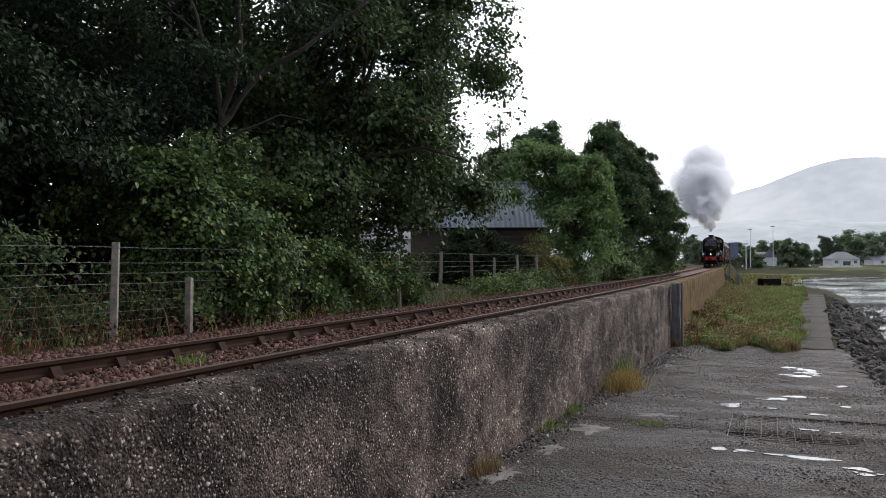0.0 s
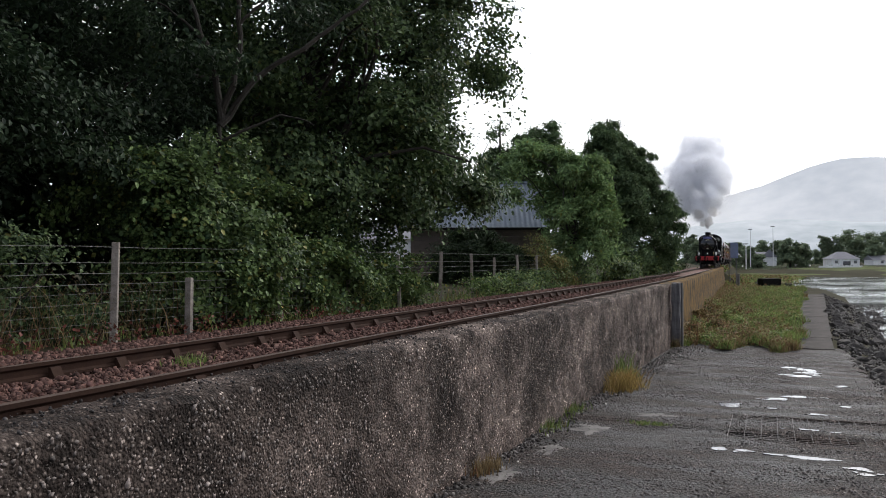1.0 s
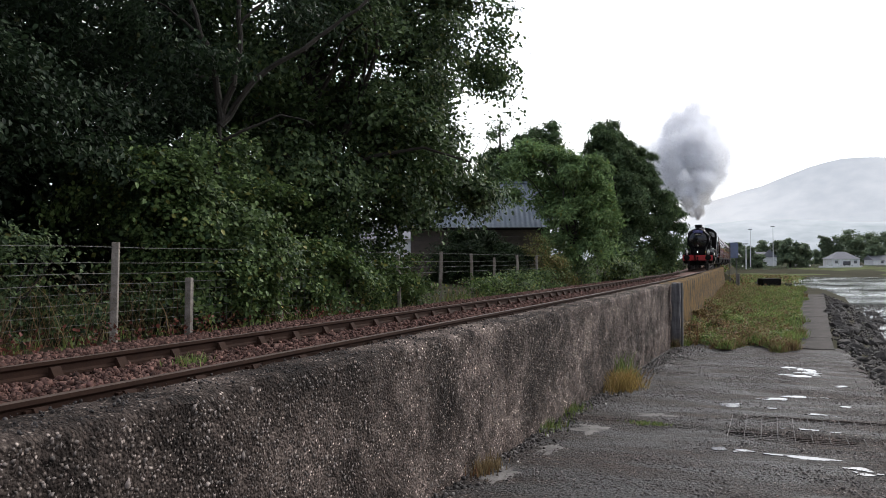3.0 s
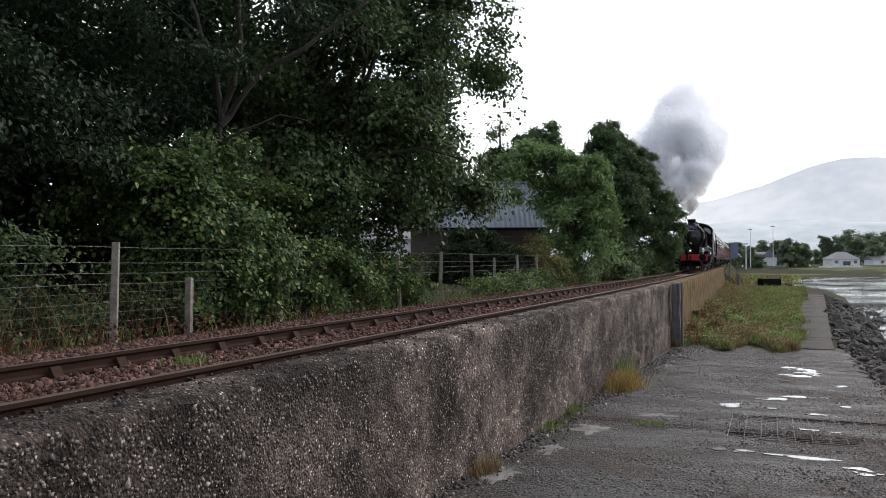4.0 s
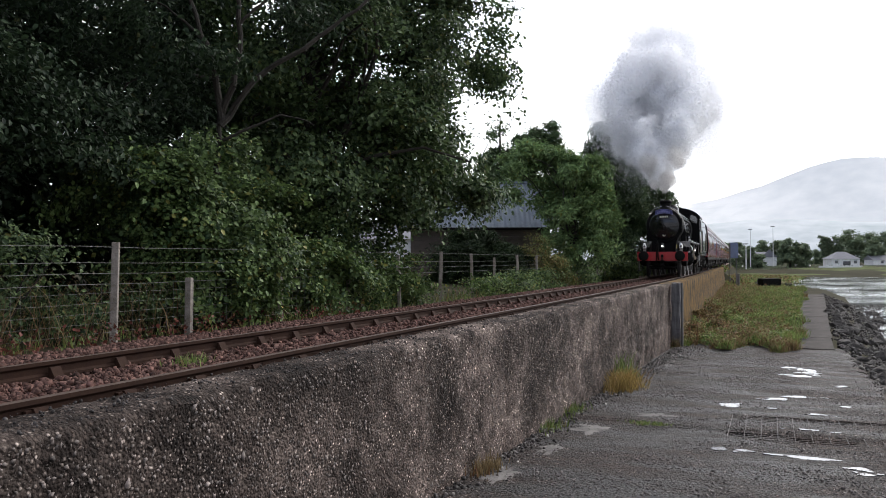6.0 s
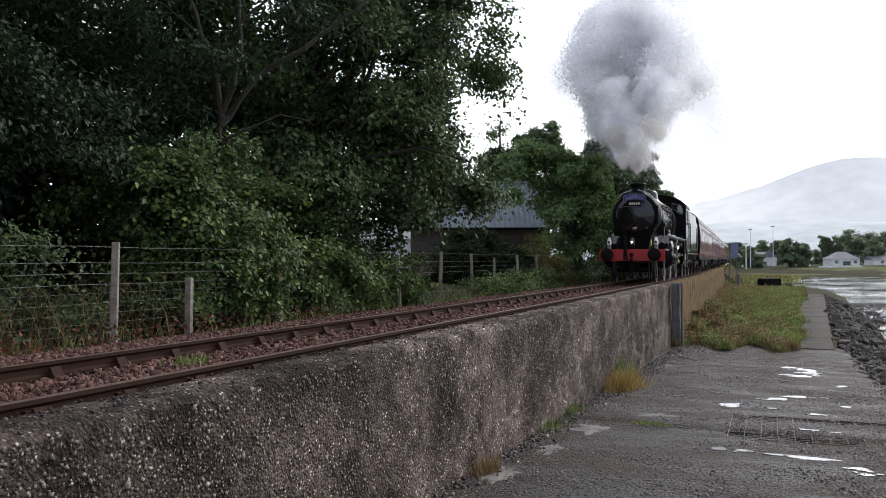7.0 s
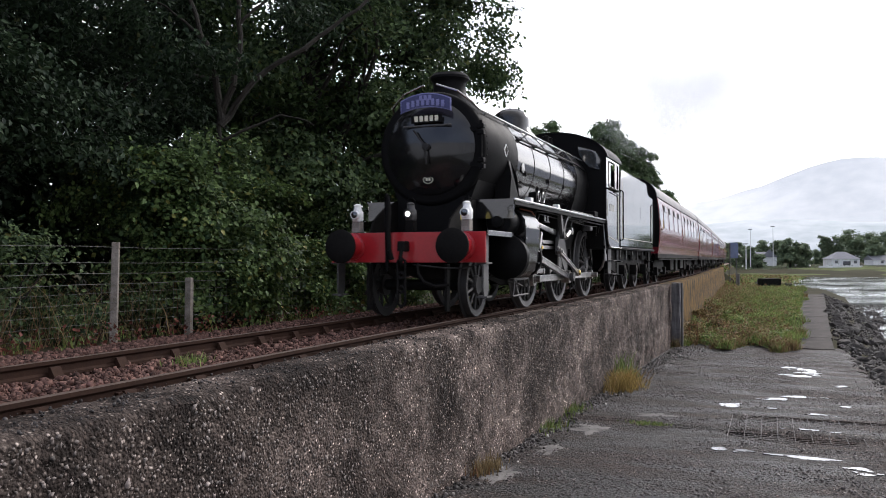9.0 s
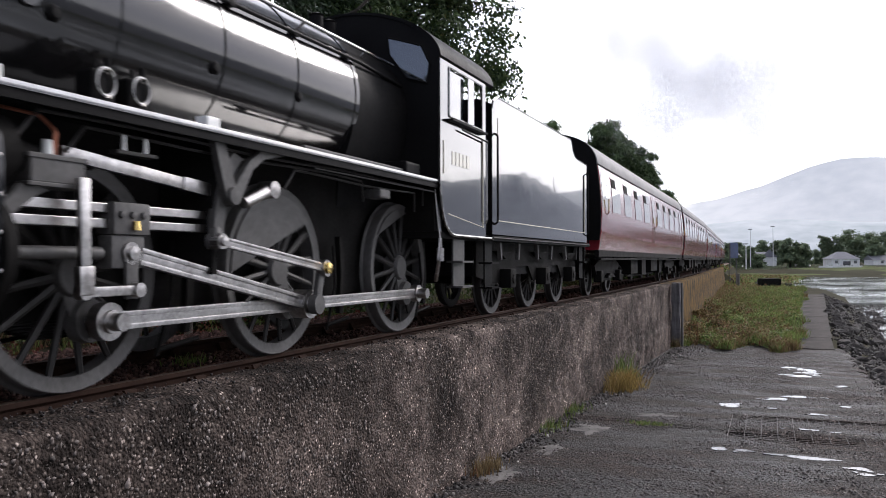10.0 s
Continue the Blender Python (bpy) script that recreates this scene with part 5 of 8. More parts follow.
def build_cab(e):
    z0, zs, z1 = 1.16, 1.8, 3.30
    for s in (1, -1):
        x0, x1 = min(s * 1.262, s * 1.285), max(s * 1.262, s * 1.285)
        # side sheet around its window opening, lower front corner swept up to the running plate
        bm = bmesh.new()
        sweep = [(9.06 + 0.16 * (1 - math.cos(a)) + 0.9 * (a / (math.pi / 2)) ** 2 * 0.35, zs - (zs - z0) * math.sin(a) ** 0.8 if a > 0 else zs) for a in [math.pi / 2 * k / 8 for k in range(9)]]
        extrude_profile(bm, sweep + [(10.72, z0), (10.72, 2.62), (9.06, 2.62)], "x", x0, x1)
        extrude_profile(bm, [(9.06, 2.62), (9.34, 2.62), (9.34, z1), (9.06, z1)], "x", x0, x1)
        extrude_profile(bm, [(10.56, 2.62), (10.72, 2.62), (10.72, z1), (10.56, z1)], "x", x0, x1)
        extrude_profile(bm, [(9.34, 3.22), (10.56, 3.22), (10.56, z1), (9.34, z1)], "x", x0, x1)
        side = part("cab_side", bm, M["black"], e, "gloss black cab side sheet")
        bm = bmesh.new()
        pipe(bm, [(s * 1.29, y, z) for y, z in sweep] + [(s * 1.29, 10.72, z0 - 0.005), (s * 1.29, 11.0, z0 - 0.005)], 0.02, 8)
        part("cab_edge", bm, M["chrome"], side, "polished lower edge", smooth=True)
        bm = bmesh.new()
        for a, b in (((9.34, 2.62), (9.34, 3.22)), ((9.34, 3.22), (10.56, 3.22)), ((10.56, 3.22), (10.56, 2.62)), ((10.56, 2.62), (9.34, 2.62))):
            tube(bm, (s * 1.29, *a), (s * 1.29, *b), 0.013, seg=6)
        part("window_bead", bm, M["chrome"], side)
        bm = bmesh.new()
        box(bm, s * 1.268 - 0.004, s * 1.268 + 0.004, 9.36, 9.9, 2.63, 3.21)
        part("cab_pane", bm, M["glass"], side)
        for y in (9.36, 9.88):
            bm = bmesh.new()
            box(bm, s * 1.25 - 0.012, s * 1.25 + 0.012, y, y + 0.04, 2.62, 3.22)
            part("sliding_frame", bm, M["satin"], side)
        bm = bmesh.new()
        box(bm, s * 1.32 - 0.006, s * 1.32 + 0.006, 9.92, 10.14, 2.62, 3.2)
        part("draught_screen", bm, M["glass"], side)
        bm = bmesh.new()
        box(bm, min(s * 1.28, s * 1.36), max(s * 1.28, s * 1.36), 9.3, 10.6, 2.56, 2.585)
        pipe(bm, [(s * 1.33, 9.7, 2.5), (s * 1.33, 10.7, 2.47)], 0.012, 6)
        part("arm_rest", bm, M["satin"], side)
        bm = bmesh.new()
        pipe(bm, [(s * 1.3, 10.66, 1.35), (s * 1.32, 10.66, 1.4), (s * 1.32, 10.66, 2.5)], 0.015, 8)
        part("cab_handrail", bm, M["chrome"], side)
        marks("side_mark", side, M["dim_mark"], [0.1] * 5, 0, 0, 0.17, 0.0, gap=0.03, depth=0.003, at=pose(s * 1.2865, 9.75, 2.12, 0, 0, 90 * s))
        bm = bmesh.new()
        for a, b in (((9.3, 1.42), (10.6, 1.3)), ((10.6, 1.3), (10.6, 2.45)), ((9.16, 2.3), (9.16, 1.9)),):
            tube(bm, (s * 1.288, *a), (s * 1.288, *b), 0.007, seg=5)
        part("lining", bm, M["cream"], side, "thin pale lining")
        # steps and injector pipes below the cab
        bm = bmesh.new()
        box(bm, s * 1.18 - 0.012, s * 1.18 + 0.012, 9.72, 10.12, 0.5, 1.16)
        for z in (0.5, 0.82):
            box(bm, min(s * 1.1, s * 1.32), max(s * 1.1, s * 1.32), 9.72, 10.12, z, z + 0.025)
        part("cab_steps", bm, M["wheel"], e)
        bm = bmesh.new()
        pipe(bm, [(s * 1.16, 9.2, 1.75), (s * 1.2, 9.24, 1.3), (s * 1.2, 9.26, 0.95), (s * 1.12, 9.35, 0.7), (s * 1.0, 9.6, 0.6)], 0.025, 8)
        pipe(bm, [(s * 1.2, 9.1, 1.7), (s * 1.24, 9.15, 1.1), (s * 1.22, 9.13, 0.86)], 0.012, 6)
        tube(bm, (s * 1.2, 9.26, 1.0), (s * 1.2, 9.26, 0.84), 0.045, seg=12)
        part("injector_pipes", bm, M["steel"], e, smooth=True)
    # front spectacle plate with a window on each side
    pts = [(-1.27, 1.8)] + [(-1.27, z1)] + [(1.29 * math.sin(a), z1 + 0.62 * math.cos(a) ** 1.15 if math.cos(a) > 0 else z1) for a in [math.pi / 2 * (k / 10 - 1) for k in range(1, 20)]] + [(1.27, z1), (1.27, 1.8)]
    bm = bmesh.new()
    extrude_profile(bm, pts, "y", 9.04, 9.075)
    fr = part("cab_front", bm, M["satin"], e)
    for s in (1, -1):
        bm = bmesh.new()
        extrude_profile(bm, [(s * a, b) for a, b in ((0.60, 3.58), (0.63, 3.36), (0.86, 3.06), (1.13, 2.98), (1.16, 3.22), (1.05, 3.44))], "y", 9.025, 9.05)
        part("front_window", bm, M["glass"], fr, "bluish front lookout pane")
        bm = bmesh.new()
        ring = [(0.60, 3.58), (0.63, 3.36), (0.86, 3.06), (1.13, 2.98), (1.16, 3.22), (1.05, 3.44), (0.60, 3.58)]
        for a, b in zip(ring, ring[1:]):
            tube(bm, (s * a[0], 9.03, a[1]), (s * b[0], 9.03, b[1]), 0.014, seg=6)
        part("window_frame", bm, M["satin"], fr)
    bm = bmesh.new()
    top = [(1.31 * math.sin(a), z1 + 0.64 * max(0.0, math.cos(a)) ** 1.15) for a in [math.pi / 2 * (k / 12 - 1) for k in range(0, 25)]]
    inner = [(x * 0.975, z - 0.03) for x, z in top]
    extrude_profile(bm, top + inner[::-1], "y", 9.02, 11.0)
    part("cab_roof", bm, M["satin"], e, "curved sooty cab roof", smooth=True)
    bm = bmesh.new()
    box(bm, -1.24, 1.24, 9.1, 11.0, 1.12, 1.2)
    box(bm, -1.2, -0.5, 9.08, 9.5, 1.2, 2.4)
    box(bm, 0.5, 1.2, 9.08, 9.5, 1.2, 2.4)
    box(bm, -0.6, 0.6, 9.08, 9.3, 1.3, 3.0)
    part("cab_floor", bm, M["grime"], e)


def rods_of(e):
    """The moving rods of the sea side and of the land side; keyed in motions()."""
    out = []
    for s in (1, -1):
        x = s * ROD_X
        lo, hi = (x - 0.03, x + 0.03)
        a = rod("coupling_rod", e, DRIVERS[1] - DRIVERS[0], 0.12, x - 0.07, x - 0.02, M["steel"], ((0, 0.125), (DRIVERS[1] - DRIVERS[0], 0.13)), "bright fluted coupling rod")
        b = rod("coupling_rod", e, DRIVERS[2] - DRIVERS[1], 0.11, x - 0.07, x - 0.02, M["steel"], ((DRIVERS[2] - DRIVERS[1], 0.1),), "bright fluted coupling rod")
        c = rod("connecting_rod", e, 2.30, 0.115, x + 0.01, x + 0.06, M["steel"], ((0, 0.075), (2.30, 0.13)), "bright fluted connecting rod")
        bm = bmesh.new()
        box(bm, x - 0.07, x + 0.06, -0.16, 0.14, -0.1, 0.12, bevel=0.02)
        box(bm, x - 0.08, x + 0.08, -0.16, 0.17, 0.12, 0.33, bevel=0.015)
        for dy in (-0.1, 0.0, 0.1):
            lathe(bm, [(0.0, x + 0.105), (0.024, x + 0.1), (0.026, x + 0.07)], (0, dy, 0.25), axis="x", seg=10)
        box(bm, x + 0.05, x + 0.08, -0.05, 0.06, -0.3, 0.02, bevel=0.01)
        tube(bm, (x, -0.2, 0), (x, -1.15, 0), 0.042, seg=14)
        d = part("crosshead", bm, M["wheel"], e, "oily steel crosshead on its piston rod", smooth=True)
        bm = bmesh.new()
        tube(bm, (x + s * 0.1, 0.02, 0.15), (x + s * 0.1, 0.02, 0.21), 0.03, 0.022, seg=12)
        part("oil_cup", bm, M["brass"], d, "brass oil cup", smooth=True)
        bm = bmesh.new()
        box(bm, x + s * 0.13 - 0.025, x + s * 0.13 + 0.025, -0.045, 0.045, -0.05, 0.30, bevel=0.01)
        lathe(bm, [(0.0, x + s * 0.09), (0.09, x + s * 0.09), (0.09, x + s * 0.17), (0.0, x + s * 0.175)], (0, 0, 0), axis="x", seg=18)
        r = part("return_crank", bm, M["wheel"], e, "return crank on the main pin", smooth=True)
        f = rod("eccentric_rod", e, 1.55, 0.075, x + s * 0.16 - 0.02, x + s * 0.16 + 0.02, M["steel"], ((0, 0.06), (1.55, 0.075)), "slender bright rod")
        bm = bmesh.new()
        lathe(bm, [(0.0, x + s * 0.235), (0.05, x + s * 0.225), (0.062, x + s * 0.18)], (0, 1.55, 0), axis="x", seg=16)
        part("rod_cap", bm, M["brass"], f, "brass end cap", smooth=True)
        bm = bmesh.new()
        pts = [(0.13 - 0.10 * math.cos(t), 0.36 * math.sin(t)) for t in [-1.2 + 2.4 * k / 10 for k in range(11)]]
        pts2 = [(0.03 - 0.10 * math.cos(t) - 0.02, 0.36 * math.sin(t)) for t in [1.2 - 2.4 * k / 10 for k in range(11)]]
        extrude_profile(bm, pts + pts2, "x", x + s * 0.1 - 0.03, x + s * 0.1 + 0.03)
        tube(bm, (x + s * 0.1, 0.0, -0.3), (x + s * 0.14, -0.02, -0.39), 0.045, seg=12)
        lathe(bm, [(0.0, x + s * 0.19), (0.06, x + s * 0.185), (0.06, x + s * 0.08)], (0, 0, -0.39), axis="x", seg=16)
        g = part("expansion_link", bm, M["wheel"], e, "curved slotted link", smooth=True)
        bm = bmesh.new()
        box(bm, x + s * 0.14 - 0.022, x + s * 0.14 + 0.022, -0.04, 0.04, -0.68, 0.03, bevel=0.012)
        box(bm, x + s * 0.14 - 0.028, x + s * 0.14 + 0.028, -0.06, 0.06, -0.68, -0.5, bevel=0.015)
        h = part("combination_lever", bm, M["steel"], e, "upright bright lever", smooth=True)
        bm = bmesh.new()
        box(bm, x + s * 0.12 - 0.02, x + s * 0.12 + 0.02, 0, 0.46, -0.032, 0.032, bevel=0.008)
        for y in (0, 0.46):
            lathe(bm, [(0.0, x + s * 0.16), (0.048, x + s * 0.155), (0.05, x + s * 0.09)], (0, y, 0), axis="x", seg=14)
        u = part("union_link", bm, M["steel"], e, smooth=True)
        out.append(dict(s=s, couple=(a, b), con=c, cross=d, ret=r, ecc=f, link=g, comb=h, union=u))
    return out


loco = build_loco()
loco_rods = rods_of(loco)
for lamp_x, lamp_lit in ((0.88, False), (-0.88, False), (0.0, True)):
    head_lamp(loco, "dark headlamp with a lit lens" if lamp_lit else "white enamelled headlamp", lamp_x, lamp_lit, M["wheel"] if lamp_lit else M["white"])


def build_tender():
    e = thing("tender", "gloss black coal and water tender coupled behind the engine", "tender")
    for s in (1, -1):
        bm = bmesh.new()
        x0, x1 = min(s * 1.255, s * 1.28), max(s * 1.255, s * 1.28)
        top = [(0.0, 3.0), (0.05, 3.12), (0.25, 3.2), (4.85, 3.2), (4.95, 3.12), (5.02, 3.0), (5.2, 2.9), (5.5, 2.87), (6.25, 2.85)]
        extrude_profile(bm, [(0.0, 1.22)] + top + [(6.25, 1.22)], "x", x0, x1)
        sd = part("tank_side", bm, M["black"], e, "gloss black tank side")
        bm = bmesh.new()
        pipe(bm, [(s * 1.275, y, z) for y, z in top], 0.014, 6)
        part("top_bead", bm, M["black"], sd)
        bm = bmesh.new()
        for a, b in (((0.25, 1.42), (6.05, 1.42)), ((0.25, 1.42), (0.25, 2.9)), ((6.05, 1.42), (6.05, 2.6))):
            tube(bm, (s * 1.281, *a), (s * 1.281, *b), 0.008, seg=5)
        part("lining", bm, M["cream"], sd, "thin pale lining")
        # round emblem as plain patches
        bm = bmesh.new()
        lathe(bm, [(0.0, s * 1.284), (0.16, s * 1.2835), (0.16, s * 1.279)], (0, 3.6, 2.25), axis="x", seg=24)
        part("side_emblem", bm, M["black"], sd, "faded round emblem")
        for y in (0.1, 6.18):
            bm = bmesh.new()
            pipe(bm, [(s * 1.28, y, 1.36), (s * 1.33, y, 1.4), (s * 1.33, y, 2.62), (s * 1.28, y, 2.66)], 0.016, 8)
            part("grab_rail", bm, M["satin"], sd)
        bm = bmesh.new()
        box(bm, min(s * 0.8, s * 1.3), max(s * 0.8, s * 1.3), -0.05, 6.4, 1.13, 1.2)
        pipe(bm, [(s * 1.305, -0.05, 1.165), (s * 1.305, 6.4, 1.165)], 0.016, 6)
        part("footplate", bm, M["satin"], e)
        # outside frame with cut-outs, springs and axle boxes
        bm = bmesh.new()
        extrude_profile(bm, [(0.1, 1.13), (6.3, 1.13), (6.3, 0.62), (5.95, 0.5), (5.2, 0.5), (4.9, 0.75), (4.2, 0.75), (3.9, 0.5), (3.1, 0.5), (2.8, 0.75), (2.1, 0.75), (1.8, 0.5), (0.9, 0.5), (0.1, 0.62)], "x", s * 0.98 - 0.015, s * 0.98 + 0.015)
        part("outer_frame", bm, M["grime"], e)
        for y in (1.35, 3.45, 5.5):
            bm = bmesh.new()
            for k in range(7):
                L = 0.5 - 0.055 * k
                box(bm, s * 1.04 - 0.05, s * 1.04 + 0.06, y - L, y + L, 0.98 - 0.018 * k, 0.994 - 0.018 * k)
            part("leaf_spring", bm, M["grime"], e)
            bm = bmesh.new()
            box(bm, s * 1.08 - 0.1, s * 1.08 + 0.1, y - 0.14, y + 0.14, 0.42, 0.72, bevel=0.03)
            lathe(bm, [(0.0, s * 1.2), (0.07, s * 1.195), (0.08, s * 1.17)], (0, y, 0.56), axis="x", seg=14)
            part("axle_box", bm, M["grime"], e, smooth=True)
            for d in (-0.5, 0.5):
                bm = bmesh.new()
                extrude_profile(bm, [(y + d - 0.05, 1.12), (y + d + 0.05, 1.12), (y + d + 0.025 - d * 0.1, 0.86), (y + d - 0.025 - d * 0.1, 0.86)], "x", s * 1.1 - 0.03, s * 1.1 + 0.03)
                part("spring_hanger", bm, M["wheel"], e)
        for y in (-0.02, 6.0):
            bm = bmesh.new()
            box(bm, s * 1.16 - 0.012, s * 1.16 + 0.012, y, y + 0.32, 0.45, 1.14)
            for z in (0.45, 0.8):
                box(bm, min(s * 1.08, s * 1.28), max(s * 1.08, s * 1.28), y, y + 0.32, z, z + 0.025)
            part("tender_steps", bm, M["satin"], e)
    bm = bmesh.new()
    box(bm, -1.255, 1.255, 5.0, 6.25, 1.22, 2.83)
    box(bm, -1.255, 1.255, 0.5, 5.2, 1.22, 2.4)
    box(bm, -1.255, 1.255, 0.0, 0.5, 1.22, 2.7)
    box(bm, -0.95, 0.95, 0.1, 6.2, 0.62, 1.2)
    part("water_tank", bm, M["satin"], e)
    bm = bmesh.new()
    extrude_profile(bm, [(-1.25, 2.6), (-1.25, 3.1), (-0.9, 3.25), (0.9, 3.25), (1.25, 3.1), (1.25, 2.6)], "y", 0.45, 0.49)
    part("front_bulkhead", bm, M["satin"], e)
    bm = bmesh.new()
    bmesh.ops.create_grid(bm, x_segments=22, y_segments=40, size=1.0)
    for v in bm.verts:
        x, y = v.co.x * 1.23, 0.5 + (v.co.y + 1) * 2.25
        v.co = (x, y, 2.78 + 0.38 * (1 - (x / 1.25) ** 2) + 0.1 * noise.noise((x * 4, y * 4, 0)) + 0.07 * noise.noise((x * 9, y * 9, 3)))
    part("coal", bm, M["coal"], e, "heap of black coal")
    bm = bmesh.new()
    box(bm, -1.2, 1.2, 6.4, 6.44, 0.84, 1.22)
    part("rear_beam", bm, M["grime"], e)
    for s in (1, -1):
        bm = bmesh.new()
        lathe(bm, [(0.14, 6.44), (0.12, 6.7), (0.22, 6.8), (0.22, 6.84)], (s * 0.87, 0, 1.055), seg=20)
        part("rear_buffer", bm, M["grime"], e, smooth=True)
    for y in (1.35, 3.45, 5.5):
        wheelset("tender_wheelset", e, y, T_R, 12, 0, None, "spoked tender wheels")
    return e


tender = build_tender()


def coach_profile(n=14):
    """Half outline of the body from the sill to the roof's crown: x, z."""
    side = [(1.30, 1.08), (1.345, 1.3), (1.375, 1.6), (1.385, 1.9), (1.375, 2.2), (1.345, 2.6), (1.30, 2.95), (1.285, 3.02)]
    roof = [(1.285 * math.cos(a) ** 0.8, 3.02 + 0.72 * math.sin(a)) for a in [math.pi / 2 * k / n for k in range(1, n + 1)]]
    return side, roof


def side_x(z):
    side, _ = coach_profile()
    for (x0, z0), (x1, z1) in zip(side, side[1:]):
        if z0 <= z <= z1:
            return x0 + (x1 - x0) * (z - z0) / (z1 - z0)
    return 1.3


def build_coach():
    L = 19.35
    c = thing("railway_coach", "maroon passenger coach with a row of windows and grey roof", "coach", group="coaches behind the tender")
    side, roof = coach_profile()
    bm = bmesh.new()
    out = [(x, z) for x, z in side] + [(-x, z) for x, z in side[::-1]]
    extrude_profile(bm, out, "y", 0.35, L + 0.35)
    body = part("body", bm, M["maroon"], c, "glossy maroon body side", smooth=True)
    bm = bmesh.new()
    r = [(1.30, 3.0)] + [(x * 1.008, z) for x, z in roof]
    extrude_profile(bm, r + [(-x, z) for x, z in r[::-1][1:]], "y", 0.33, L + 0.37)
    rf = part("roof", bm, M["roof_grey"], c, "curved grey roof with dust", smooth=True)
    for k in range(10):
        bm = bmesh.new()
        lathe(bm, [(0.14, 3.72), (0.14, 3.78), (0.05, 3.82), (0.0, 3.82)], ((-1) ** k * 0.22, 1.6 + k * 1.8, 0), axis="z", seg=14)
        part("roof_vent", bm, M["roof_grey"], rf, smooth=True)
    for s in (1, -1):
        bm = bmesh.new()
        pipe(bm, [(s * 1.30, 0.35, 3.0), (s * 1.30, L + 0.35, 3.0)], 0.018, 6)
        part("gutter", bm, M["satin"], rf)
        bm = bmesh.new()
        box(bm, s * 1.26 - 0.05, s * 1.26 + 0.05, 0.4, L + 0.3, 0.93, 1.075)
        part("solebar", bm, M["grime"], c)
        # windows: wide panes with dark sliding top lights; doors at three places
        panes = [(1.15, 0.55), (2.35, 1.15), (4.2, 1.15), (6.05, 1.15), (7.9, 1.15), (11.1, 1.15), (12.95, 1.15), (14.8, 1.15), (16.65, 1.15), (18.3, 0.55)]
        for y, w in panes:
            z0, zt, z1 = 2.0, 2.58, 2.8

            def plate(zz0, zz1, y0, y1, off):
                b = bmesh.new()
                q = []
                for z in (zz0, (zz0 + zz1) / 2, zz1):
                    x = side_x(z) + off
                    q.append((b.verts.new((s * x, y0, z)), b.verts.new((s * x, y1, z)), b.verts.new((s * (x - 0.03), y0, z)), b.verts.new((s * (x - 0.03), y1, z))))
                for a, d in zip(q, q[1:]):
                    b.faces.new((a[0], a[1], d[1], d[0]))
                    b.faces.new((a[0], a[2], d[2], d[0]))
                    b.faces.new((a[1], a[3], d[3], d[1]))
                b.faces.new((q[0][0], q[0][1], q[0][3], q[0][2]))
                b.faces.new((q[-1][0], q[-1][1], q[-1][3], q[-1][2]))
                bmesh.ops.recalc_face_normals(b, faces=b.faces)
                return b
            fr = part("window", plate(z0 - 0.035, z1 + 0.035, y - w / 2 - 0.035, y + w / 2 + 0.035, 0.005), M["maroon"], c)
            part("pane", plate(z0, zt - 0.012, y - w / 2, y + w / 2, 0.010), M["glass"], fr)
            if w > 0.8:
                part("top_light", plate(zt + 0.012, z1, y - w / 2 + 0.05, y, 0.012), M["grime"], fr, "open sliding vent")
                part("top_light", plate(zt + 0.012, z1, y + 0.02, y + w / 2, 0.011), M["glass"], fr, "closed sliding vent")
            else:
                part("top_light", plate(zt + 0.012, z1, y - w / 2, y + w / 2, 0.011), M["glass"], fr)
        for y in (0.72, 9.5, 19.2):
            bm = bmesh.new()
            pts = [(side_x(z) + 0.007, z) for z in (1.1, 1.5, 1.9, 2.3, 2.7, 2.98)]
            extrude_profile(bm, [(s * x, z) for x, z in pts] + [(s * (x - 0.03), z) for x, z in pts[::-1]], "y", y - 0.33, y + 0.33)
            d = part("door", bm, M["maroon"], c, "maroon door with a drop light")
            bm = bmesh.new()
            pts = [(side_x(z) + 0.013, z) for z in (2.05, 2.4, 2.78)]
            extrude_profile(bm, [(s * x, z) for x, z in pts] + [(s * (x - 0.03), z) for x, z in pts[::-1]], "y", y - 0.21, y + 0.21)
            part("door_pane", bm, M["glass"], d)
            bm = bmesh.new()
            pipe(bm, [(s * (side_x(1.9) + 0.01), y + 0.24, 1.9), (s * (side_x(1.9) + 0.05), y + 0.24, 1.95), (s * (side_x(1.9) + 0.05), y + 0.24, 2.25)], 0.014, 6)
            part("door_handle", bm, M["brass"], d)
        bm = bmesh.new()
        box(bm, s * 1.24 - 0.03, s * 1.24 + 0.1, 0.5, L, 0.86, 0.90)
        part("foot_board", bm, M["grime"], c)
        # underframe boxes and truss
        for y, w, h in ((6.0, 1.3, 0.45), (8.2, 0.9, 0.5), (10.4, 1.6, 0.42), (12.6, 0.7, 0.5)):
            bm = bmesh.new()
            box(bm, s * 0.95 - 0.28, s * 0.95 + 0.22, y, y + w, 0.9 - h, 0.92, bevel=0.02)
            part("battery_box", bm, M["grime"], c)
        bm = bmesh.new()
        pipe(bm, [(s * 0.9, 4.6, 0.9), (s * 0.9, 6.8, 0.38), (s * 0.9, 12.8, 0.38), (s * 0.9, 15.2, 0.9)], 0.035, 6)
        part("truss_rod", bm, M["grime"], c)
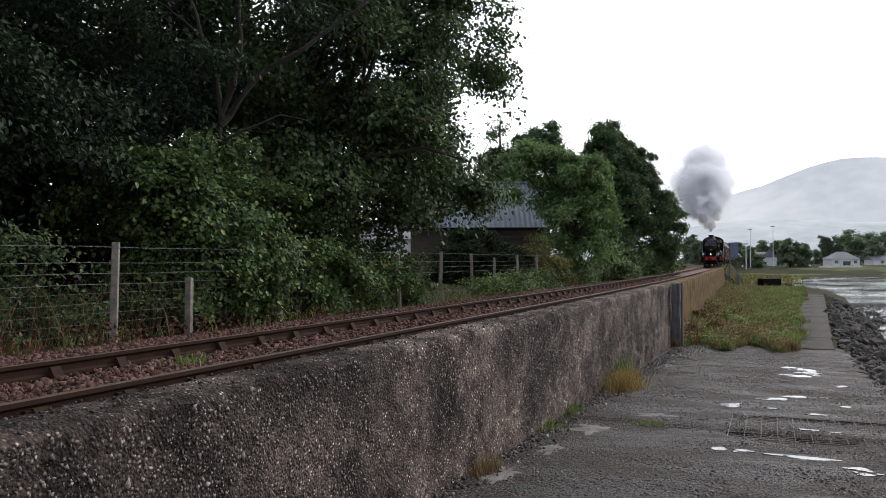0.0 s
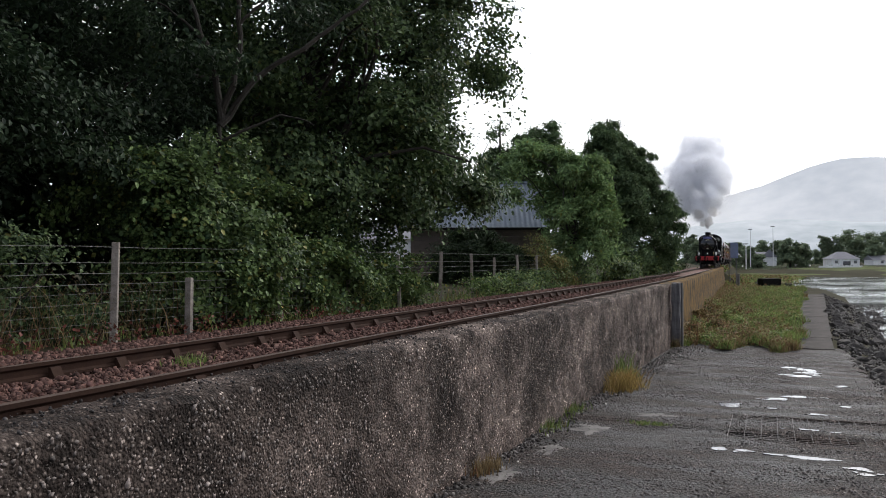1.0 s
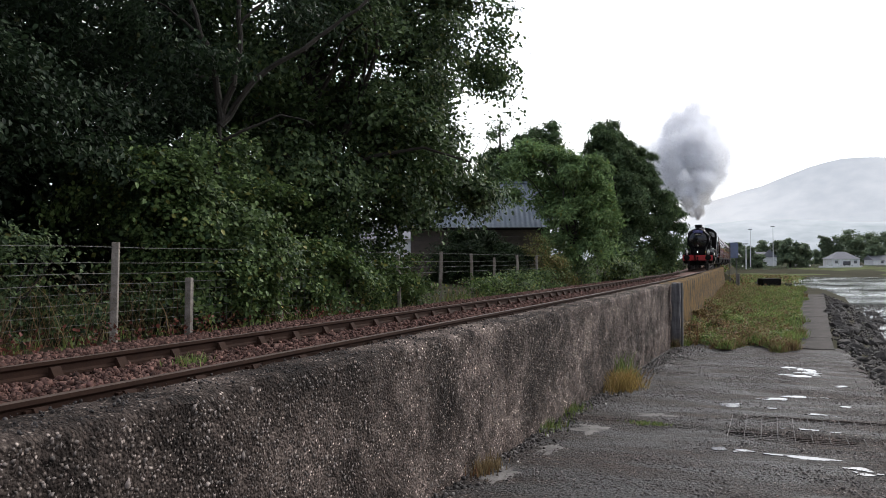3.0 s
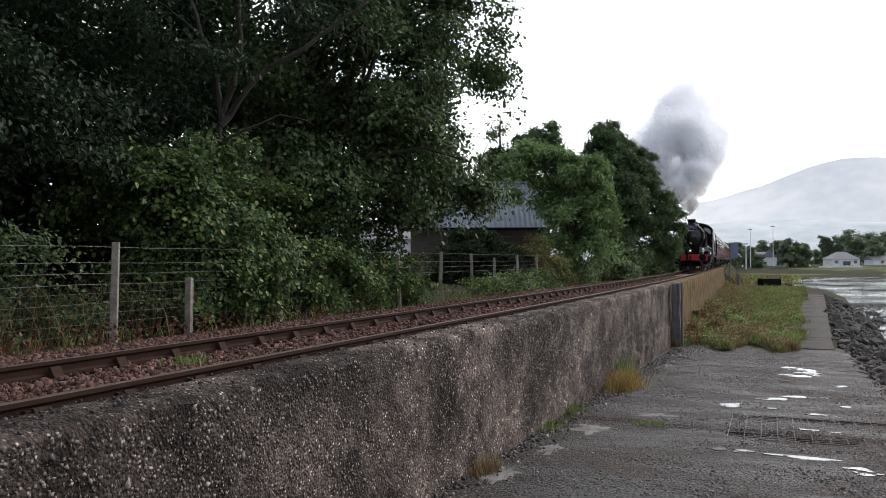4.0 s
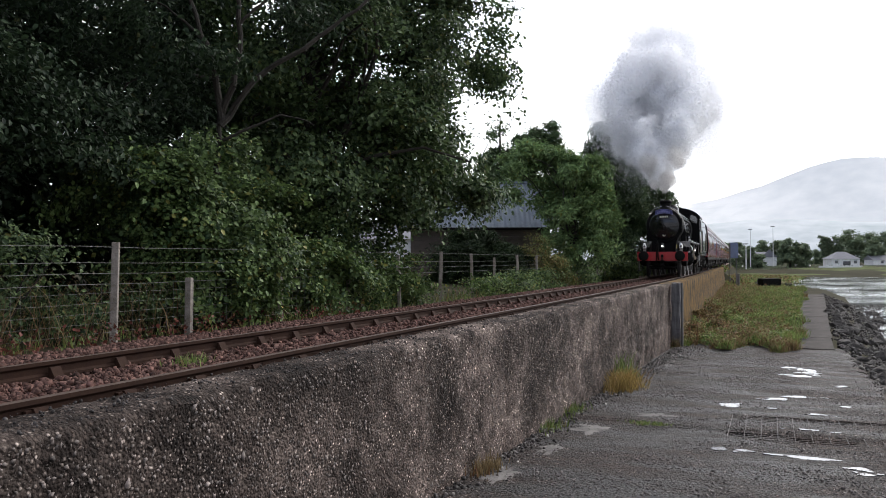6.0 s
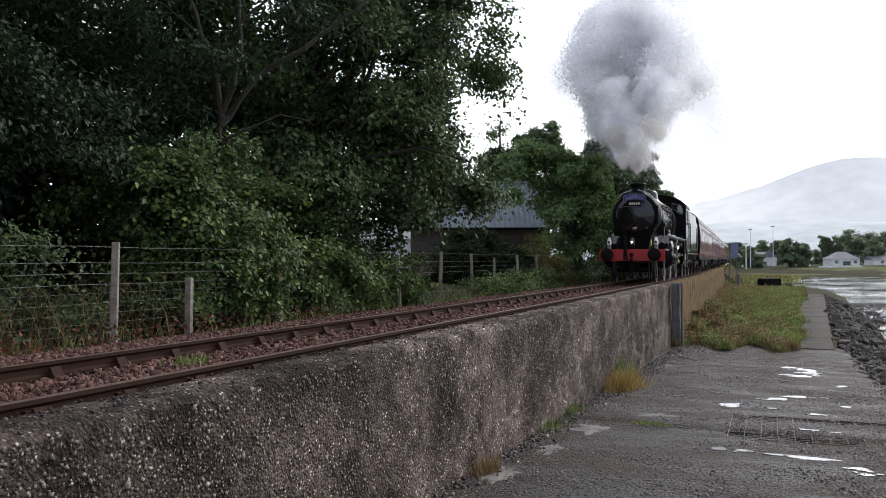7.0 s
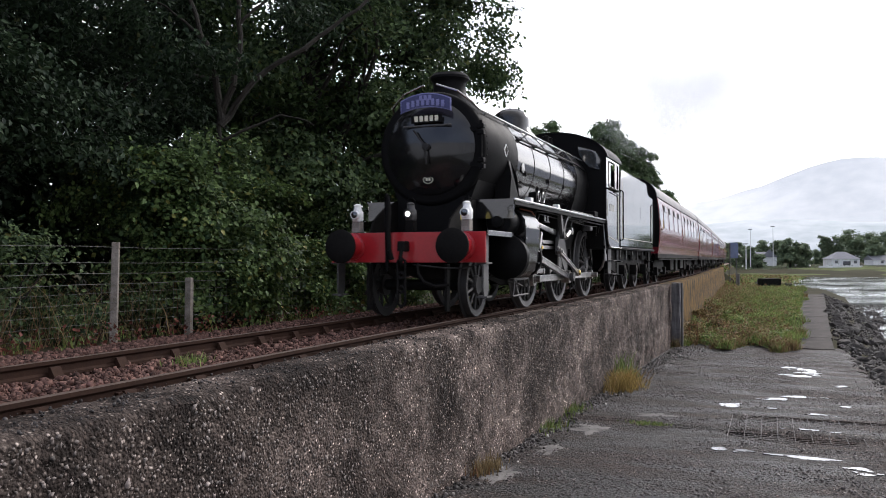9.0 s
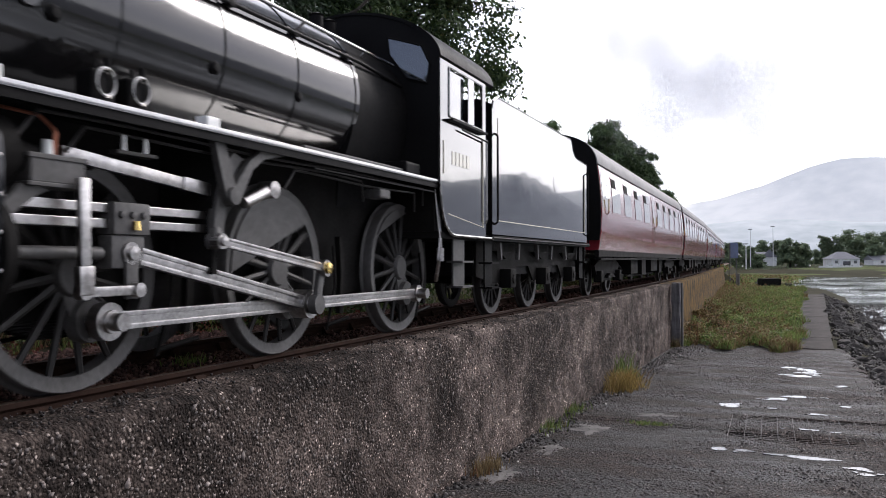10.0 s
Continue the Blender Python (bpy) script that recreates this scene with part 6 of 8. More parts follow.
    for y in (0.31, L + 0.36):
        bm = bmesh.new()
        box(bm, -0.5, 0.5, y - 0.28 if y < 1 else y, y if y < 1 else y + 0.28, 1.05, 3.2, bevel=0.04)
        part("gangway_bellows", bm, M["grime"], c)
        bm = bmesh.new()
        pts = [(x * 0.992, z) for x, z in side[1:] + roof[:-1]]
        extrude_profile(bm, pts + [(-x, z) for x, z in pts[::-1]], "y", y - 0.012, y + 0.03)
        part("end_wall", bm, M["satin"], c, "matt black coach end")
        for s in (1, -1):
            bm = bmesh.new()
            k = -1 if y < 1 else 1
            lathe(bm, [(0.13, y), (0.1, y + 0.2 * k), (0.22, y + 0.3 * k), (0.22, y + 0.34 * k)], (s * 0.87, 0, 1.055), seg=18)
            part("buffer", bm, M["grime"], c, smooth=True)
            bm = bmesh.new()
            pipe(bm, [(s * 1.1, y + 0.03 * k, 1.2), (s * 1.1, y + 0.06 * k, 2.9)], 0.014, 6)
            part("end_handrail", bm, M["satin"], c)
    for yc in (2.95, 17.1):
        for s in (1, -1):
            bm = bmesh.new()
            extrude_profile(bm, [(yc - 1.7, 0.72), (yc - 1.5, 0.5), (yc - 0.7, 0.5), (yc - 0.5, 0.34), (yc + 0.5, 0.34), (yc + 0.7, 0.5), (yc + 1.5, 0.5), (yc + 1.7, 0.72), (yc + 1.2, 0.86), (yc - 1.2, 0.86)], "x", s * 1.0 - 0.04, s * 1.0 + 0.04)
            bg = part("bogie_frame", bm, M["grime"], c)
            for d in (-1.3, 1.3):
                bm = bmesh.new()
                box(bm, s * 1.06 - 0.1, s * 1.06 + 0.1, yc + d - 0.15, yc + d + 0.15, 0.32, 0.6, bevel=0.03)
                part("axle_box", bm, M["grime"], bg)
            bm = bmesh.new()
            for k in range(5):
                w = 0.5 - 0.07 * k
                box(bm, s * 1.1 - 0.05, s * 1.1 + 0.05, yc - w, yc + w, 0.42 + 0.022 * k, 0.437 + 0.022 * k)
            part("leaf_spring", bm, M["grime"], bg)
        for d in (-1.3, 1.3):
            bm = bmesh.new()
            tube(bm, (-0.8, 0, 0), (0.8, 0, 0), 0.08, seg=10)
            for s in (1, -1):
                lathe(bm, [(0.0, s * 0.79), (0.12, s * 0.8), (0.14, s * 0.76), (C_R - 0.08, s * 0.74), (C_R - 0.07, s * 0.81), (C_R, s * 0.81), (C_R, s * 0.72), (C_R + 0.025, s * 0.7), (C_R, s * 0.68)], (0, 0, 0), axis="x", seg=32)
            part("coach_wheelset", bm, M["dark_wheel"], c, smooth=True, at=pose(0, yc + d, C_R))
    return c


coaches = [build_coach()]
for i in range(4):
    coaches.append(copy_thing(coaches[0], Matrix.Identity(4)))
# ---- trees and bushes ----
def crown_points(rng, blobs, n, shell=0.55, reach=1.0):
    """Leaf clusters along drooping sprays that fan outwards from a set of ellipsoids (x, y, z, rx, ry, rz); rows of place and leaf lean."""
    b = np.array(blobs, float)
    vol = (b[:, 3] * b[:, 4] * b[:, 5]) ** 0.72
    each = 13 if reach > 0.7 else 6
    m = max(3, int(n * 0.82) // each)
    pick = rng.choice(len(b), m, p=vol / vol.sum())
    d = rng.normal(size=(m, 3))
    d /= np.linalg.norm(d, axis=1)[:, None]
    at = b[pick, :3] + d * b[pick, 3:] * (0.55 + 0.4 * rng.random(m) ** 0.7)[:, None]
    out = d * np.array((1, 1, 0.45)) + rng.normal(size=(m, 3)) * 0.25
    out /= np.linalg.norm(out, axis=1)[:, None]
    side = np.stack((-out[:, 1], out[:, 0], rng.normal(size=m) * 0.25), 1)
    side /= np.linalg.norm(side, axis=1)[:, None]
    L = reach * (b[pick, 3:].mean(1) ** 0.6) * (0.42 + 0.5 * rng.random(m))
    u, w = rng.random((m, each)), rng.normal(size=(m, each)) * 0.42
    p = at[:, None] + out[:, None] * ((u - 0.45) * L[:, None])[..., None] + side[:, None] * (w * (1.1 - 0.7 * u) * L[:, None] * 0.6)[..., None]
    p[..., 2] -= (u ** 2 + 0.5 * w ** 2) * L[:, None] * 0.5
    p = p.reshape(-1, 3)
    lean = np.repeat(d * 0.75 + np.array((0, 0, 0.75)), each, 0)
    # twigs inside the crown
    k = n - len(p)
    pick = rng.choice(len(b), k, p=vol / vol.sum())
    d = rng.normal(size=(k, 3))
    d /= np.linalg.norm(d, axis=1)[:, None]
    q = b[pick, :3] + d * b[pick, 3:] * (shell * 0.5 + (0.85 - shell * 0.5) * rng.random(k))[:, None]
    return np.concatenate((np.concatenate((p, q)), np.concatenate((lean, d * 0.4 + np.array((0, 0, 0.5))))), 1)


def leaf_cloud(name, centres, per, spread, size, material, rng, droop=0.35, narrow=1.0, flat=0.6):
    n = len(centres) * per
    p = np.repeat(centres[:, :3], per, 0) + rng.normal(size=(n, 3)) * spread * np.array((1, 1, flat))
    t = rot_frames(rng, n, up=np.repeat(centres[:, 3:], per, 0) if centres.shape[1] > 3 else 0.9)
    s = size * (0.6 + 0.7 * rng.random(n))
    s3 = np.stack((s * narrow, s, s), 1)
    # tips hang a little
    t[:, 2, 1] -= droop
    t[:, :, 1] /= np.linalg.norm(t[:, :, 1], axis=1)[:, None]
    return scatter(name, p, t, s3, LEAF, LEAF_F, material)


def limbs(bm, base, top, tips, rng, r0, seg=8, forks=7):
    """A tapered trunk and crooked limbs that fork towards the tips."""
    base, top = Vector(base), Vector(top)
    n = 8
    spine = []
    for i in range(n + 1):
        f = i / n
        p = base.lerp(top, f) + Vector((0.25 * noise.noise((f * 3, base.x, base.y)), 0.25 * noise.noise((f * 3, base.y, 7)), 0)) * min(1, f * 3)
        spine.append((p, r0 * (1.0 - 0.82 * f) * (1.35 if i == 0 else 1)))
    for (a, ra), (b, rb) in zip(spine, spine[1:]):
        tube(bm, a, b, ra, rb, seg=seg + 2, caps=False)
    for t in tips:
        t = Vector(t)
        f = 0.25 + 0.6 * rng.random()
        i = min(n - 1, int(f * n))
        a, ra = spine[i]
        prev, pr = a, min(ra * 0.6, 0.05 + 0.018 * (t - a).length)
        steps = 5
        bow = Vector((rng.normal(), rng.normal(), 0.6 + abs(rng.normal()))) * 0.1 * (t - a).length
        for k in range(1, steps + 1):
            g = k / steps
            p = a.lerp(t, g) + bow * math.sin(math.pi * g) + Vector(rng.normal(size=3)) * 0.06
            r = pr * 0.72
            tube(bm, prev, p, pr, r, seg=6, caps=False)
            prev, pr = p, r


def tree(name, label, base, top, blobs, clusters, per, spread, size, material, r0, seed, shell=0.5, narrow=1.0, n_limbs=30, droop=0.35, flat=0.6, reach=1.0):
    rng = np.random.default_rng(seed)
    ob = thing(name, label, "tree")
    ob.matrix_basis = Matrix.Translation(base)
    c = crown_points(rng, blobs, clusters, shell, reach)
    c[:, :3] -= np.array(base, float)
    bm = bmesh.new()
    limbs(bm, (0, 0, -0.3), Vector(top) - Vector(base), c[rng.choice(len(c), min(n_limbs, len(c)), replace=False), :3], rng, r0)
    part("trunk", bm, M["bark"], ob, smooth=True)
    cr = new("crown", leaf_cloud("crown", c, per, spread, size, material, rng, droop, narrow, flat))
    cr.parent = ob
    return ob


def bush(name, label, blobs, clusters, per, spread, size, material, seed, category="bush", narrow=1.0, shell=0.6):
    rng = np.random.default_rng(seed)
    c = crown_points(rng, blobs, clusters, shell)
    ob = thing(name, label, category)
    bx = np.array(blobs, float)
    base = (bx[:, 0].mean(), bx[:, 1].mean(), min(-0.35, bx[0, 2]))
    ob.matrix_basis = Matrix.Translation(base)
    c[:, :3] -= np.array(base)
    for i in range(14):
        t = c[rng.integers(len(c))]
        bm = bmesh.new()
        tube(bm, (t[0] * 0.4, t[1] * 0.6, -0.1), tuple(t[:3]), 0.025, 0.008, seg=5, caps=False)
        part("stem", bm, M["bark"], ob, smooth=True)
    cr = new("foliage", leaf_cloud("foliage", c, per, spread, size, material, rng, 0.3, narrow))
    cr.parent = ob
    return ob


# ---- the wood beside the line ----
tree("sycamore_tree", "tall dark-leaved sycamore leaning over the railway fence", (-8.0, 20.2, -0.3), (-7.4, 20.6, 9.5),
     [(-6.3, 22.0, 6.4, 3.3, 3.6, 3.0), (-5.9, 22.8, 9.2, 3.4, 3.6, 2.6), (-5.6, 21.2, 4.2, 2.6, 2.6, 2.0), (-7.0, 18.2, 7.2, 2.8, 2.6, 3.0), (-6.8, 18.6, 3.6, 2.4, 2.6, 1.9), (-5.0, 24.2, 7.6, 2.6, 3.0, 2.8), (-5.4, 23.2, 3.6, 2.2, 2.6, 1.6), (-6.6, 25.5, 4.6, 2.4, 2.4, 2.4), (-5.2, 24.6, 3.0, 1.9, 2.0, 1.2), (-6.8, 25.0, 2.9, 1.8, 1.8, 1.1)],
     2500, 36, 0.3, 0.14, M["leaf"], 0.34, 3, n_limbs=60, shell=0.45)


def lined_limbs(ob, lines):
    """Crooked bare limbs along given lines, thinning outwards."""
    for pts, r0, r1 in lines:
        bm = bmesh.new()
        n = len(pts) - 1
        base = ob.matrix_basis.translation
        fine = []
        for i in range(n):
            for k in range(4):
                p = Vector(pts[i]).lerp(Vector(pts[i + 1]), k / 4)
                fine.append(p - base + Vector((noise.noise(p * 1.7), noise.noise(p * 1.7 + Vector((9, 0, 0))), noise.noise(p * 1.7 + Vector((0, 9, 0))))) * 0.13)
        fine.append(Vector(pts[-1]) - base)
        m = len(fine) - 1
        for i in range(m):
            tube(bm, fine[i], fine[i + 1], r0 + (r1 - r0) * i / m, r0 + (r1 - r0) * (i + 1) / m, seg=8, caps=False)
        part("limb", bm, M["bark"], ob, smooth=True)


elm = tree("elm_tree", "spreading tree with thick bare limbs behind the fence, leaves coloured as in shade", (-6.1, 14.2, -0.3), (-5.6, 14.1, 3.9),
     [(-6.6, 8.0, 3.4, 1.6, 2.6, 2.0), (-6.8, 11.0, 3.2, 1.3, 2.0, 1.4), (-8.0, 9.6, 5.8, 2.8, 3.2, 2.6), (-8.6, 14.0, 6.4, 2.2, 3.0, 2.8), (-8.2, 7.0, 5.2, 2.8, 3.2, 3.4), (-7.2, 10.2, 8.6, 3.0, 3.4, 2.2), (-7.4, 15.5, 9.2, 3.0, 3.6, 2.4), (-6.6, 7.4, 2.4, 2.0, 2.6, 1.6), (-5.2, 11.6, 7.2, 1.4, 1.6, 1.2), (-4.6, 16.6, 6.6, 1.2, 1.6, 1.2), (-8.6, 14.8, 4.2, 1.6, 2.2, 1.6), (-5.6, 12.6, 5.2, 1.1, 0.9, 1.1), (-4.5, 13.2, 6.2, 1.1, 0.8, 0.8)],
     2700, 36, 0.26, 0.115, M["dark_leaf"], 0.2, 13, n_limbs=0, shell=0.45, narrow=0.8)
lined_limbs(elm, [
    ([(-5.5, 14.05, 3.7), (-5.67, 13.96, 5.02), (-5.99, 13.82, 5.83), (-6.4, 13.7, 7.4)], 0.081, 0.030),
    ([(-5.52, 14.05, 3.8), (-5.08, 14.19, 5.14), (-5.24, 14.12, 6.4), (-5.1, 14.2, 8.0)], 0.074, 0.024),
    ([(-5.55, 14.05, 3.6), (-4.9, 14.3, 4.5), (-3.95, 14.7, 5.2), (-2.9, 15.1, 5.95), (-2.2, 15.4, 6.8)], 0.074, 0.021),
    ([(-5.6, 14.1, 3.3), (-4.99, 14.26, 3.5), (-4.4, 14.5, 3.85), (-3.7, 14.7, 3.6)], 0.037, 0.009),
    ([(-5.62, 14.0, 4.6), (-6.48, 13.64, 4.8), (-7.2, 13.3, 4.5), (-7.6, 13.1, 4.0)], 0.037, 0.009),
    ([(-5.2, 14.15, 5.6), (-4.6, 14.4, 6.3), (-4.3, 14.5, 7.3)], 0.037, 0.012),
    ([(-5.85, 13.9, 5.4), (-6.5, 13.6, 6.0), (-7.3, 13.3, 6.3)], 0.031, 0.009),
    ([(-6.9, 12.0, 3.4), (-6.3, 12.2, 3.1), (-6.0, 12.3, 2.2)], 0.015, 0.005)])
tree("alder_tree", "tree filling the back of the wood, shade painted into its leaves", (-13.0, 14.0, 0.3), (-13, 14.5, 10),
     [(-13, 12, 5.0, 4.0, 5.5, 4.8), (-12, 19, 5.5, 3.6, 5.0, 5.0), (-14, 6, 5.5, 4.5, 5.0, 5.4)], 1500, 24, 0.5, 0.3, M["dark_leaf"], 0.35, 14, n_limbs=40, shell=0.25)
tree("alder_tree", "dark tree behind the garden at the wood's end", (-12.5, 27.5, 0.3), (-12.3, 27.5, 11),
     [(-11.6, 26.5, 6.0, 3.0, 3.4, 3.4), (-12.5, 24, 5.0, 3.4, 3.4, 3.8)], 380, 22, 0.45, 0.26, M["leaf"], 0.35, 15, n_limbs=30, shell=0.3)
tree("ash_tree", "light green feathery ash tree beside the shed", (-4.0, 40.0, -0.2), (-4.3, 40.0, 6.0),
     [(-7.6, 39.6, 4.6, 0.9, 1.2, 0.7), (-6.6, 39.8, 6.5, 0.9, 1.0, 0.6), (-6.9, 39.6, 5.7, 1.2, 1.3, 0.7), (-5.6, 40, 6.3, 1.1, 1.3, 0.8), (-4.9, 40, 5.3, 1.5, 1.6, 1.1), (-3.6, 40, 5.0, 1.4, 1.6, 1.3), (-4.4, 40, 3.3, 1.5, 1.7, 1.3), (-3.1, 40, 3.4, 1.2, 1.6, 1.4), (-3.1, 40, 1.8, 1.2, 1.6, 1.5), (-6.0, 39.8, 3.9, 0.9, 1.2, 0.9), (-4.6, 40, 1.2, 1.1, 1.5, 1.4), (-5.2, 40, 2.9, 0.8, 1.3, 1.2), (-6.1, 39.8, 5.0, 0.9, 1.1, 0.5)], 1050, 40, 0.2, 0.2, M["leaf_ash"], 0.17, 8, narrow=0.55, n_limbs=46, shell=0.35)
tree("cypress_tree", "tall dense dark green conifer beside the line", (-5.6, 56, -0.3), (-5.6, 56, 10.4),
     [(-5.6, 55, 9.3, 0.8, 1.2, 1.6), (-5.5, 55, 8.4, 1.2, 1.5, 1.5), (-4.5, 56, 6.2, 1.6, 1.8, 1.9), (-3.4, 57, 5.9, 1.2, 1.6, 1.7), (-5.3, 55, 7.4, 1.7, 2.0, 2.2), (-4.9, 55, 5.0, 2.3, 2.4, 3.0), (-4.6, 55, 2.6, 2.8, 2.6, 2.8), (-3.7, 57, 7.0, 1.2, 1.6, 1.5), (-2.9, 57.5, 5.0, 1.4, 1.8, 2.2), (-2.3, 58.5, 2.8, 1.5, 1.8, 2.8)], 2000, 44, 0.2, 0.27, M["needle"], 0.3, 9, narrow=0.4, shell=0.65, reach=0.45)
tree("spruce_tree", "ragged dark conifer top behind the ash", (-11.4, 50, 0), (-11.2, 50, 10.0),
     [(-11.6, 50, 8.9, 0.9, 0.9, 0.8), (-11.2, 50, 7.2, 1.5, 1.5, 1.3), (-11.0, 50, 5.4, 2.2, 2.0, 1.6), (-8.8, 50, 7.6, 1.4, 1.6, 1.9), (-8.0, 51, 8.2, 1.0, 1.4, 1.5)], 620, 40, 0.22, 0.25, M["needle"], 0.2, 10, narrow=0.4, shell=0.5, reach=0.5)
bush("maple_bush", "broad-leaved bright green maple regrowth beside the ballast", [(-5.2, 12.9, 0.7, 1.1, 1.3, 1.1), (-5.3, 14.0, 1.5, 1.3, 1.6, 1.7), (-5.6, 12.6, 1.6, 1.0, 1.2, 1.4), (-5.0, 15.8, 0.6, 1.3, 1.6, 1.0), (-5.9, 13.0, 2.2, 1.0, 1.4, 1.0), (-6.0, 14.6, 3.0, 1.0, 1.5, 0.9), (-6.6, 12.0, 2.4, 0.8, 1.2, 0.9), (-4.6, 17.2, 0.4, 1.0, 1.4, 0.8)],
     1500, 38, 0.15, 0.105, M["leaf_bush"], 31)
bush("bramble_thicket", "tangled dark undergrowth behind the wire fence", [(-5.8, 9.0, 0.6, 1.0, 1.6, 1.0), (-6.2, 7.0, 0.9, 1.2, 1.8, 1.2), (-5.4, 10.6, 0.2, 0.7, 1.0, 0.6), (-6.5, 5.0, 0.9, 1.4, 1.8, 1.3)],
     520, 30, 0.2, 0.085, M["leaf"], 32, category="undergrowth", narrow=0.8)
bush("shade_thicket", "thicket closing the back of the wood, its shade painted into the leaves", [(-10.5, 1.0, 2.0, 1.6, 3.2, 2.8), (-10.5, 6.0, 2.0, 1.6, 3.2, 2.8), (-10.5, 11.0, 2.0, 1.6, 3.2, 2.8), (-10.8, 16.0, 1.8, 1.6, 3.2, 2.6), (-11, 20.5, 1.5, 1.6, 3.0, 2.0), (-9.0, 3.0, 1.0, 1.4, 3.0, 1.6)],
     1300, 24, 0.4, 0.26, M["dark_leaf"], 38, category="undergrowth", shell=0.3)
bush("hazel_bush", "low leafy hedge along the ballast", [(-4.6, 19.2, 0.35, 0.9, 1.5, 0.75), (-4.9, 21.0, 0.3, 0.9, 1.4, 0.7), (-5.3, 22.6, 0.4, 0.9, 1.2, 0.8), (-6.4, 19.6, 1.5, 1.2, 1.6, 1.5), (-6.9, 21.6, 1.3, 1.1, 1.4, 1.4)], 620, 36, 0.17, 0.095, M["leaf_bush"], 33)
bush("pine_bush", "dark rounded garden pine by the shed", [(-7.7, 35.6, 1.3, 1.4, 1.2, 1.3), (-6.6, 35.4, 0.9, 1.0, 1.0, 1.1), (-8.8, 35.2, 0.9, 1.2, 1.0, 1.2), (-5.9, 35.6, 0.6, 0.8, 0.8, 0.9)], 900, 44, 0.16, 0.17, M["dark_needle"], 34, narrow=0.35)
bush("willow_bush", "yellow-green willow bush beside the fence", [(-5.0, 36.0, 1.0, 0.9, 0.9, 1.4), (-4.4, 36.2, 0.5, 0.8, 0.9, 0.9)], 200, 44, 0.18, 0.1, M["willow"], 35, narrow=0.5)
bush("bramble_thicket", "mixed weeds and brambles along the fence foot", [(-4.4, 25.0, 0.0, 0.8, 1.6, 0.4), (-4.3, 28.0, 0.0, 0.8, 1.6, 0.4), (-4.2, 31.0, 0.0, 0.8, 1.6, 0.45), (-4.2, 36, 0.1, 0.9, 2.4, 0.55), (-4.0, 40, 0.3, 0.9, 2.4, 0.9)], 420, 30, 0.2, 0.085, M["leaf_bush"], 36, category="undergrowth")
bush("hazel_bush", "green scrub at the foot of the conifers", [(-3.6, 46, 0.6, 1.0, 2.6, 1.1), (-3.4, 51, 0.7, 1.0, 2.6, 1.2), (-3.6, 57, 0.8, 1.1, 3.0, 1.3), (-3.8, 64, 0.9, 1.1, 3.4, 1.4), (-4.4, 72, 0.8, 1.2, 4.0, 1.3), (-5.2, 82, 0.8, 1.3, 5.0, 1.2), (-6.5, 95, 0.7, 1.6, 6.0, 1.2)], 700, 34, 0.25, 0.16, M["leaf_bush"], 37)


def spot(px, depth):
    """Ground place at a bearing (in units of the view's width) and depth along the view."""
    k = (px - 784) / 1474
    f = Vector((-math.sin(YAW), math.cos(YAW), 0))
    r = Vector((math.cos(YAW), math.sin(YAW), 0))
    return Vector((EYE.x, 0, 0)) + (f + r * k) * depth


def far_tree(bx, d, z0, w, h, seed, size=0.55):
    """A rounded tree across the bay."""
    px, py, _ = spot(bx, d)
    rng = random.Random(seed)
    blobs = [(px, py, z0 + h * 0.55, w * 0.4, w * 0.4, h * 0.42), (px, py, z0 + h * 0.24, w * 0.52, w * 0.42, h * 0.26)]
    for k in range(6):
        b = rng.random() * 6.283
        blobs.append((px + w * 0.26 * math.cos(b), py + w * 0.26 * math.sin(b), z0 + h * (0.4 + 0.4 * rng.random()), w * 0.22, w * 0.22, h * 0.2))
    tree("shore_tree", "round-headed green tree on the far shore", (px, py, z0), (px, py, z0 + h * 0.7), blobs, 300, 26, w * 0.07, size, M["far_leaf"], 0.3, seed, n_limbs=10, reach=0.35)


for k, (px, d, top, w) in enumerate(((1217, 230, 412, 30), (1234, 210, 420, 24), (1286, 260, 420, 26), (1308, 280, 424, 22), (1322, 265, 432, 24), (1348, 310, 424, 34), (1376, 310, 420, 36), (1398, 262, 420, 36), (1420, 265, 428, 34), (1462, 330, 413, 24), (1480, 330, 408, 34), (1510, 340, 398, 52), (1532, 345, 402, 44), (1555, 335, 406, 44), (1545, 285, 424, 40), (1585, 330, 402, 50), (1446, 350, 440, 14), (1340, 262, 448, 26), (1298, 255, 448, 24))):
    m = d / 1474
    far_tree(px, d, -1.3, w * m, (460 - top) * m + 2.1, 100 + k)
# ---- fence along the railway ----
FENCE_X = -4.45


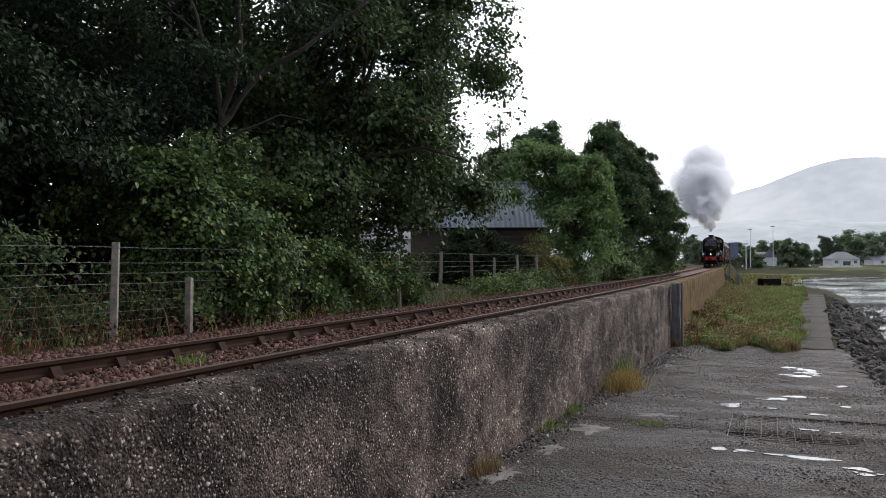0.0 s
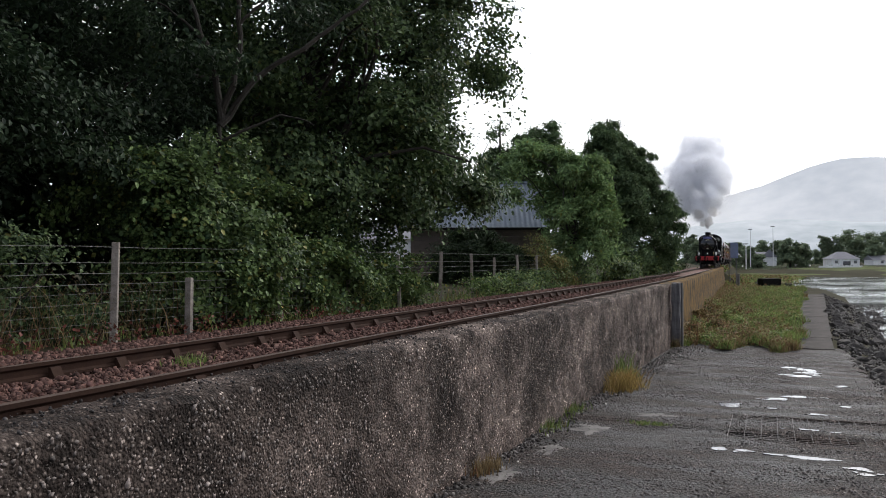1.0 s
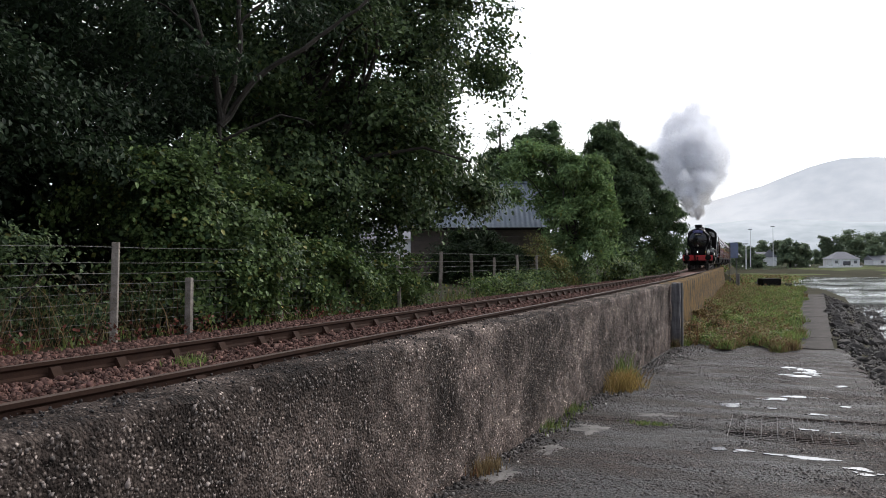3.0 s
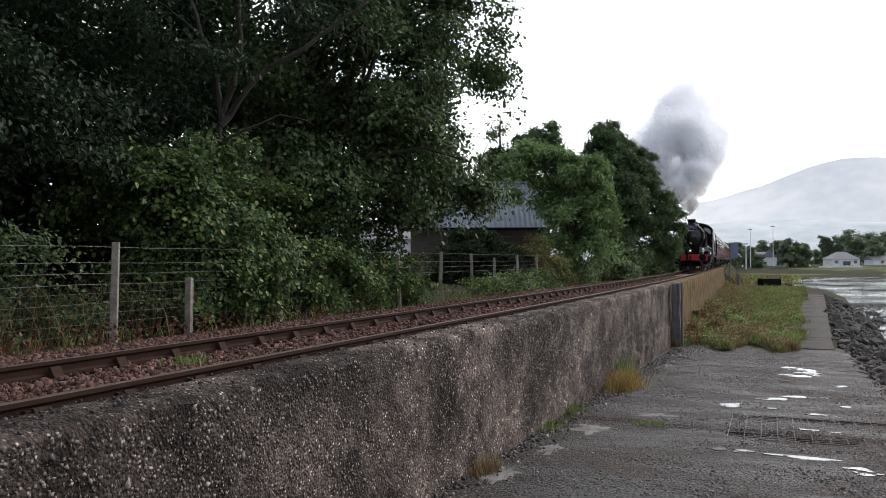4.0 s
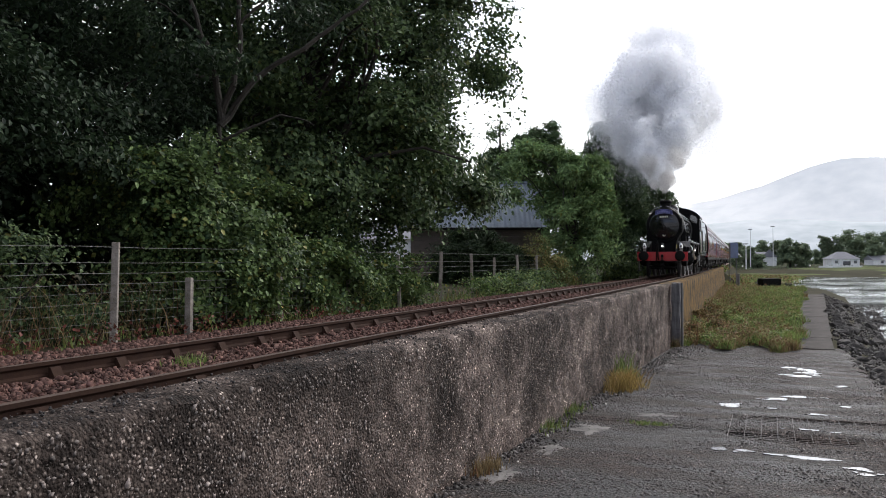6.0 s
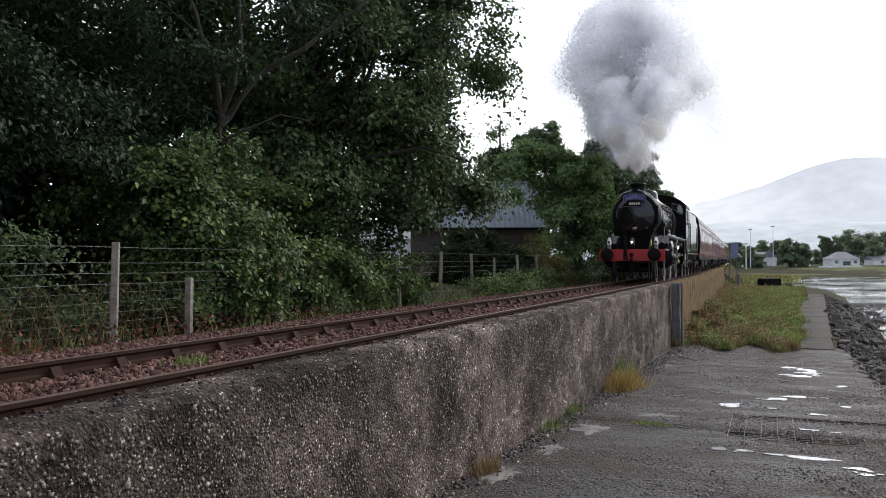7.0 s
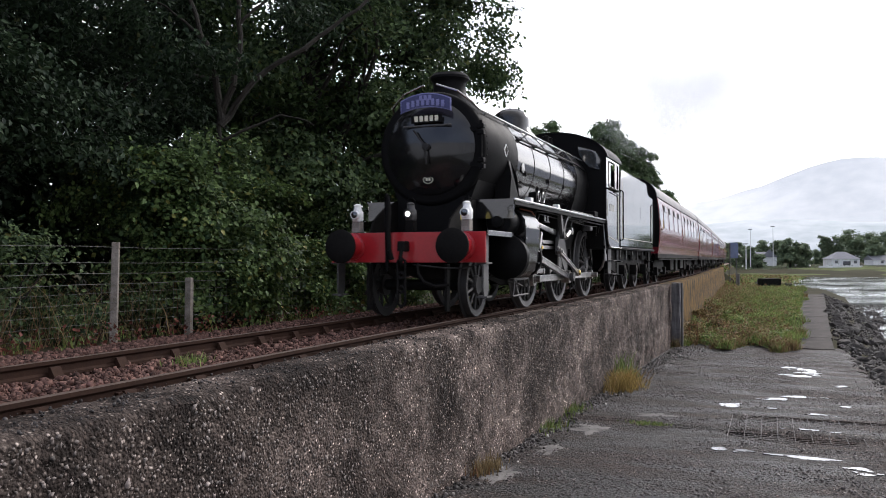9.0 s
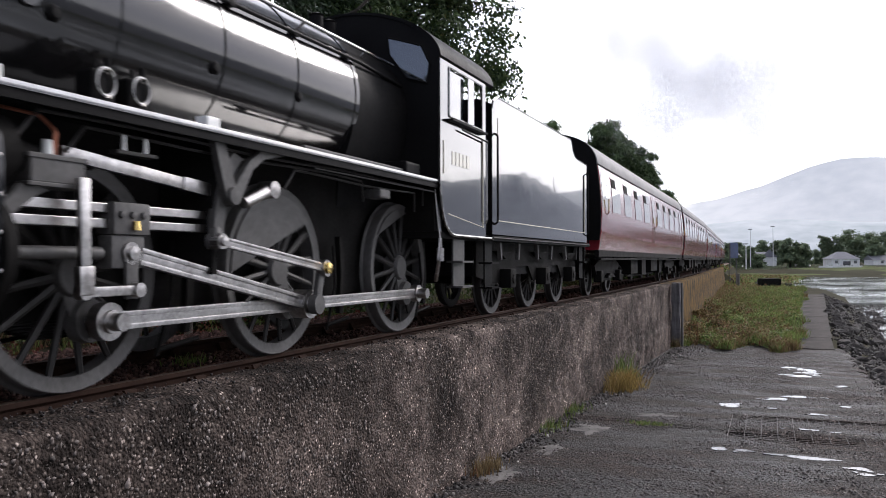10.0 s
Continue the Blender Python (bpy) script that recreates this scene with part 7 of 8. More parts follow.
def build_fence():
    f = thing("wire_fence", "weathered post and wire fence with stock netting along the railway", "fence")
    rng = random.Random(4)
    posts = [(4.2, 1.1, 0.1), (7.1, 1.12, 0.1), (10.0, 1.14, 0.105), (11.75, 0.56, 0.11)] + [(14.6 + 2.9 * i, 1.0, 0.09) for i in range(3)] + [(23.4, 1.12, 0.1), (26.3, 1.08, 0.09), (28.7, 0.95, 0.08), (31.8, 1.05, 0.09)] + [(34.7 + 2.9 * i, 1.05, 0.09) for i in range(12)]
    for y, top, w in posts:
        bm = bmesh.new()
        box(bm, -w / 2, w / 2, -w / 2, w / 2, -0.55, top, bevel=0.012)
        for v in bm.verts:
            v.co.x += 0.012 * noise.noise((v.co.z * 3, y, 0))
        part("post", bm, M["post"], f, at=pose(FENCE_X + bend(y)[0], y, 0, rng.uniform(-2, 2), rng.uniform(-2.5, 2.5), rng.uniform(0, 40)))
    for z in (1.06, 0.82, 0.66, 0.5):
        bm = bmesh.new()
        y = 2.0
        pts = []
        while y < 66:
            pts.append((FENCE_X + 0.06 + bend(y)[0], y, z + 0.012 * math.sin(y * 2.1)))
            y += 1.45
        pipe(bm, pts, 0.004, 5)
        part("wire", bm, M["wire"], f)
    bm = bmesh.new()
    for k in range(5):
        z = 0.36 - 0.15 * k
        pipe(bm, [(FENCE_X + 0.06, 2.0, z), (FENCE_X + 0.06, 10, z + 0.01), (FENCE_X + 0.06, 16, z)], 0.002, 4)
    y = 2.0
    while y < 16:
        tube(bm, (FENCE_X + 0.06, y, 0.5), (FENCE_X + 0.06 + 0.01 * math.sin(y * 5), y, -0.28), 0.0018, seg=4, caps=False)
        y += 0.16
    ob = part("netting", bm, M["wire"], f, "square stock netting")
    ob["kind"] = "stuff"


build_fence()


def blades(name, label, region, n, h0, h1, material, seed, lean=0.35, category="grass", width=0.012, parent=None):
    """Grass as many bent blades over places given by region(rng, n)."""
    rng = np.random.default_rng(seed)
    p = region(rng, n)
    n = len(p)
    a = rng.random(n) * 6.283
    h = h0 + (h1 - h0) * rng.random(n) ** 1.5
    side = np.stack((np.cos(a), np.sin(a), np.zeros(n)), 1) * width * (0.6 + rng.random(n))[:, None]
    b = rng.random(n) * 6.283
    tip = np.stack((np.cos(b) * lean * h, np.sin(b) * lean * h, h), 1)
    mid = tip * np.array((0.35, 0.35, 0.6))
    co = np.stack((p - side, p + side, p + mid + side * 0.7, p + tip, p + mid - side * 0.7), 1).reshape(-1, 3)
    k = np.arange(n)[:, None] * 5
    quads = np.concatenate((k + 0, k + 1, k + 2, k + 4), 1)
    tris = np.concatenate((k + 4, k + 2, k + 3, k + 3), 1)
    me = bpy.data.meshes.new(name)
    idx = np.concatenate((quads.ravel(), tris[:, :3].ravel())).astype(np.int32)
    starts = np.concatenate((np.arange(n) * 4, n * 4 + np.arange(n) * 3)).astype(np.int32)
    me.vertices.add(len(co))
    me.vertices.foreach_set("co", co.astype(np.float32).ravel())
    me.loops.add(len(idx))
    me.loops.foreach_set("vertex_index", idx)
    me.polygons.add(len(starts))
    me.polygons.foreach_set("loop_start", starts)
    me.update(calc_edges=True)
    me.materials.append(material)
    return tagged(new(name, me), label, category, kind="stuff")


def clump(cx, cy, cz, rx, ry):
    def f(rng, n):
        q = rng.normal(size=(n, 2)) * 0.5
        return np.stack((cx + q[:, 0] * rx, cy + q[:, 1] * ry, np.full(n, cz)), 1)
    return f


def verge(rng, n):
    y = 31.0 + 77 * rng.random(n) ** 1.6
    e = np.array([bend(v)[0] for v in y])
    x0, x1 = 1.35 + e, 5.5 + 0.031 * (y - 33.6) + 0.6 * np.array([noise.noise((b * 0.7, 0, 2)) for b in y])
    x = x0 + (x1 - x0) * rng.random(n)
    keep = y > 33.2 + 2.6 * np.array([noise.noise((a * 1.1, 0, 6)) + 0.4 * noise.noise((a * 4, 0, 9)) for a in x]) + 1.2 * rng.random(n)
    hump = np.array([0.26 * noise.noise((a * 0.8, b * 0.5, 2)) for a, b in zip(x, y)])
    return np.stack((x, y, -2.47 + hump), 1)[keep]


def verge_front(rng, n):
    """Weeds: thickest by the wall and at the bank's near end."""
    p = verge(rng, n * 3)
    w = np.exp(-(p[:, 0] - 1.3) / 1.5) + np.exp(-(p[:, 1] - 33) / 4.5) * 1.3
    patch = np.array([noise.noise((a * 0.6, b * 0.35, 12)) for a, b in p[:, :2]])
    return p[rng.random(len(p)) < np.clip(w * (0.6 + 1.8 * patch), 0, 1)][:n]


def verge_wall(rng, n):
    y = 33.5 + 75 * rng.random(n) ** 1.4
    e = np.array([bend(v)[0] for v in y])
    x = 1.38 + e + np.abs(rng.normal(size=n)) * 0.5
    patch = np.array([noise.noise((b * 0.45, 3, 21)) + 0.6 * noise.noise((b * 1.9, 7, 2)) for b in y])
    return np.stack((x, y, np.full(n, -2.47)), 1)[patch + 0.25 * rng.random(n) > 0.12]


def tussocks(rng, n):
    """Blades in tight tufts, thick at the bank's near end and along the path's edge."""
    c = verge(rng, 420)
    k = 90
    edge = verge(rng, 1200)
    far = 5.5 + 0.031 * (edge[:, 1] - 33.6)
    edge = edge[edge[:, 0] > far - 0.5][:120]
    edge[:, 0] += 0.25 * rng.random(len(edge))
    front = verge(rng, 1500)
    front = front[front[:, 1] < 37.5][:150]
    c = np.concatenate((c, edge, front))
    p = np.repeat(c, k, 0)
    q = rng.normal(size=(len(p), 2)) * np.repeat(0.05 + 0.12 * rng.random(len(c)), k)[:, None]
    p[:, :2] += q
    return p


def brown_tussocks(rng, n):
    p = tussocks(rng, n)
    keep = np.array([noise.noise((a * 0.8, b * 0.5, 31)) + 0.5 * math.exp(-(a - 1.3) / 0.9) + 0.35 * math.exp(-(b - 33) / 1.5) > 0.25 for a, b in p[:, :2]])
    return p[keep]


def grass_bank():
    bm = bmesh.new()
    ys = np.linspace(32.6, 110, 90)
    rows = []
    for y in ys:
        e = bend(y)[0]
        x1 = 5.56 + 0.031 * (y - 33.6)
        row = []
        for k in range(15):
            x = 1.2 + e + (x1 - 1.2 - e) * k / 14
            edge = min(1.0, max(0.0, (y - 33.4 - 1.6 * noise.noise((x * 1.1, 0, 6))) / 1.4))
            row.append(bm.verts.new((x, y, -2.62 + edge * (0.12 + 0.26 * noise.noise((x * 0.8, y * 0.5, 2))))))
        rows.append(row)
    for a, b in zip(rows, rows[1:]):
        for i in range(14):
            bm.faces.new((a[i], a[i + 1], b[i + 1], b[i]))
    single("ground_verge", bm, M["grassland"], "uneven grassy bank with russet weeds between wall and path", "grass", kind="structure", smooth=True)


grass_bank()
blades("grass", "short green salt grass with brown patches", verge, 60000, 0.05, 0.2, M["blade"], 41, width=0.014)
blades("grass_tussocks", "tufted uneven grass on the shore bank", tussocks, 1, 0.1, 0.4, M["blade"], 141, width=0.012, lean=0.55)
blades("grass_tussocks", "browned withered tufts on the shore bank", brown_tussocks, 1, 0.12, 0.46, M["dry_blade"], 142, width=0.012, lean=0.6)
blades("weeds", "tangle of brown and russet weeds by the wall", verge_front, 16000, 0.1, 0.45, M["dry_blade"], 42, width=0.016, lean=0.5, category="weeds")
blades("tall_grass", "tall orange-brown weeds against the old wall", verge_wall, 2200, 0.15, 1.0, M["dry_blade"], 43, width=0.012, lean=0.35)
blades("dry_grass_tuft", "straw-coloured grass tuft at the wall's foot", clump(1.66, 19.4, -2.16, 0.36, 0.9), 1500, 0.12, 0.55, M["straw"], 44, width=0.008, lean=0.65)
blades("dry_grass_tuft", "straw-coloured grass tuft at the wall's foot", clump(1.5, 20.6, -2.2, 0.25, 0.8), 240, 0.3, 0.9, M["blade"], 45, width=0.008, lean=0.3)
blades("grass_tuft", "small green tuft growing from the wall's foot", clump(1.5, 13.6, -1.97, 0.2, 0.5), 170, 0.05, 0.2, M["blade"], 46, width=0.006)
blades("grass_tuft", "small green tuft growing from the wall's foot", clump(1.5, 15.3, -2.0, 0.2, 0.5), 170, 0.06, 0.24, M["blade"], 47, width=0.006)
blades("grass_tuft", "small green tuft growing from the wall's foot", clump(1.5, 10.2, -1.86, 0.2, 0.4), 300, 0.06, 0.22, M["dry_blade"], 48, width=0.006)
blades("grass_tuft", "mossy grass along the paving joint", clump(2.9, 14.7, -1.98, 0.35, 0.16), 260, 0.02, 0.06, M["blade"], 49, width=0.006)
blades("grass_tuft", "small green sprout between the rails", clump(-0.25, 6.55, -0.17, 0.18, 0.18), 120, 0.04, 0.16, M["blade"], 50, width=0.006)


def weed_leaves(name, label, region, n, h, size, material, seed):
    """Low broad-leaved weeds as many small leaves."""
    rng = np.random.default_rng(seed)
    p = region(rng, n)
    n = len(p)
    p = p + np.stack((rng.normal(size=n) * 0.05, rng.normal(size=n) * 0.05, h * rng.random(n) ** 1.6), 1)
    tuft = np.array([max(0.0, noise.noise((a * 1.1, b * 0.8, 4))) for a, b in p[:, :2]])
    p[:, 2] += tuft * h * 2.0 * rng.random(n)
    me = scatter(name, p, rot_frames(rng, n, 0.8), size * (0.5 + rng.random(n)), LEAF, LEAF_F, material)
    tagged(new(name, me), label, "weeds", kind="stuff")


for k, (cx, cy, w, h, dry) in enumerate(((1.75, 34.2, 0.5, 0.42, 1), (2.5, 34.6, 0.6, 0.34, 0), (1.8, 36.0, 0.55, 0.6, 1), (2.9, 36.6, 0.7, 0.36, 1), (3.6, 34.8, 0.6, 0.28, 1), (1.7, 38.4, 0.6, 0.72, 0), (2.6, 39.5, 0.8, 0.5, 1), (1.6, 42.0, 0.7, 0.8, 1), (2.6, 44.0, 0.9, 0.6, 0), (1.4, 47.0, 0.8, 0.9, 1), (2.4, 50.0, 1.0, 0.7, 1), (1.2, 54.0, 0.9, 0.9, 0), (5.0, 36.0, 0.5, 0.34, 0), (5.2, 39.0, 0.5, 0.36, 1), (4.5, 34.2, 0.5, 0.26, 0), (5.6, 45.0, 0.6, 0.5, 0))):
    bush("weed_clump", "browning leafy dock and bramble clump on the bank" if dry else "green leafy weed clump on the bank",
         [(cx, cy, -2.4 + h * 0.4, w, w * 1.5, h), (cx + 0.3 * w, cy + w, -2.4 + h * 0.2, w * 0.7, w, h * 0.7)], 90, 16, 0.1, 0.09, M["dock"] if dry else M["weed"], 300 + k, category="weeds")
weed_leaves("weeds", "low green leafy weeds on the grassy bank", verge, 30000, 0.34, 0.075, M["weed"], 53)
weed_leaves("weeds", "brown and russet dying weeds beside the wall", verge_front, 20000, 0.4, 0.07, M["dry_blade"], 54)


def trackside(rng, n):
    y = 5.0 + 75 * rng.random(n) ** 1.5
    x = -3.6 - 1.0 * rng.random(n) + np.array([bend(v)[0] for v in y])
    return np.stack((x, y, np.full(n, -0.36)), 1)


def trackside_tufts(rng, n):
    """Patchy growth: bare ballast between scattered tufts."""
    p = trackside(rng, n)
    f = np.array([noise.noise((a * 1.3, b * 0.55, 15)) + 0.5 * noise.noise((a * 4, b * 2.2, 8)) for a, b in p[:, :2]])
    near = np.clip((p[:, 1] - 9) / 10, 0, 1)
    return p[f + 0.3 * rng.random(n) * near > 0.22]


blades("weeds", "thin green and straw weeds along the ballast's edge", trackside_tufts, 5200, 0.05, 0.3, M["weed"], 51, width=0.006, lean=0.5, category="weeds")
blades("weeds", "pale dry stalks along the railway fence", trackside_tufts, 420, 0.2, 0.7, M["dry_blade"], 52, width=0.006, lean=0.3, category="weeds")


def behind_fence(rng, n):
    y = 6.0 + 6.5 * rng.random(n)
    x = -4.6 - 0.8 * rng.random(n)
    return np.stack((x, y, np.full(n, -0.4)), 1)


blades("dead_stalks", "thin brown dead stalks tangled behind the wire", behind_fence, 420, 0.4, 1.35, M["dry_blade"], 55, width=0.004, lean=0.7, category="weeds")


def red_weeds():
    rng = np.random.default_rng(61)
    n = 2600
    y = 6.0 + 11 * rng.random(n) ** 1.2
    x = -3.3 - 1.1 * rng.random(n)
    w = np.array([noise.noise((a * 1.6, b * 0.9, 44)) for a, b in zip(x, y)]) + 0.5 * rng.random(n) > 0.3
    x, y = x[w], y[w]
    n = len(x)
    z = -0.34 + 0.3 * rng.random(n) ** 2.5
    p = np.stack((x, y, z), 1)
    me = scatter("red_weeds", p, rot_frames(rng, n, 0.8), 0.03 + 0.05 * rng.random(n), LEAF, LEAF_F, M["red_weed"])
    tagged(new("red_weeds", me), "reddened low weeds at the ballast's edge", "weeds", kind="stuff")


red_weeds()


# ---- things on the quay ----
def puddle(cx, cy, rx, ry, seed):
    bm = bmesh.new()
    n = 40
    c = None
    ring = []
    for k in range(n):
        a = 2 * math.pi * k / n
        r = 1 + 0.45 * noise.noise((math.cos(a) * 1.6, math.sin(a) * 1.6, seed)) + 0.35 * noise.noise((math.cos(a) * 5, math.sin(a) * 5, seed + 9))
        ring.append(bm.verts.new((rx * r * math.cos(a), ry * r * math.sin(a), 0)))
    low = [bm.verts.new((v.co.x, v.co.y, -0.03)) for v in ring]
    bm.faces.new(ring)
    for k in range(n):
        bm.faces.new((low[k], low[(k + 1) % n], ring[(k + 1) % n], ring[k]))
    ob = single("puddle", bm, M["water_film"], "shallow rain puddle mirroring the white sky", "puddle", group="puddles on the quay")
    ob.matrix_basis = pose(cx, cy, pave_z(cx, cy) + 0.009)


for k, (cx, cy, rx, ry) in enumerate(((4.10, 17.5, 0.24, 0.22), (4.98, 18.8, 0.26, 0.14), (5.35, 19.4, 0.3, 0.12), (5.46, 12.75, 0.34, 0.12), (4.5, 13.0, 0.12, 0.1), (4.18, 13.0, 0.13, 0.14), (6.0, 12.3, 0.16, 0.1), (6.05, 12.0, 0.12, 0.08), (5.5, 15.0, 0.22, 0.08), (5.5, 23.9, 0.34, 0.26), (5.75, 25.6, 0.26, 0.3), (5.3, 26.3, 0.22, 0.25), (6.4, 22.0, 0.16, 0.12), (5.75, 24.8, 0.3, 0.16), (4.9, 17.4, 0.1, 0.07), (6.25, 18.2, 0.12, 0.07), (5.7, 17.0, 0.22, 0.07))):
    puddle(cx, cy, rx * 0.85, ry * 0.85, 3.0 + 7 * k)
    for j in range(3):
        puddle(cx + rx * 1.3 * noise.noise((k, j, 0.5)) * 2, cy + ry * 1.6 * noise.noise((k, j, 5.5)) * 2, rx * (0.2 + 0.12 * j), ry * (0.2 + 0.1 * j), 50.0 + 7 * k + j)


def build_grating():
    g = thing("steel_grating", "rusty steel grid set in the quay paving", "grating")
    z = ground_z(5, 15) + 0.045
    for k in range(13):
        bm = bmesh.new()
        x = 4.25 + 0.25 * k
        tube(bm, (x, 13.9, z + 0.022), (x - 0.02, 16.2, z - 0.02), 0.007, seg=6)
        part("bar", bm, M["chip"], g)
    for k in range(16):
        bm = bmesh.new()
        y = 13.95 + 0.15 * k
        tube(bm, (4.2, y, z - 0.035), (7.25, y, z - 0.03), 0.02, seg=6)
        part("cross_bar", bm, M["paving"], g)


build_grating()


def build_pillar():
    bm = bmesh.new()
    box(bm, 1.24, 1.56, 32.6, 33.0, -2.7, -0.02, bevel=0.02)
    bmesh.ops.subdivide_edges(bm, edges=[e for e in bm.edges if e.calc_length() > 0.25], cuts=14, use_grid_fill=True)
    for v in bm.verts:
        v.co += Vector((noise.noise((v.co.x * 14, v.co.y * 14, v.co.z * 1.6)), noise.noise((v.co.y * 14, v.co.x * 9, v.co.z * 1.6 + 4)), noise.noise((v.co.x * 9, v.co.y * 9, 1)))) * 0.035
    tagged(single("timber_post", bm, M["timber"], "stout grey weathered timber post against the wall", "post"), kind="")
    bm = bmesh.new()
    tube(bm, (1.63, 32.7, -2.6), (1.62, 32.7, -0.02), 0.045, seg=10)
    single("steel_pole", bm, M["wire"], "thin pale steel pole beside the timber post", "pole", smooth=True)


build_pillar()


def build_rubble():
    rng = np.random.default_rng(71)
    for n, most, shape, faces, m, label in ((2600, 0.045, CHIP, CHIP_F, M["chip"], "dark broken stones fallen along the wall's foot"), (260, 0.035, CHIP, CHIP_F, M["pale_chip"], "pale mortar crumbs along the wall's foot")):
        y = 8 + 25 * rng.random(n) ** 0.85
        x = 1.36 + np.abs(rng.normal(size=n)) * (0.14 + 0.011 * (y - 8))
        z = np.array([pave_z(a, b) for a, b in zip(x, y)]) + 0.006
        size = 0.01 + most * rng.random(n) ** 3
        me = scatter("rubble", np.stack((x, y, z), 1), rot_frames(rng, n), np.stack((size, size, size * 0.7), 1), shape, faces, m)
        tagged(new("rubble", me), label, "rubble", kind="stuff")
    # pale patches of old mortar screed
    for cx, cy, rx, ry in ((2.05, 14.0, 0.42, 0.7), (1.75, 10.2, 0.3, 0.7), (2.0, 25.5, 0.3, 0.9), (1.9, 12.0, 0.25, 0.5), (2.9, 15.6, 0.5, 0.35)):
        bm = bmesh.new()
        ring = []
        for k in range(72):
            a = 2 * math.pi * k / 72
            r = 0.85 + 0.6 * noise.noise((math.cos(a) * 2, math.sin(a) * 2, cx)) + 0.35 * noise.noise((math.cos(a) * 7, math.sin(a) * 7, cy))
            px, py = cx + rx * r * math.cos(a), cy + ry * r * math.sin(a)
            ring.append(bm.verts.new((px, py, pave_z(px, py) - 0.004)))
        mid = bm.verts.new((cx, cy, pave_z(cx, cy) + 0.014))
        for k in range(72):
            bm.faces.new((mid, ring[k], ring[(k + 1) % 72]))
        ob = single("screed_patch", bm, M["screed"], "pale worn mortar patch on the paving", "paving", kind="structure")


build_rubble()


def rock_mesh(seed):
    bm = bmesh.new()
    bmesh.ops.create_icosphere(bm, subdivisions=3, radius=1.0)
    rg = random.Random(seed)
    cuts = [(Vector((rg.gauss(0, 1), rg.gauss(0, 1), rg.gauss(0, 1))).normalized(), rg.uniform(0.45, 0.8)) for _ in range(9)]
    for v in bm.verts:
        p = v.co.copy()
        v.co *= 1 + 0.3 * noise.noise(p * 0.9 + Vector((seed, 0, 0)))
        for nrm, d in cuts:
            k = v.co.dot(nrm)
            if k > d:
                v.co -= nrm * (k - d)
        v.co += Vector((noise.noise(p * 4 + Vector((seed, 1, 0))), noise.noise(p * 4 + Vector((seed, 5, 0))), 0.5 * noise.noise(p * 9 + Vector((seed, 0, 4))))) * 0.08
        v.co.z *= 0.75
    return mesh_of("shore_rock", bm, M["rock"])


def build_rocks():
    rng = random.Random(17)
    meshes = [rock_mesh(3.1 * k) for k in range(8)]
    for k in range(290):
        y = 17 + 62 * rng.random() ** 1.25
        edge = 7.25 + 0.03 * max(0, y - 30) + (0.3 if y < 34 else -0.3)
        off = 4.2 * rng.random() ** 1.15
        x = edge + off
        size = 0.12 + 0.42 * rng.random() ** 2.8
        z = land(x, y) + size * 0.12
        if z < WATER - 0.15:
            z = WATER - 0.05
        ob = new("shore_rock", meshes[rng.randrange(8)])
        ob.matrix_basis = pose(x, y, z, rng.uniform(-20, 20), rng.uniform(-20, 20), rng.uniform(0, 360)) @ Matrix.Diagonal((size, size * rng.uniform(0.7, 1.3), size, 1))
        tagged(ob, "dark wet boulder of the shore riprap", "rock", group="boulders along the shore")
    nrg = np.random.default_rng(72)
    n = 7000
    y = 16 + 75 * nrg.random(n) ** 1.4
    off = 6.5 * nrg.random(n)
    x = np.where(y > 33.5, 6.95, 7.3) + 0.03 * np.maximum(0, y - 30) + off
    z = np.array([land(a, b) for a, b in zip(x, y)]) + 0.01
    z = np.maximum(z, WATER - 0.02)
    s = 0.04 + 0.13 * nrg.random(n) ** 2
    me = scatter("shore_stones", np.stack((x, y, z), 1), rot_frames(nrg, n), s, STONE, STONE_F, M["rock"])
    tagged(new("shore_stones", me), "dark weedy stones of the foreshore", "stones", kind="stuff")


build_rocks()


# ---- buildings ----
def house(name, label, px, depth, w, dp, z0, eave, ridge, wall_m, roof_m, hip=0.0, turn=0.0, windows=()):
    """A gabled or hipped house: its front looks towards the bay."""
    h = thing(name, label, "house")
    h.matrix_basis = Matrix.Translation(spot(px, depth) + Vector((0, 0, z0))) @ Matrix.Rotation(YAW + radians(turn), 4, "Z")
    bm = bmesh.new()
    box(bm, -w / 2, w / 2, 0, dp, -0.3, eave)
    if hip == 0:
        extrude_profile(bm, [(0.0, eave), (dp, eave), (dp / 2, ridge)], "x", -w / 2, w / 2)
    part("wall", bm, wall_m, h)
    bm = bmesh.new()
    o = 0.35
    a = [bm.verts.new(v) for v in ((-w / 2 - o, -o, eave - 0.1), (w / 2 + o, -o, eave - 0.1), (w / 2 + o, dp + o, eave - 0.1), (-w / 2 - o, dp + o, eave - 0.1))]
    b = [bm.verts.new((-w / 2 - o + hip, dp / 2, ridge + 0.1)), bm.verts.new((w / 2 + o - hip, dp / 2, ridge + 0.1))]
    for f in ((a[0], a[1], b[1], b[0]), (a[2], a[3], b[0], b[1]), (a[1], a[2], b[1]), (a[3], a[0], b[0]), (a[3], a[2], a[1], a[0])):
        bm.faces.new(f)
    part("roof", bm, roof_m, h)
    for x, z, ww, hh in windows:
        bm = bmesh.new()
        box(bm, x - ww / 2, x + ww / 2, -0.04, 0.06, z, z + hh)
        wn = part("window", bm, M["white"], h)
        bm = bmesh.new()
        box(bm, x - ww / 2 + 0.07, x + ww / 2 - 0.07, -0.06, 0.0, z + 0.07, z + hh - 0.07)
        part("pane", bm, M["glass"], wn)
    return h


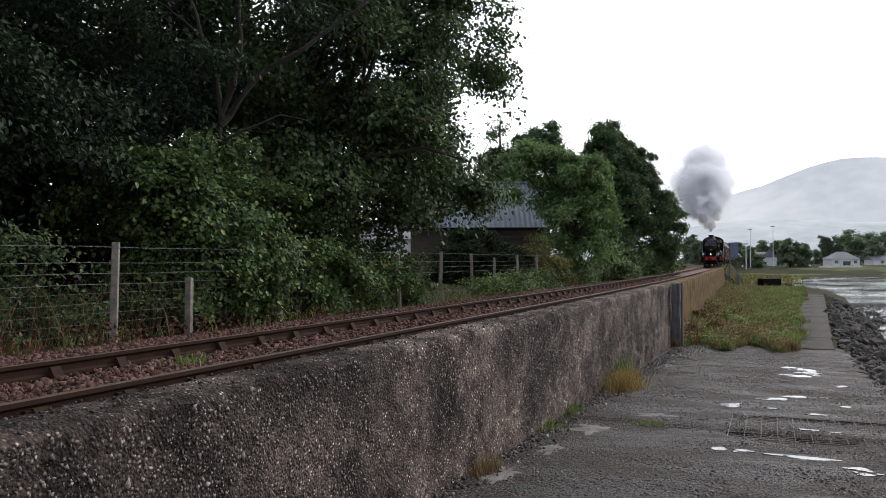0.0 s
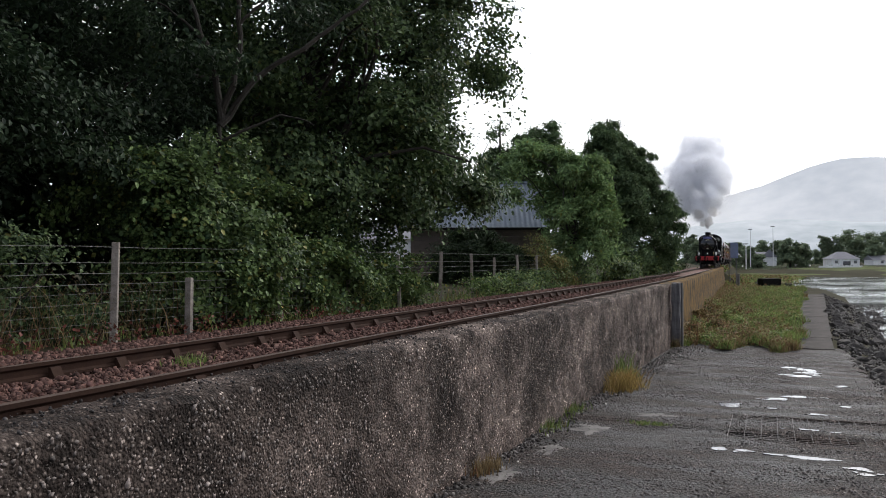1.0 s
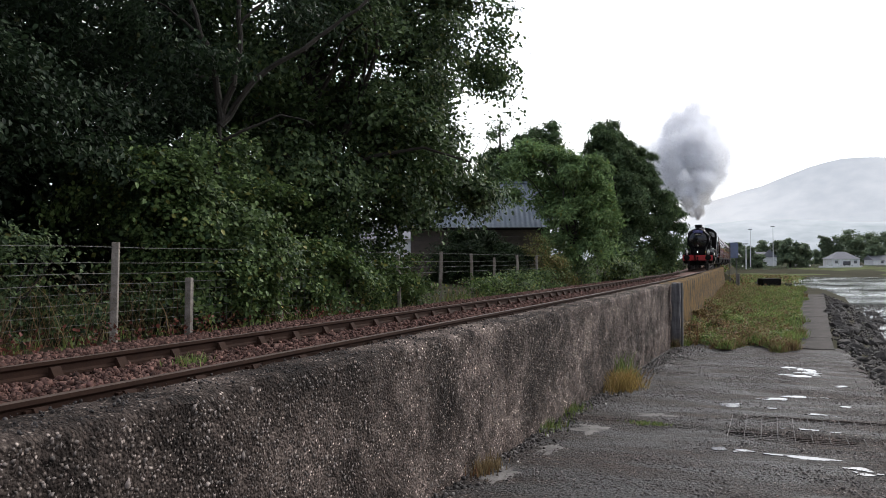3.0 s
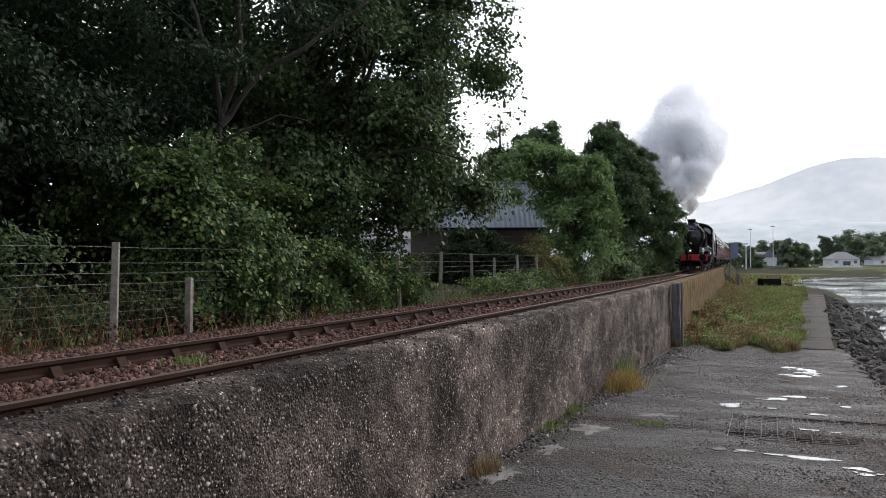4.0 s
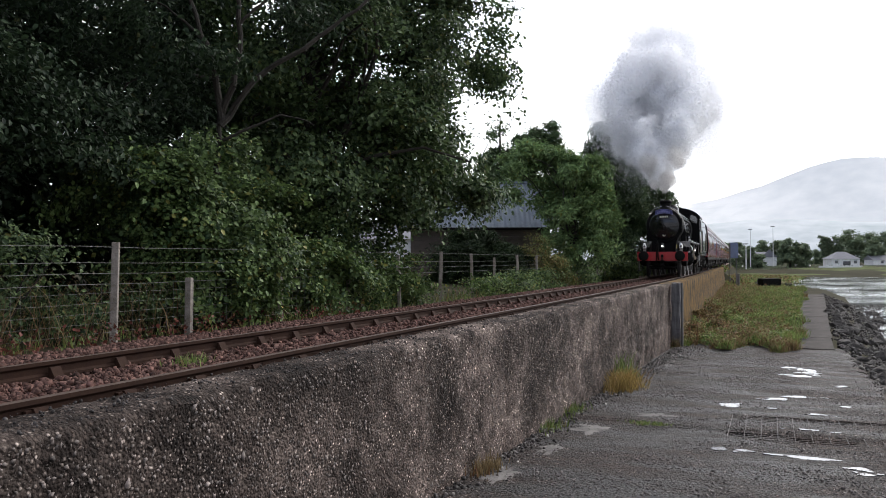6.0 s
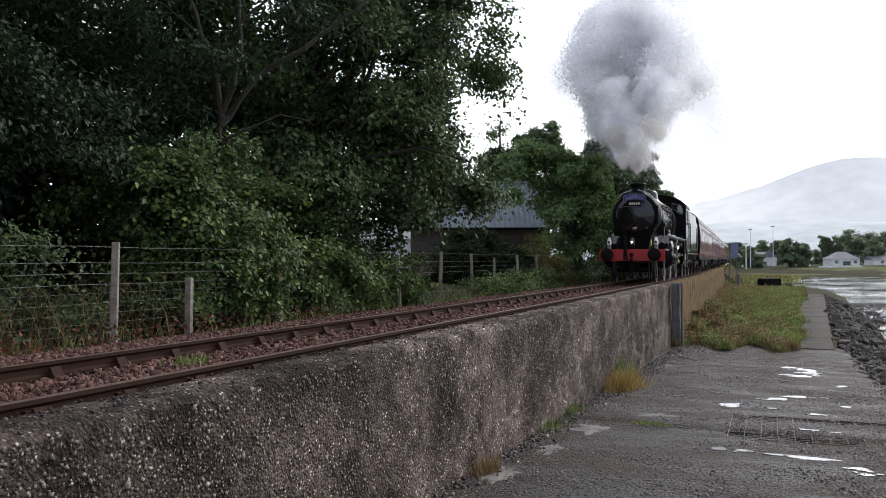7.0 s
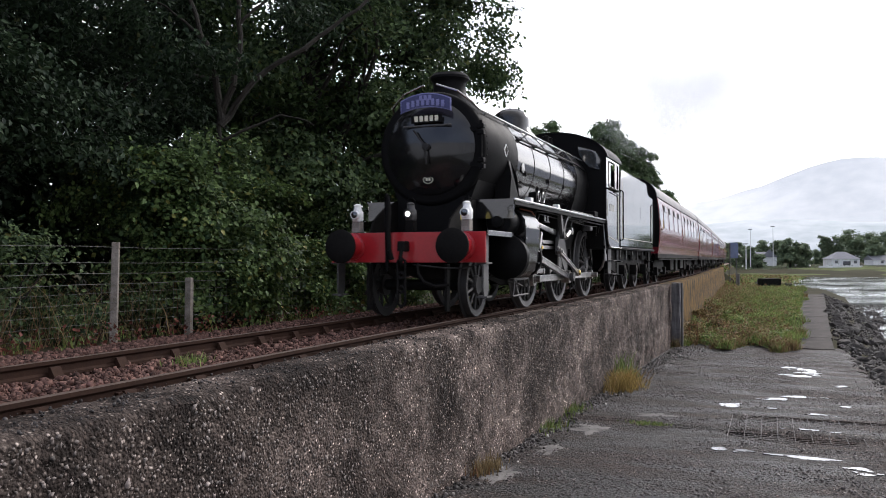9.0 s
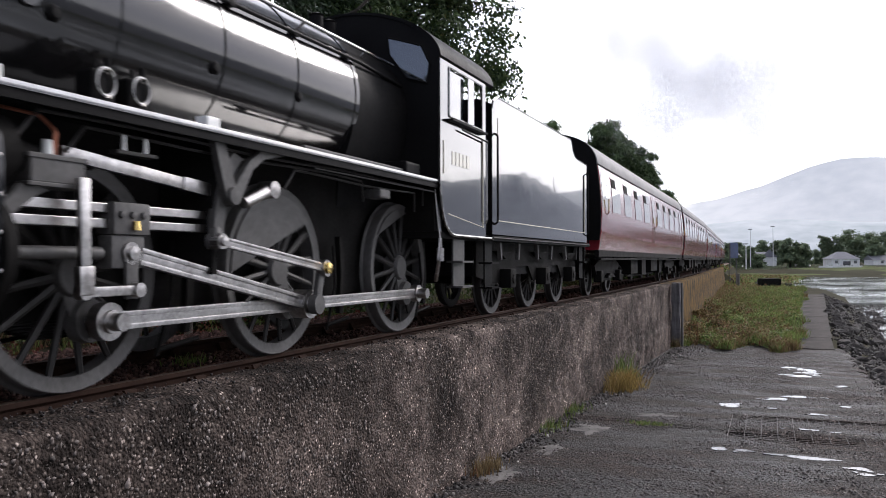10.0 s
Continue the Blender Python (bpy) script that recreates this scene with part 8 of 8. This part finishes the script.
def shed():
    """The long shed by the garden, with a corrugated roof over dark boards."""
    h = thing("timber_shed", "dark boarded shed with a blue-grey corrugated metal roof", "shed")
    h.matrix_basis = Matrix.Translation(spot(985, 45)) @ Matrix.Rotation(YAW, 4, "Z")
    L, D, eave, ridge = 8.2, 7.0, 2.62, 5.35
    bm = bmesh.new()
    y = 0.0
    box(bm, -L + 0.3, -0.3, 0.4, D - 0.4, -0.3, eave + 0.1)
    part("wall", bm, M["shed_wood"], h)
    for k in range(11):
        bm = bmesh.new()
        box(bm, -L + 0.3, -0.3, 0.36, 0.4, 0.1 + 0.23 * k, 0.31 + 0.23 * k, bevel=0.006)
        part("board", bm, M["shed_wood"], h)
    for side in (0, 1):
        bm = bmesh.new()
        n = 180
        lo, hi = [], []
        for k in range(n + 1):
            x = -L + L * k / n
            w = 0.028 * math.sin(k * math.pi / 3.0 * 2 / 2)
            y0, y1 = (0.0, D / 2) if side == 0 else (D, D / 2)
            lo.append(bm.verts.new((x, y0, eave + w)))
            hi.append(bm.verts.new((x, y1, ridge + w)))
        for k in range(n):
            bm.faces.new((lo[k], lo[k + 1], hi[k + 1], hi[k]))
        bmesh.ops.solidify(bm, geom=list(bm.faces), thickness=0.02)
        part("roof", bm, M["tin"], h, "blue-grey corrugated sheet roof", smooth=True)
    bm = bmesh.new()
    tube(bm, (-L, -0.06, eave - 0.05), (0.0, -0.06, eave - 0.05), 0.06, seg=8)
    part("gutter", bm, M["satin"], h)
    bm = bmesh.new()
    box(bm, -L, 0.02, D / 2 - 0.15, D / 2 + 0.15, ridge, ridge + 0.08)
    part("ridge_cap", bm, M["tin"], h)
    for x in (-5.0, -3.4):
        bm = bmesh.new()
        box(bm, x - 0.5, x + 0.5, 0.3, 0.42, 1.0, 1.75)
        w = part("window", bm, M["white"], h)
        for k in range(3):
            bm = bmesh.new()
            box(bm, x - 0.46 + 0.32 * k, x - 0.18 + 0.32 * k, 0.28, 0.4, 1.06, 1.69)
            part("pane", bm, M["glass"], w)


shed()
house("garden_cottage", "white rendered cottage wall beyond the garden", 690, 60, 5.2, 6, 0.2, 2.3, 3.6, M["whitewash"], M["slate"], windows=((-1.0, 0.9, 0.9, 1.0),))
house("shore_bungalow", "white bungalow with a grey hipped roof on the far shore", 1496, 272, 9.2, 6, -1.3, 2.5, 4.7, M["whitewash"], M["slate"], hip=3.6, windows=((-3, 0.9, 1.2, 1.1), (0.4, 0.3, 2.6, 1.5), (3.2, 0.9, 1.2, 1.1)))
house("shore_cottage", "white gabled cottage with a dark slate roof", 1374, 282, 3.2, 4.5, -1.3, 3.2, 5.6, M["whitewash"], M["slate"], turn=70, windows=((0, 1.0, 1.0, 1.2),))
house("shore_cottage", "white gabled cottage with a dark slate roof", 1353, 286, 3.8, 4, -1.3, 2.8, 4.8, M["whitewash"], M["slate"], turn=20, windows=((-1.5, 1.0, 0.9, 1.1), (1.5, 1.0, 0.9, 1.1)))
house("shore_cottage", "small white house among the trees", 1434, 275, 2.8, 5, -1.3, 2.6, 4.4, M["whitewash"], M["slate"], turn=60, windows=((0, 1.0, 0.8, 1.1),))
house("shore_cottage", "low white cottage behind the sea wall", 1311, 270, 2.6, 3.5, -1.3, 2.4, 4.2, M["whitewash"], M["slate"], turn=40, windows=((0, 1.0, 0.8, 1.0),))
house("shore_cottage", "white house at the picture village's edge", 1566, 280, 8.0, 6, -1.3, 2.2, 3.6, M["whitewash"], M["slate"], windows=((-1, 0.9, 1.2, 1.0),))


def shore_wall():
    p = spot(1487, 256)
    bm = bmesh.new()
    box(bm, -6.6, 6.6, -0.2, 0.2, -1.6, 0.75, bevel=0.03)
    ob = single("garden_wall", bm, M["whitewash"], "long low white garden wall above the shore", "wall")
    ob.matrix_basis = Matrix.Translation(p + Vector((0, 0, -1.75))) @ Matrix.Rotation(YAW, 4, "Z")
    # grassy far bank
    bm = bmesh.new()
    rows = []
    for k in range(41):
        a = radians(-9 + 60 * k / 40)
        row = []
        for d, z in ((236, WATER - 0.3), (246, WATER + 0.5), (262, -2.6), (275, -1.7), (300, -1.25), (420, -1.0)):
            d2 = d + 8 * noise.noise((k * 0.5, d * 0.02, 0))
            row.append(bm.verts.new((EYE.x + d2 * math.sin(a), d2 * math.cos(a), z + (0.3 * noise.noise((k, d, 3)) if z > -3 else 0))))
        rows.append(row)
    for a, b in zip(rows, rows[1:]):
        for i in range(5):
            bm.faces.new((a[i], a[i + 1], b[i + 1], b[i]))
    single("ground_far_bank", bm, M["far_grass"], "green bank of the far shore above the tideline", "bank", kind="structure", smooth=True)


shore_wall()


def bank_scrub():
    """Low scrub and reeds along the far bank."""
    rng = np.random.default_rng(88)
    c = []
    for k in range(420):
        depth = 251 + 22 * rng.random() ** 1.5
        q = spot(1235 + 350 * rng.random(), depth)
        c.append((q.x, q.y, -2.7 + (depth - 250) * 0.045 + 0.5 * rng.random()))
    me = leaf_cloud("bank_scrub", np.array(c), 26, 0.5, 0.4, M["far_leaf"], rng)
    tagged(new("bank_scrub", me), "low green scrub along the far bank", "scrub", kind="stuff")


bank_scrub()


def marsh():
    """Low salt-marsh growth on the mud past the sea wall."""
    rng = np.random.default_rng(89)
    for name, label, m, n in (("marsh_weed", "low brown salt-marsh growth on the mud", M["dock"], 420), ("marsh_weed", "green salt-marsh tufts on the mud", M["weed"], 420)):
        y = 116 + 120 * rng.random(n) ** 1.3
        x = -4 + (8 + (y - 116) * 0.06) * rng.random(n) + 0.5 * rng.normal(size=n)
        z = np.array([land(a, b) for a, b in zip(x, y)]) + 0.1 + 0.35 * rng.random(n)
        me = leaf_cloud(name, np.stack((x, y, z), 1), 22, 0.45, 0.3, m, rng, flat=0.3)
        tagged(new(name, me), label, "marsh plants", kind="stuff")


marsh()


def lamp_post(px, depth, top):
    h = (460 - top) / 1474 * depth + 2.1
    p = thing("street_lamp", "tall slender grey street lamp on the far shore", "street lamp", group="far street lamps")
    p.matrix_basis = Matrix.Translation(spot(px, depth) + Vector((0, 0, -1.3)))
    bm = bmesh.new()
    tube(bm, (0, 0, 0), (0, 0, h), 0.12, 0.08, seg=8)
    part("pole", bm, M["whitewash"], p, smooth=True)
    bm = bmesh.new()
    box(bm, -0.7, 0.5, -0.15, 0.15, h, h + 0.2, bevel=0.03)
    part("lamp_head", bm, M["wire"], p)


for px, depth, top in ((1328, 250, 406), (1368, 260, 401), (1320, 200, 432)):
    lamp_post(px, depth, top)


def wall_end():
    """Sign and posts at the far end of the sea wall, and the block in the mud."""
    s = thing("railway_sign", "faded blue board on two steel posts beside the line", "sign")
    s.matrix_basis = Matrix.Translation(spot(1299, 112) + Vector((0, 0, -2.4))) @ Matrix.Rotation(YAW, 4, "Z")
    bm = bmesh.new()
    box(bm, -0.5, 0.55, -0.04, 0.04, 3.5, 5.6, bevel=0.03)
    part("board", bm, mat("faded_sign_blue", (0.12, 0.15, 0.24), 0.6, scale=2, fine=20, bump=0.05), s)
    for x in (-0.55, 0.3):
        bm = bmesh.new()
        tube(bm, (x, 0.06, 0), (x, 0.06, 5.6), 0.06, seg=8)
        part("post", bm, M["wire"], s)
    for px, d, h, w in ((1306, 100, 1.7, 0.34), (1338, 128, 0.9, 0.3), (1341, 128, 1.2, 0.3)):
        bm = bmesh.new()
        box(bm, -w / 2, w / 2, -w / 2, w / 2, -0.4, h, bevel=0.03)
        ob = single("mooring_post", bm, M["timber"], "dark tarred timber mooring post", "post", group="old timber posts")
        ob.matrix_basis = Matrix.Translation(spot(px, d) + Vector((0, 0, -2.5 if d < 110 else -3.4)))
    bm = bmesh.new()
    box(bm, -1.35, 1.35, -1.0, 1.0, -0.6, 1.35, bevel=0.05)
    for k in range(5):
        box(bm, -1.37, 1.37, -1.03, 1.03, -0.5 + 0.36 * k, -0.5 + 0.36 * k + 0.05)
    ob = single("timber_block", bm, M["grime"], "dark square timber mooring block on the mud", "mooring block")
    ob.matrix_basis = Matrix.Translation(spot(1361, 122) + Vector((0, 0, -3.2))) @ Matrix.Rotation(YAW, 4, "Z")
    for px, d in ((1383, 135), (1392, 138), (1398, 136)):
        bm = bmesh.new()
        box(bm, -0.3, 0.3, -0.3, 0.3, -0.4, 0.5, bevel=0.08)
        ob = single("shore_block", bm, M["rock"], "dark lump of stone at the water's edge", "rock")
        ob.matrix_basis = Matrix.Translation(spot(px, d) + Vector((0, 0, -3.5)))


wall_end()


# ---- steam and smoke from the chimney ----
def vapour(name, colour, clear):
    """Droplet mist: white, scattering forwards and back, partly see-through."""
    m = bpy.data.materials.new(name)
    m.use_nodes = True
    nt = m.node_tree
    n, l = nt.nodes.new, nt.links.new
    nt.nodes.remove(nt.nodes["Principled BSDF"])
    d, t, tr = n("ShaderNodeBsdfDiffuse"), n("ShaderNodeBsdfTranslucent"), n("ShaderNodeBsdfTransparent")
    d.inputs[0].default_value = t.inputs[0].default_value = (*colour, 1)
    mx, m2 = n("ShaderNodeMixShader"), n("ShaderNodeMixShader")
    mx.inputs[0].default_value, m2.inputs[0].default_value = 0.5, clear
    l(d.outputs[0], mx.inputs[1])
    l(t.outputs[0], mx.inputs[2])
    l(mx.outputs[0], m2.inputs[1])
    l(tr.outputs[0], m2.inputs[2])
    l(m2.outputs[0], nt.nodes["Material Output"].inputs[0])
    return m


M["steam"] = vapour("dense_steam", (0.99, 0.99, 1.0), 0.3)
M["smoke"] = vapour("brownish_smoke", (0.86, 0.84, 0.82), 0.45)
M["thin_steam"] = vapour("thinning_steam", (0.96, 0.965, 0.99), 0.0)
WISP = np.array([(1, 0, 0), (0.3, 0.9, 0.1), (-0.85, 0.5, -0.05), (-0.8, -0.55, 0.05), (0.35, -0.95, -0.1)], float)
WISP_F = np.array([(0, 1, 2), (0, 2, 3), (0, 3, 4)])


def puff_mesh(seed, material):
    """One billow: wisps over a cluster of lobes, thinning outwards."""
    rng = np.random.default_rng(seed)
    k, n = 15, 4600
    c = rng.normal(size=(k, 3))
    c *= (0.35 + 0.35 * rng.random(k))[:, None] / np.linalg.norm(c, axis=1)[:, None]
    r = 0.26 + 0.2 * rng.random(k)
    pick = rng.integers(k, size=n)
    d = rng.normal(size=(n, 3))
    d /= np.linalg.norm(d, axis=1)[:, None]
    p = c[pick] + d * (r[pick] * (0.84 + 0.27 * rng.normal(size=n)))[:, None]
    return scatter("puff", p, rot_frames(rng, n, d * 0.25), 0.04 + 0.035 * rng.random(n), WISP[:3], WISP_F[:1], material)


def veil_mesh(seed):
    """A thinned-out puff: fine drops in a few drifts, sparser outwards."""
    rng = np.random.default_rng(seed)
    k, n = 10, 74000
    c = rng.normal(size=(k, 3)) * np.array((0.42, 0.42, 0.3))
    r = 0.16 + 0.2 * rng.random(k)
    pick = rng.choice(k, n, p=r ** 2 / (r ** 2).sum())
    p = c[pick] + rng.normal(size=(n, 3)) * r[pick][:, None]
    return scatter("veil", p, rot_frames(rng, n), 0.0042 + 0.0046 * rng.random(n), WISP[:3], WISP_F[:1], M["thin_steam"])


steam = thing("steam_plume", "white and grey steam rising from the chimney and trailing behind", "steam")
trail = thing("steam_trail", "thin torn grey steam hanging over the line behind the engine", "steam")
puffs, veils = [], []


def build_steam():
    rng = random.Random(23)
    dense = [puff_mesh(2 + k, M["steam"]) for k in range(6)]
    smoke = [puff_mesh(40 + k, M["smoke"]) for k in range(3)]
    thin = [veil_mesh(70 + k) for k in range(4)]
    for k in range(96):
        a = (k / 95) ** 1.2 * 1.55
        if k in (0, 1, 3):
            continue
        h = 7.6 * a ** 0.72
        r = 0.26 + 0.5 * min(h, 5.8)
        spread = 0.66 * r
        dx, dz = rng.uniform(-1, 1) * spread, rng.uniform(-0.9, 0.7) * spread
        x = -0.16 * min(h, 5) + dx
        y = 2.2 + 8.0 * a + rng.uniform(-1, 1) * spread
        z = 3.95 + h + dz
        size = r * rng.uniform(0.36, 0.6) if h > 0.8 else r * 0.6
        if a < 0.06:
            x, y = rng.uniform(-0.06, 0.06), 2.2 + a
        ob = share("puff", rng.choice(smoke if h < 2.0 else dense), steam)
        ob.scale = (size, size, size)
        puffs.append((ob, x, y, z, rng.uniform(0, 360), a, rng.uniform(-1, 1)))
    # what the plume leaves hanging in the air
    for k in range(15):
        left = 4.5 + 3.6 * (k / 14)
        size = rng.uniform(2.4, 4.2)
        ob = share("veil", rng.choice(thin), trail)
        ob.scale = (size, size, size)
        veils.append((ob, left, rng.uniform(-4.2, 1.0), rng.uniform(6.0, 13.0), rng.uniform(8.4, 13.2), rng.uniform(0, 360), rng.uniform(0.4, 2.2)))


build_steam()


# ---- movement ----
FRONT = [(0.0, 104.7), (9.0, 10.6), (9.5, 5.6), (9.7, 3.5), (10.0, 0.15)]


def front_at(t):
    """Where the engine's buffers stand at t seconds: an even run, a touch quicker at the end."""
    for (a, p), (b, q) in zip(FRONT, FRONT[1:]):
        if t <= b + 1e-9:
            return p + (q - p) * (t - a) / (b - a)
    return FRONT[-1][1]


def meet(c0, r0, c1, r1, upper):
    """Where two circles in the y-z plane cross."""
    d = math.hypot(c1[0] - c0[0], c1[1] - c0[1])
    d = min(max(d, abs(r0 - r1) + 1e-4), r0 + r1 - 1e-4)
    a = (r0 * r0 - r1 * r1 + d * d) / (2 * d)
    h = math.sqrt(max(0.0, r0 * r0 - a * a))
    ux, uy = (c1[0] - c0[0]) / d, (c1[1] - c0[1]) / d
    p = (c0[0] + a * ux, c0[1] + a * uy)
    q = [(p[0] - h * uy, p[1] + h * ux), (p[0] + h * uy, p[1] - h * ux)]
    return min(q, key=lambda v: v[1])


def bar_pose(a, b):
    """Pose of a bar whose origin is a and whose +y points to b, both (y, z)."""
    return pose(0, a[0], a[1], math.degrees(math.atan2(b[1] - a[1], b[0] - a[0])), 0, 0)


def motions():
    ts = sorted({round(i / 5, 3) for i in range(46)} | {round(9 + i / 10, 3) for i in range(11)})
    walk(loco, [(t, on_track(front_at(t), 9.0)) for t in ts])
    walk(tender, [(t, on_track(front_at(t) + 11.02, 6.0)) for t in ts])
    for i, c in enumerate(coaches):
        walk(c, [(t, on_track(front_at(t) + 18.05 + 20.1 * i, 19.0)) for t in ts])
    # the regulator is eased: the plume tears off and hangs back over the coaches
    lag = [(0.0, 0.0, 0.0), (7.9, 0.0, 0.0), (8.1, 0.5, 0.4), (8.5, 2.6, 1.5), (9.0, 7.4, 3.4), (9.5, 12.0, 4.8), (10.0, 16.5, 5.6)]

    def lagging(t):
        for (a, p, u), (b, q, v) in zip(lag, lag[1:]):
            if t <= b + 1e-9:
                k = (t - a) / (b - a)
                return p + (q - p) * k, u + (v - u) * k
    rows = []
    for t in ts:
        back, up = lagging(t)
        rows.append((t, Matrix.Translation((0, 0, up)) @ on_track(front_at(t) + back, 9.0)))
    walk(steam, rows)
    # the vapour boils: every puff rolls, and drifts back and up a little
    for ob, x, y, z, r0, age, w in puffs:
        rows = []
        for i in range(21):
            t = i / 2
            rows.append((t, pose(x + 0.15 * age * math.sin(t * 0.9 + r0), y + 0.12 * age * (t - 5), z + 0.3 * min(age, 1.5) * math.sin(t * 1.3 + r0 * 0.1), r0 + 14 * w * t, 9 * t * w, r0 - 11 * t)))
        walk(ob, rows)
    # torn veils ride in the plume until it leaves them behind, then drift seaward
    walk(trail, [(0.0, pose(0, 0, 0)), (10.0, pose(0, 0, 0))])
    for ob, left, x, behind, z, r0, drift in veils:
        rows = []
        for i in range(41):
            t = i / 4
            y = front_at(min(t, left)) + behind
            late = max(0.0, t - left)
            rows.append((t, pose(x + bend(y)[0] + drift * late * 0.6, y + 0.3 * late, z + 0.35 * late, r0 + 6 * t, 4 * t, r0 - 5 * t)))
        walk(ob, rows)
    fine = [i / 15 for i in range(151)]
    phase = radians(291)

    def turn(t, r):
        return (0.15 - front_at(t)) / r

    def spin(ob, y, r, start=0.0):
        walk(ob, [(t, pose(0, y, r, math.degrees(start + turn(t, r)), 0, 0)) for t in fine])
    for o in list(loco.children) + list(tender.children):
        if o.name.startswith("pony_wheelset"):
            spin(o, PONY, P_R)
        elif o.name.startswith("driving_wheelset"):
            spin(o, o.matrix_basis.translation.y, D_R, phase)
        elif o.name.startswith("tender_wheelset"):
            spin(o, o.matrix_basis.translation.y, T_R)
    for c in coaches:
        for o in c.children:
            if o.name.startswith("coach_wheelset"):
                spin(o, o.matrix_basis.translation.y, C_R)
    for g in loco_rods:
        rows = {k: [] for k in ("c0", "c1", "con", "cross", "ret", "ecc", "link", "comb", "union")}
        for t in fine:
            a = phase + turn(t, D_R) + (0 if g["s"] > 0 else math.pi / 2)
            dy, dz = THROW * math.cos(a), THROW * math.sin(a)
            rows["c0"].append((t, pose(0, DRIVERS[0] + dy, D_R + dz)))
            rows["c1"].append((t, pose(0, DRIVERS[1] + dy, D_R + dz)))
            pin = (DRIVERS[1] + dy, D_R + dz)
            cy = pin[0] - math.sqrt(2.30 ** 2 - (pin[1] - CYL_Z) ** 2)
            rows["cross"].append((t, pose(0, cy, CYL_Z)))
            rows["con"].append((t, bar_pose((cy, CYL_Z), pin)))
            b = a + radians(74)
            tip = (DRIVERS[1] + 0.2 * math.cos(b), D_R + 0.2 * math.sin(b))
            up = math.degrees(math.atan2(tip[1] - pin[1], tip[0] - pin[0])) - 90
            rows["ret"].append((t, pose(0, pin[0], pin[1], up, 0, 0)))
            pivot = (5.09, 1.36)
            foot = meet(pivot, 0.39, tip, 1.55, False)
            rows["ecc"].append((t, bar_pose(foot, tip)))
            sw = math.degrees(math.atan2(foot[0] - pivot[0], pivot[1] - foot[1]))
            rows["link"].append((t, pose(0, pivot[0], pivot[1], sw, 0, 0)))
            end = (cy - 0.46, 0.66)
            top = (3.66 + 0.12 * (cy - 4.05), 1.32)
            rows["comb"].append((t, pose(0, top[0], top[1], math.degrees(math.atan2(end[0] - top[0], top[1] - end[1])), 0, 0)))
            rows["union"].append((t, bar_pose(end, (cy + 0.02, 0.66))))
        for ob, k in ((g["couple"][0], "c0"), (g["couple"][1], "c1"), (g["con"], "con"), (g["cross"], "cross"), (g["ret"], "ret"), (g["ecc"], "ecc"), (g["link"], "link"), (g["comb"], "comb"), (g["union"], "union")):
            walk(ob, rows[k])


motions()
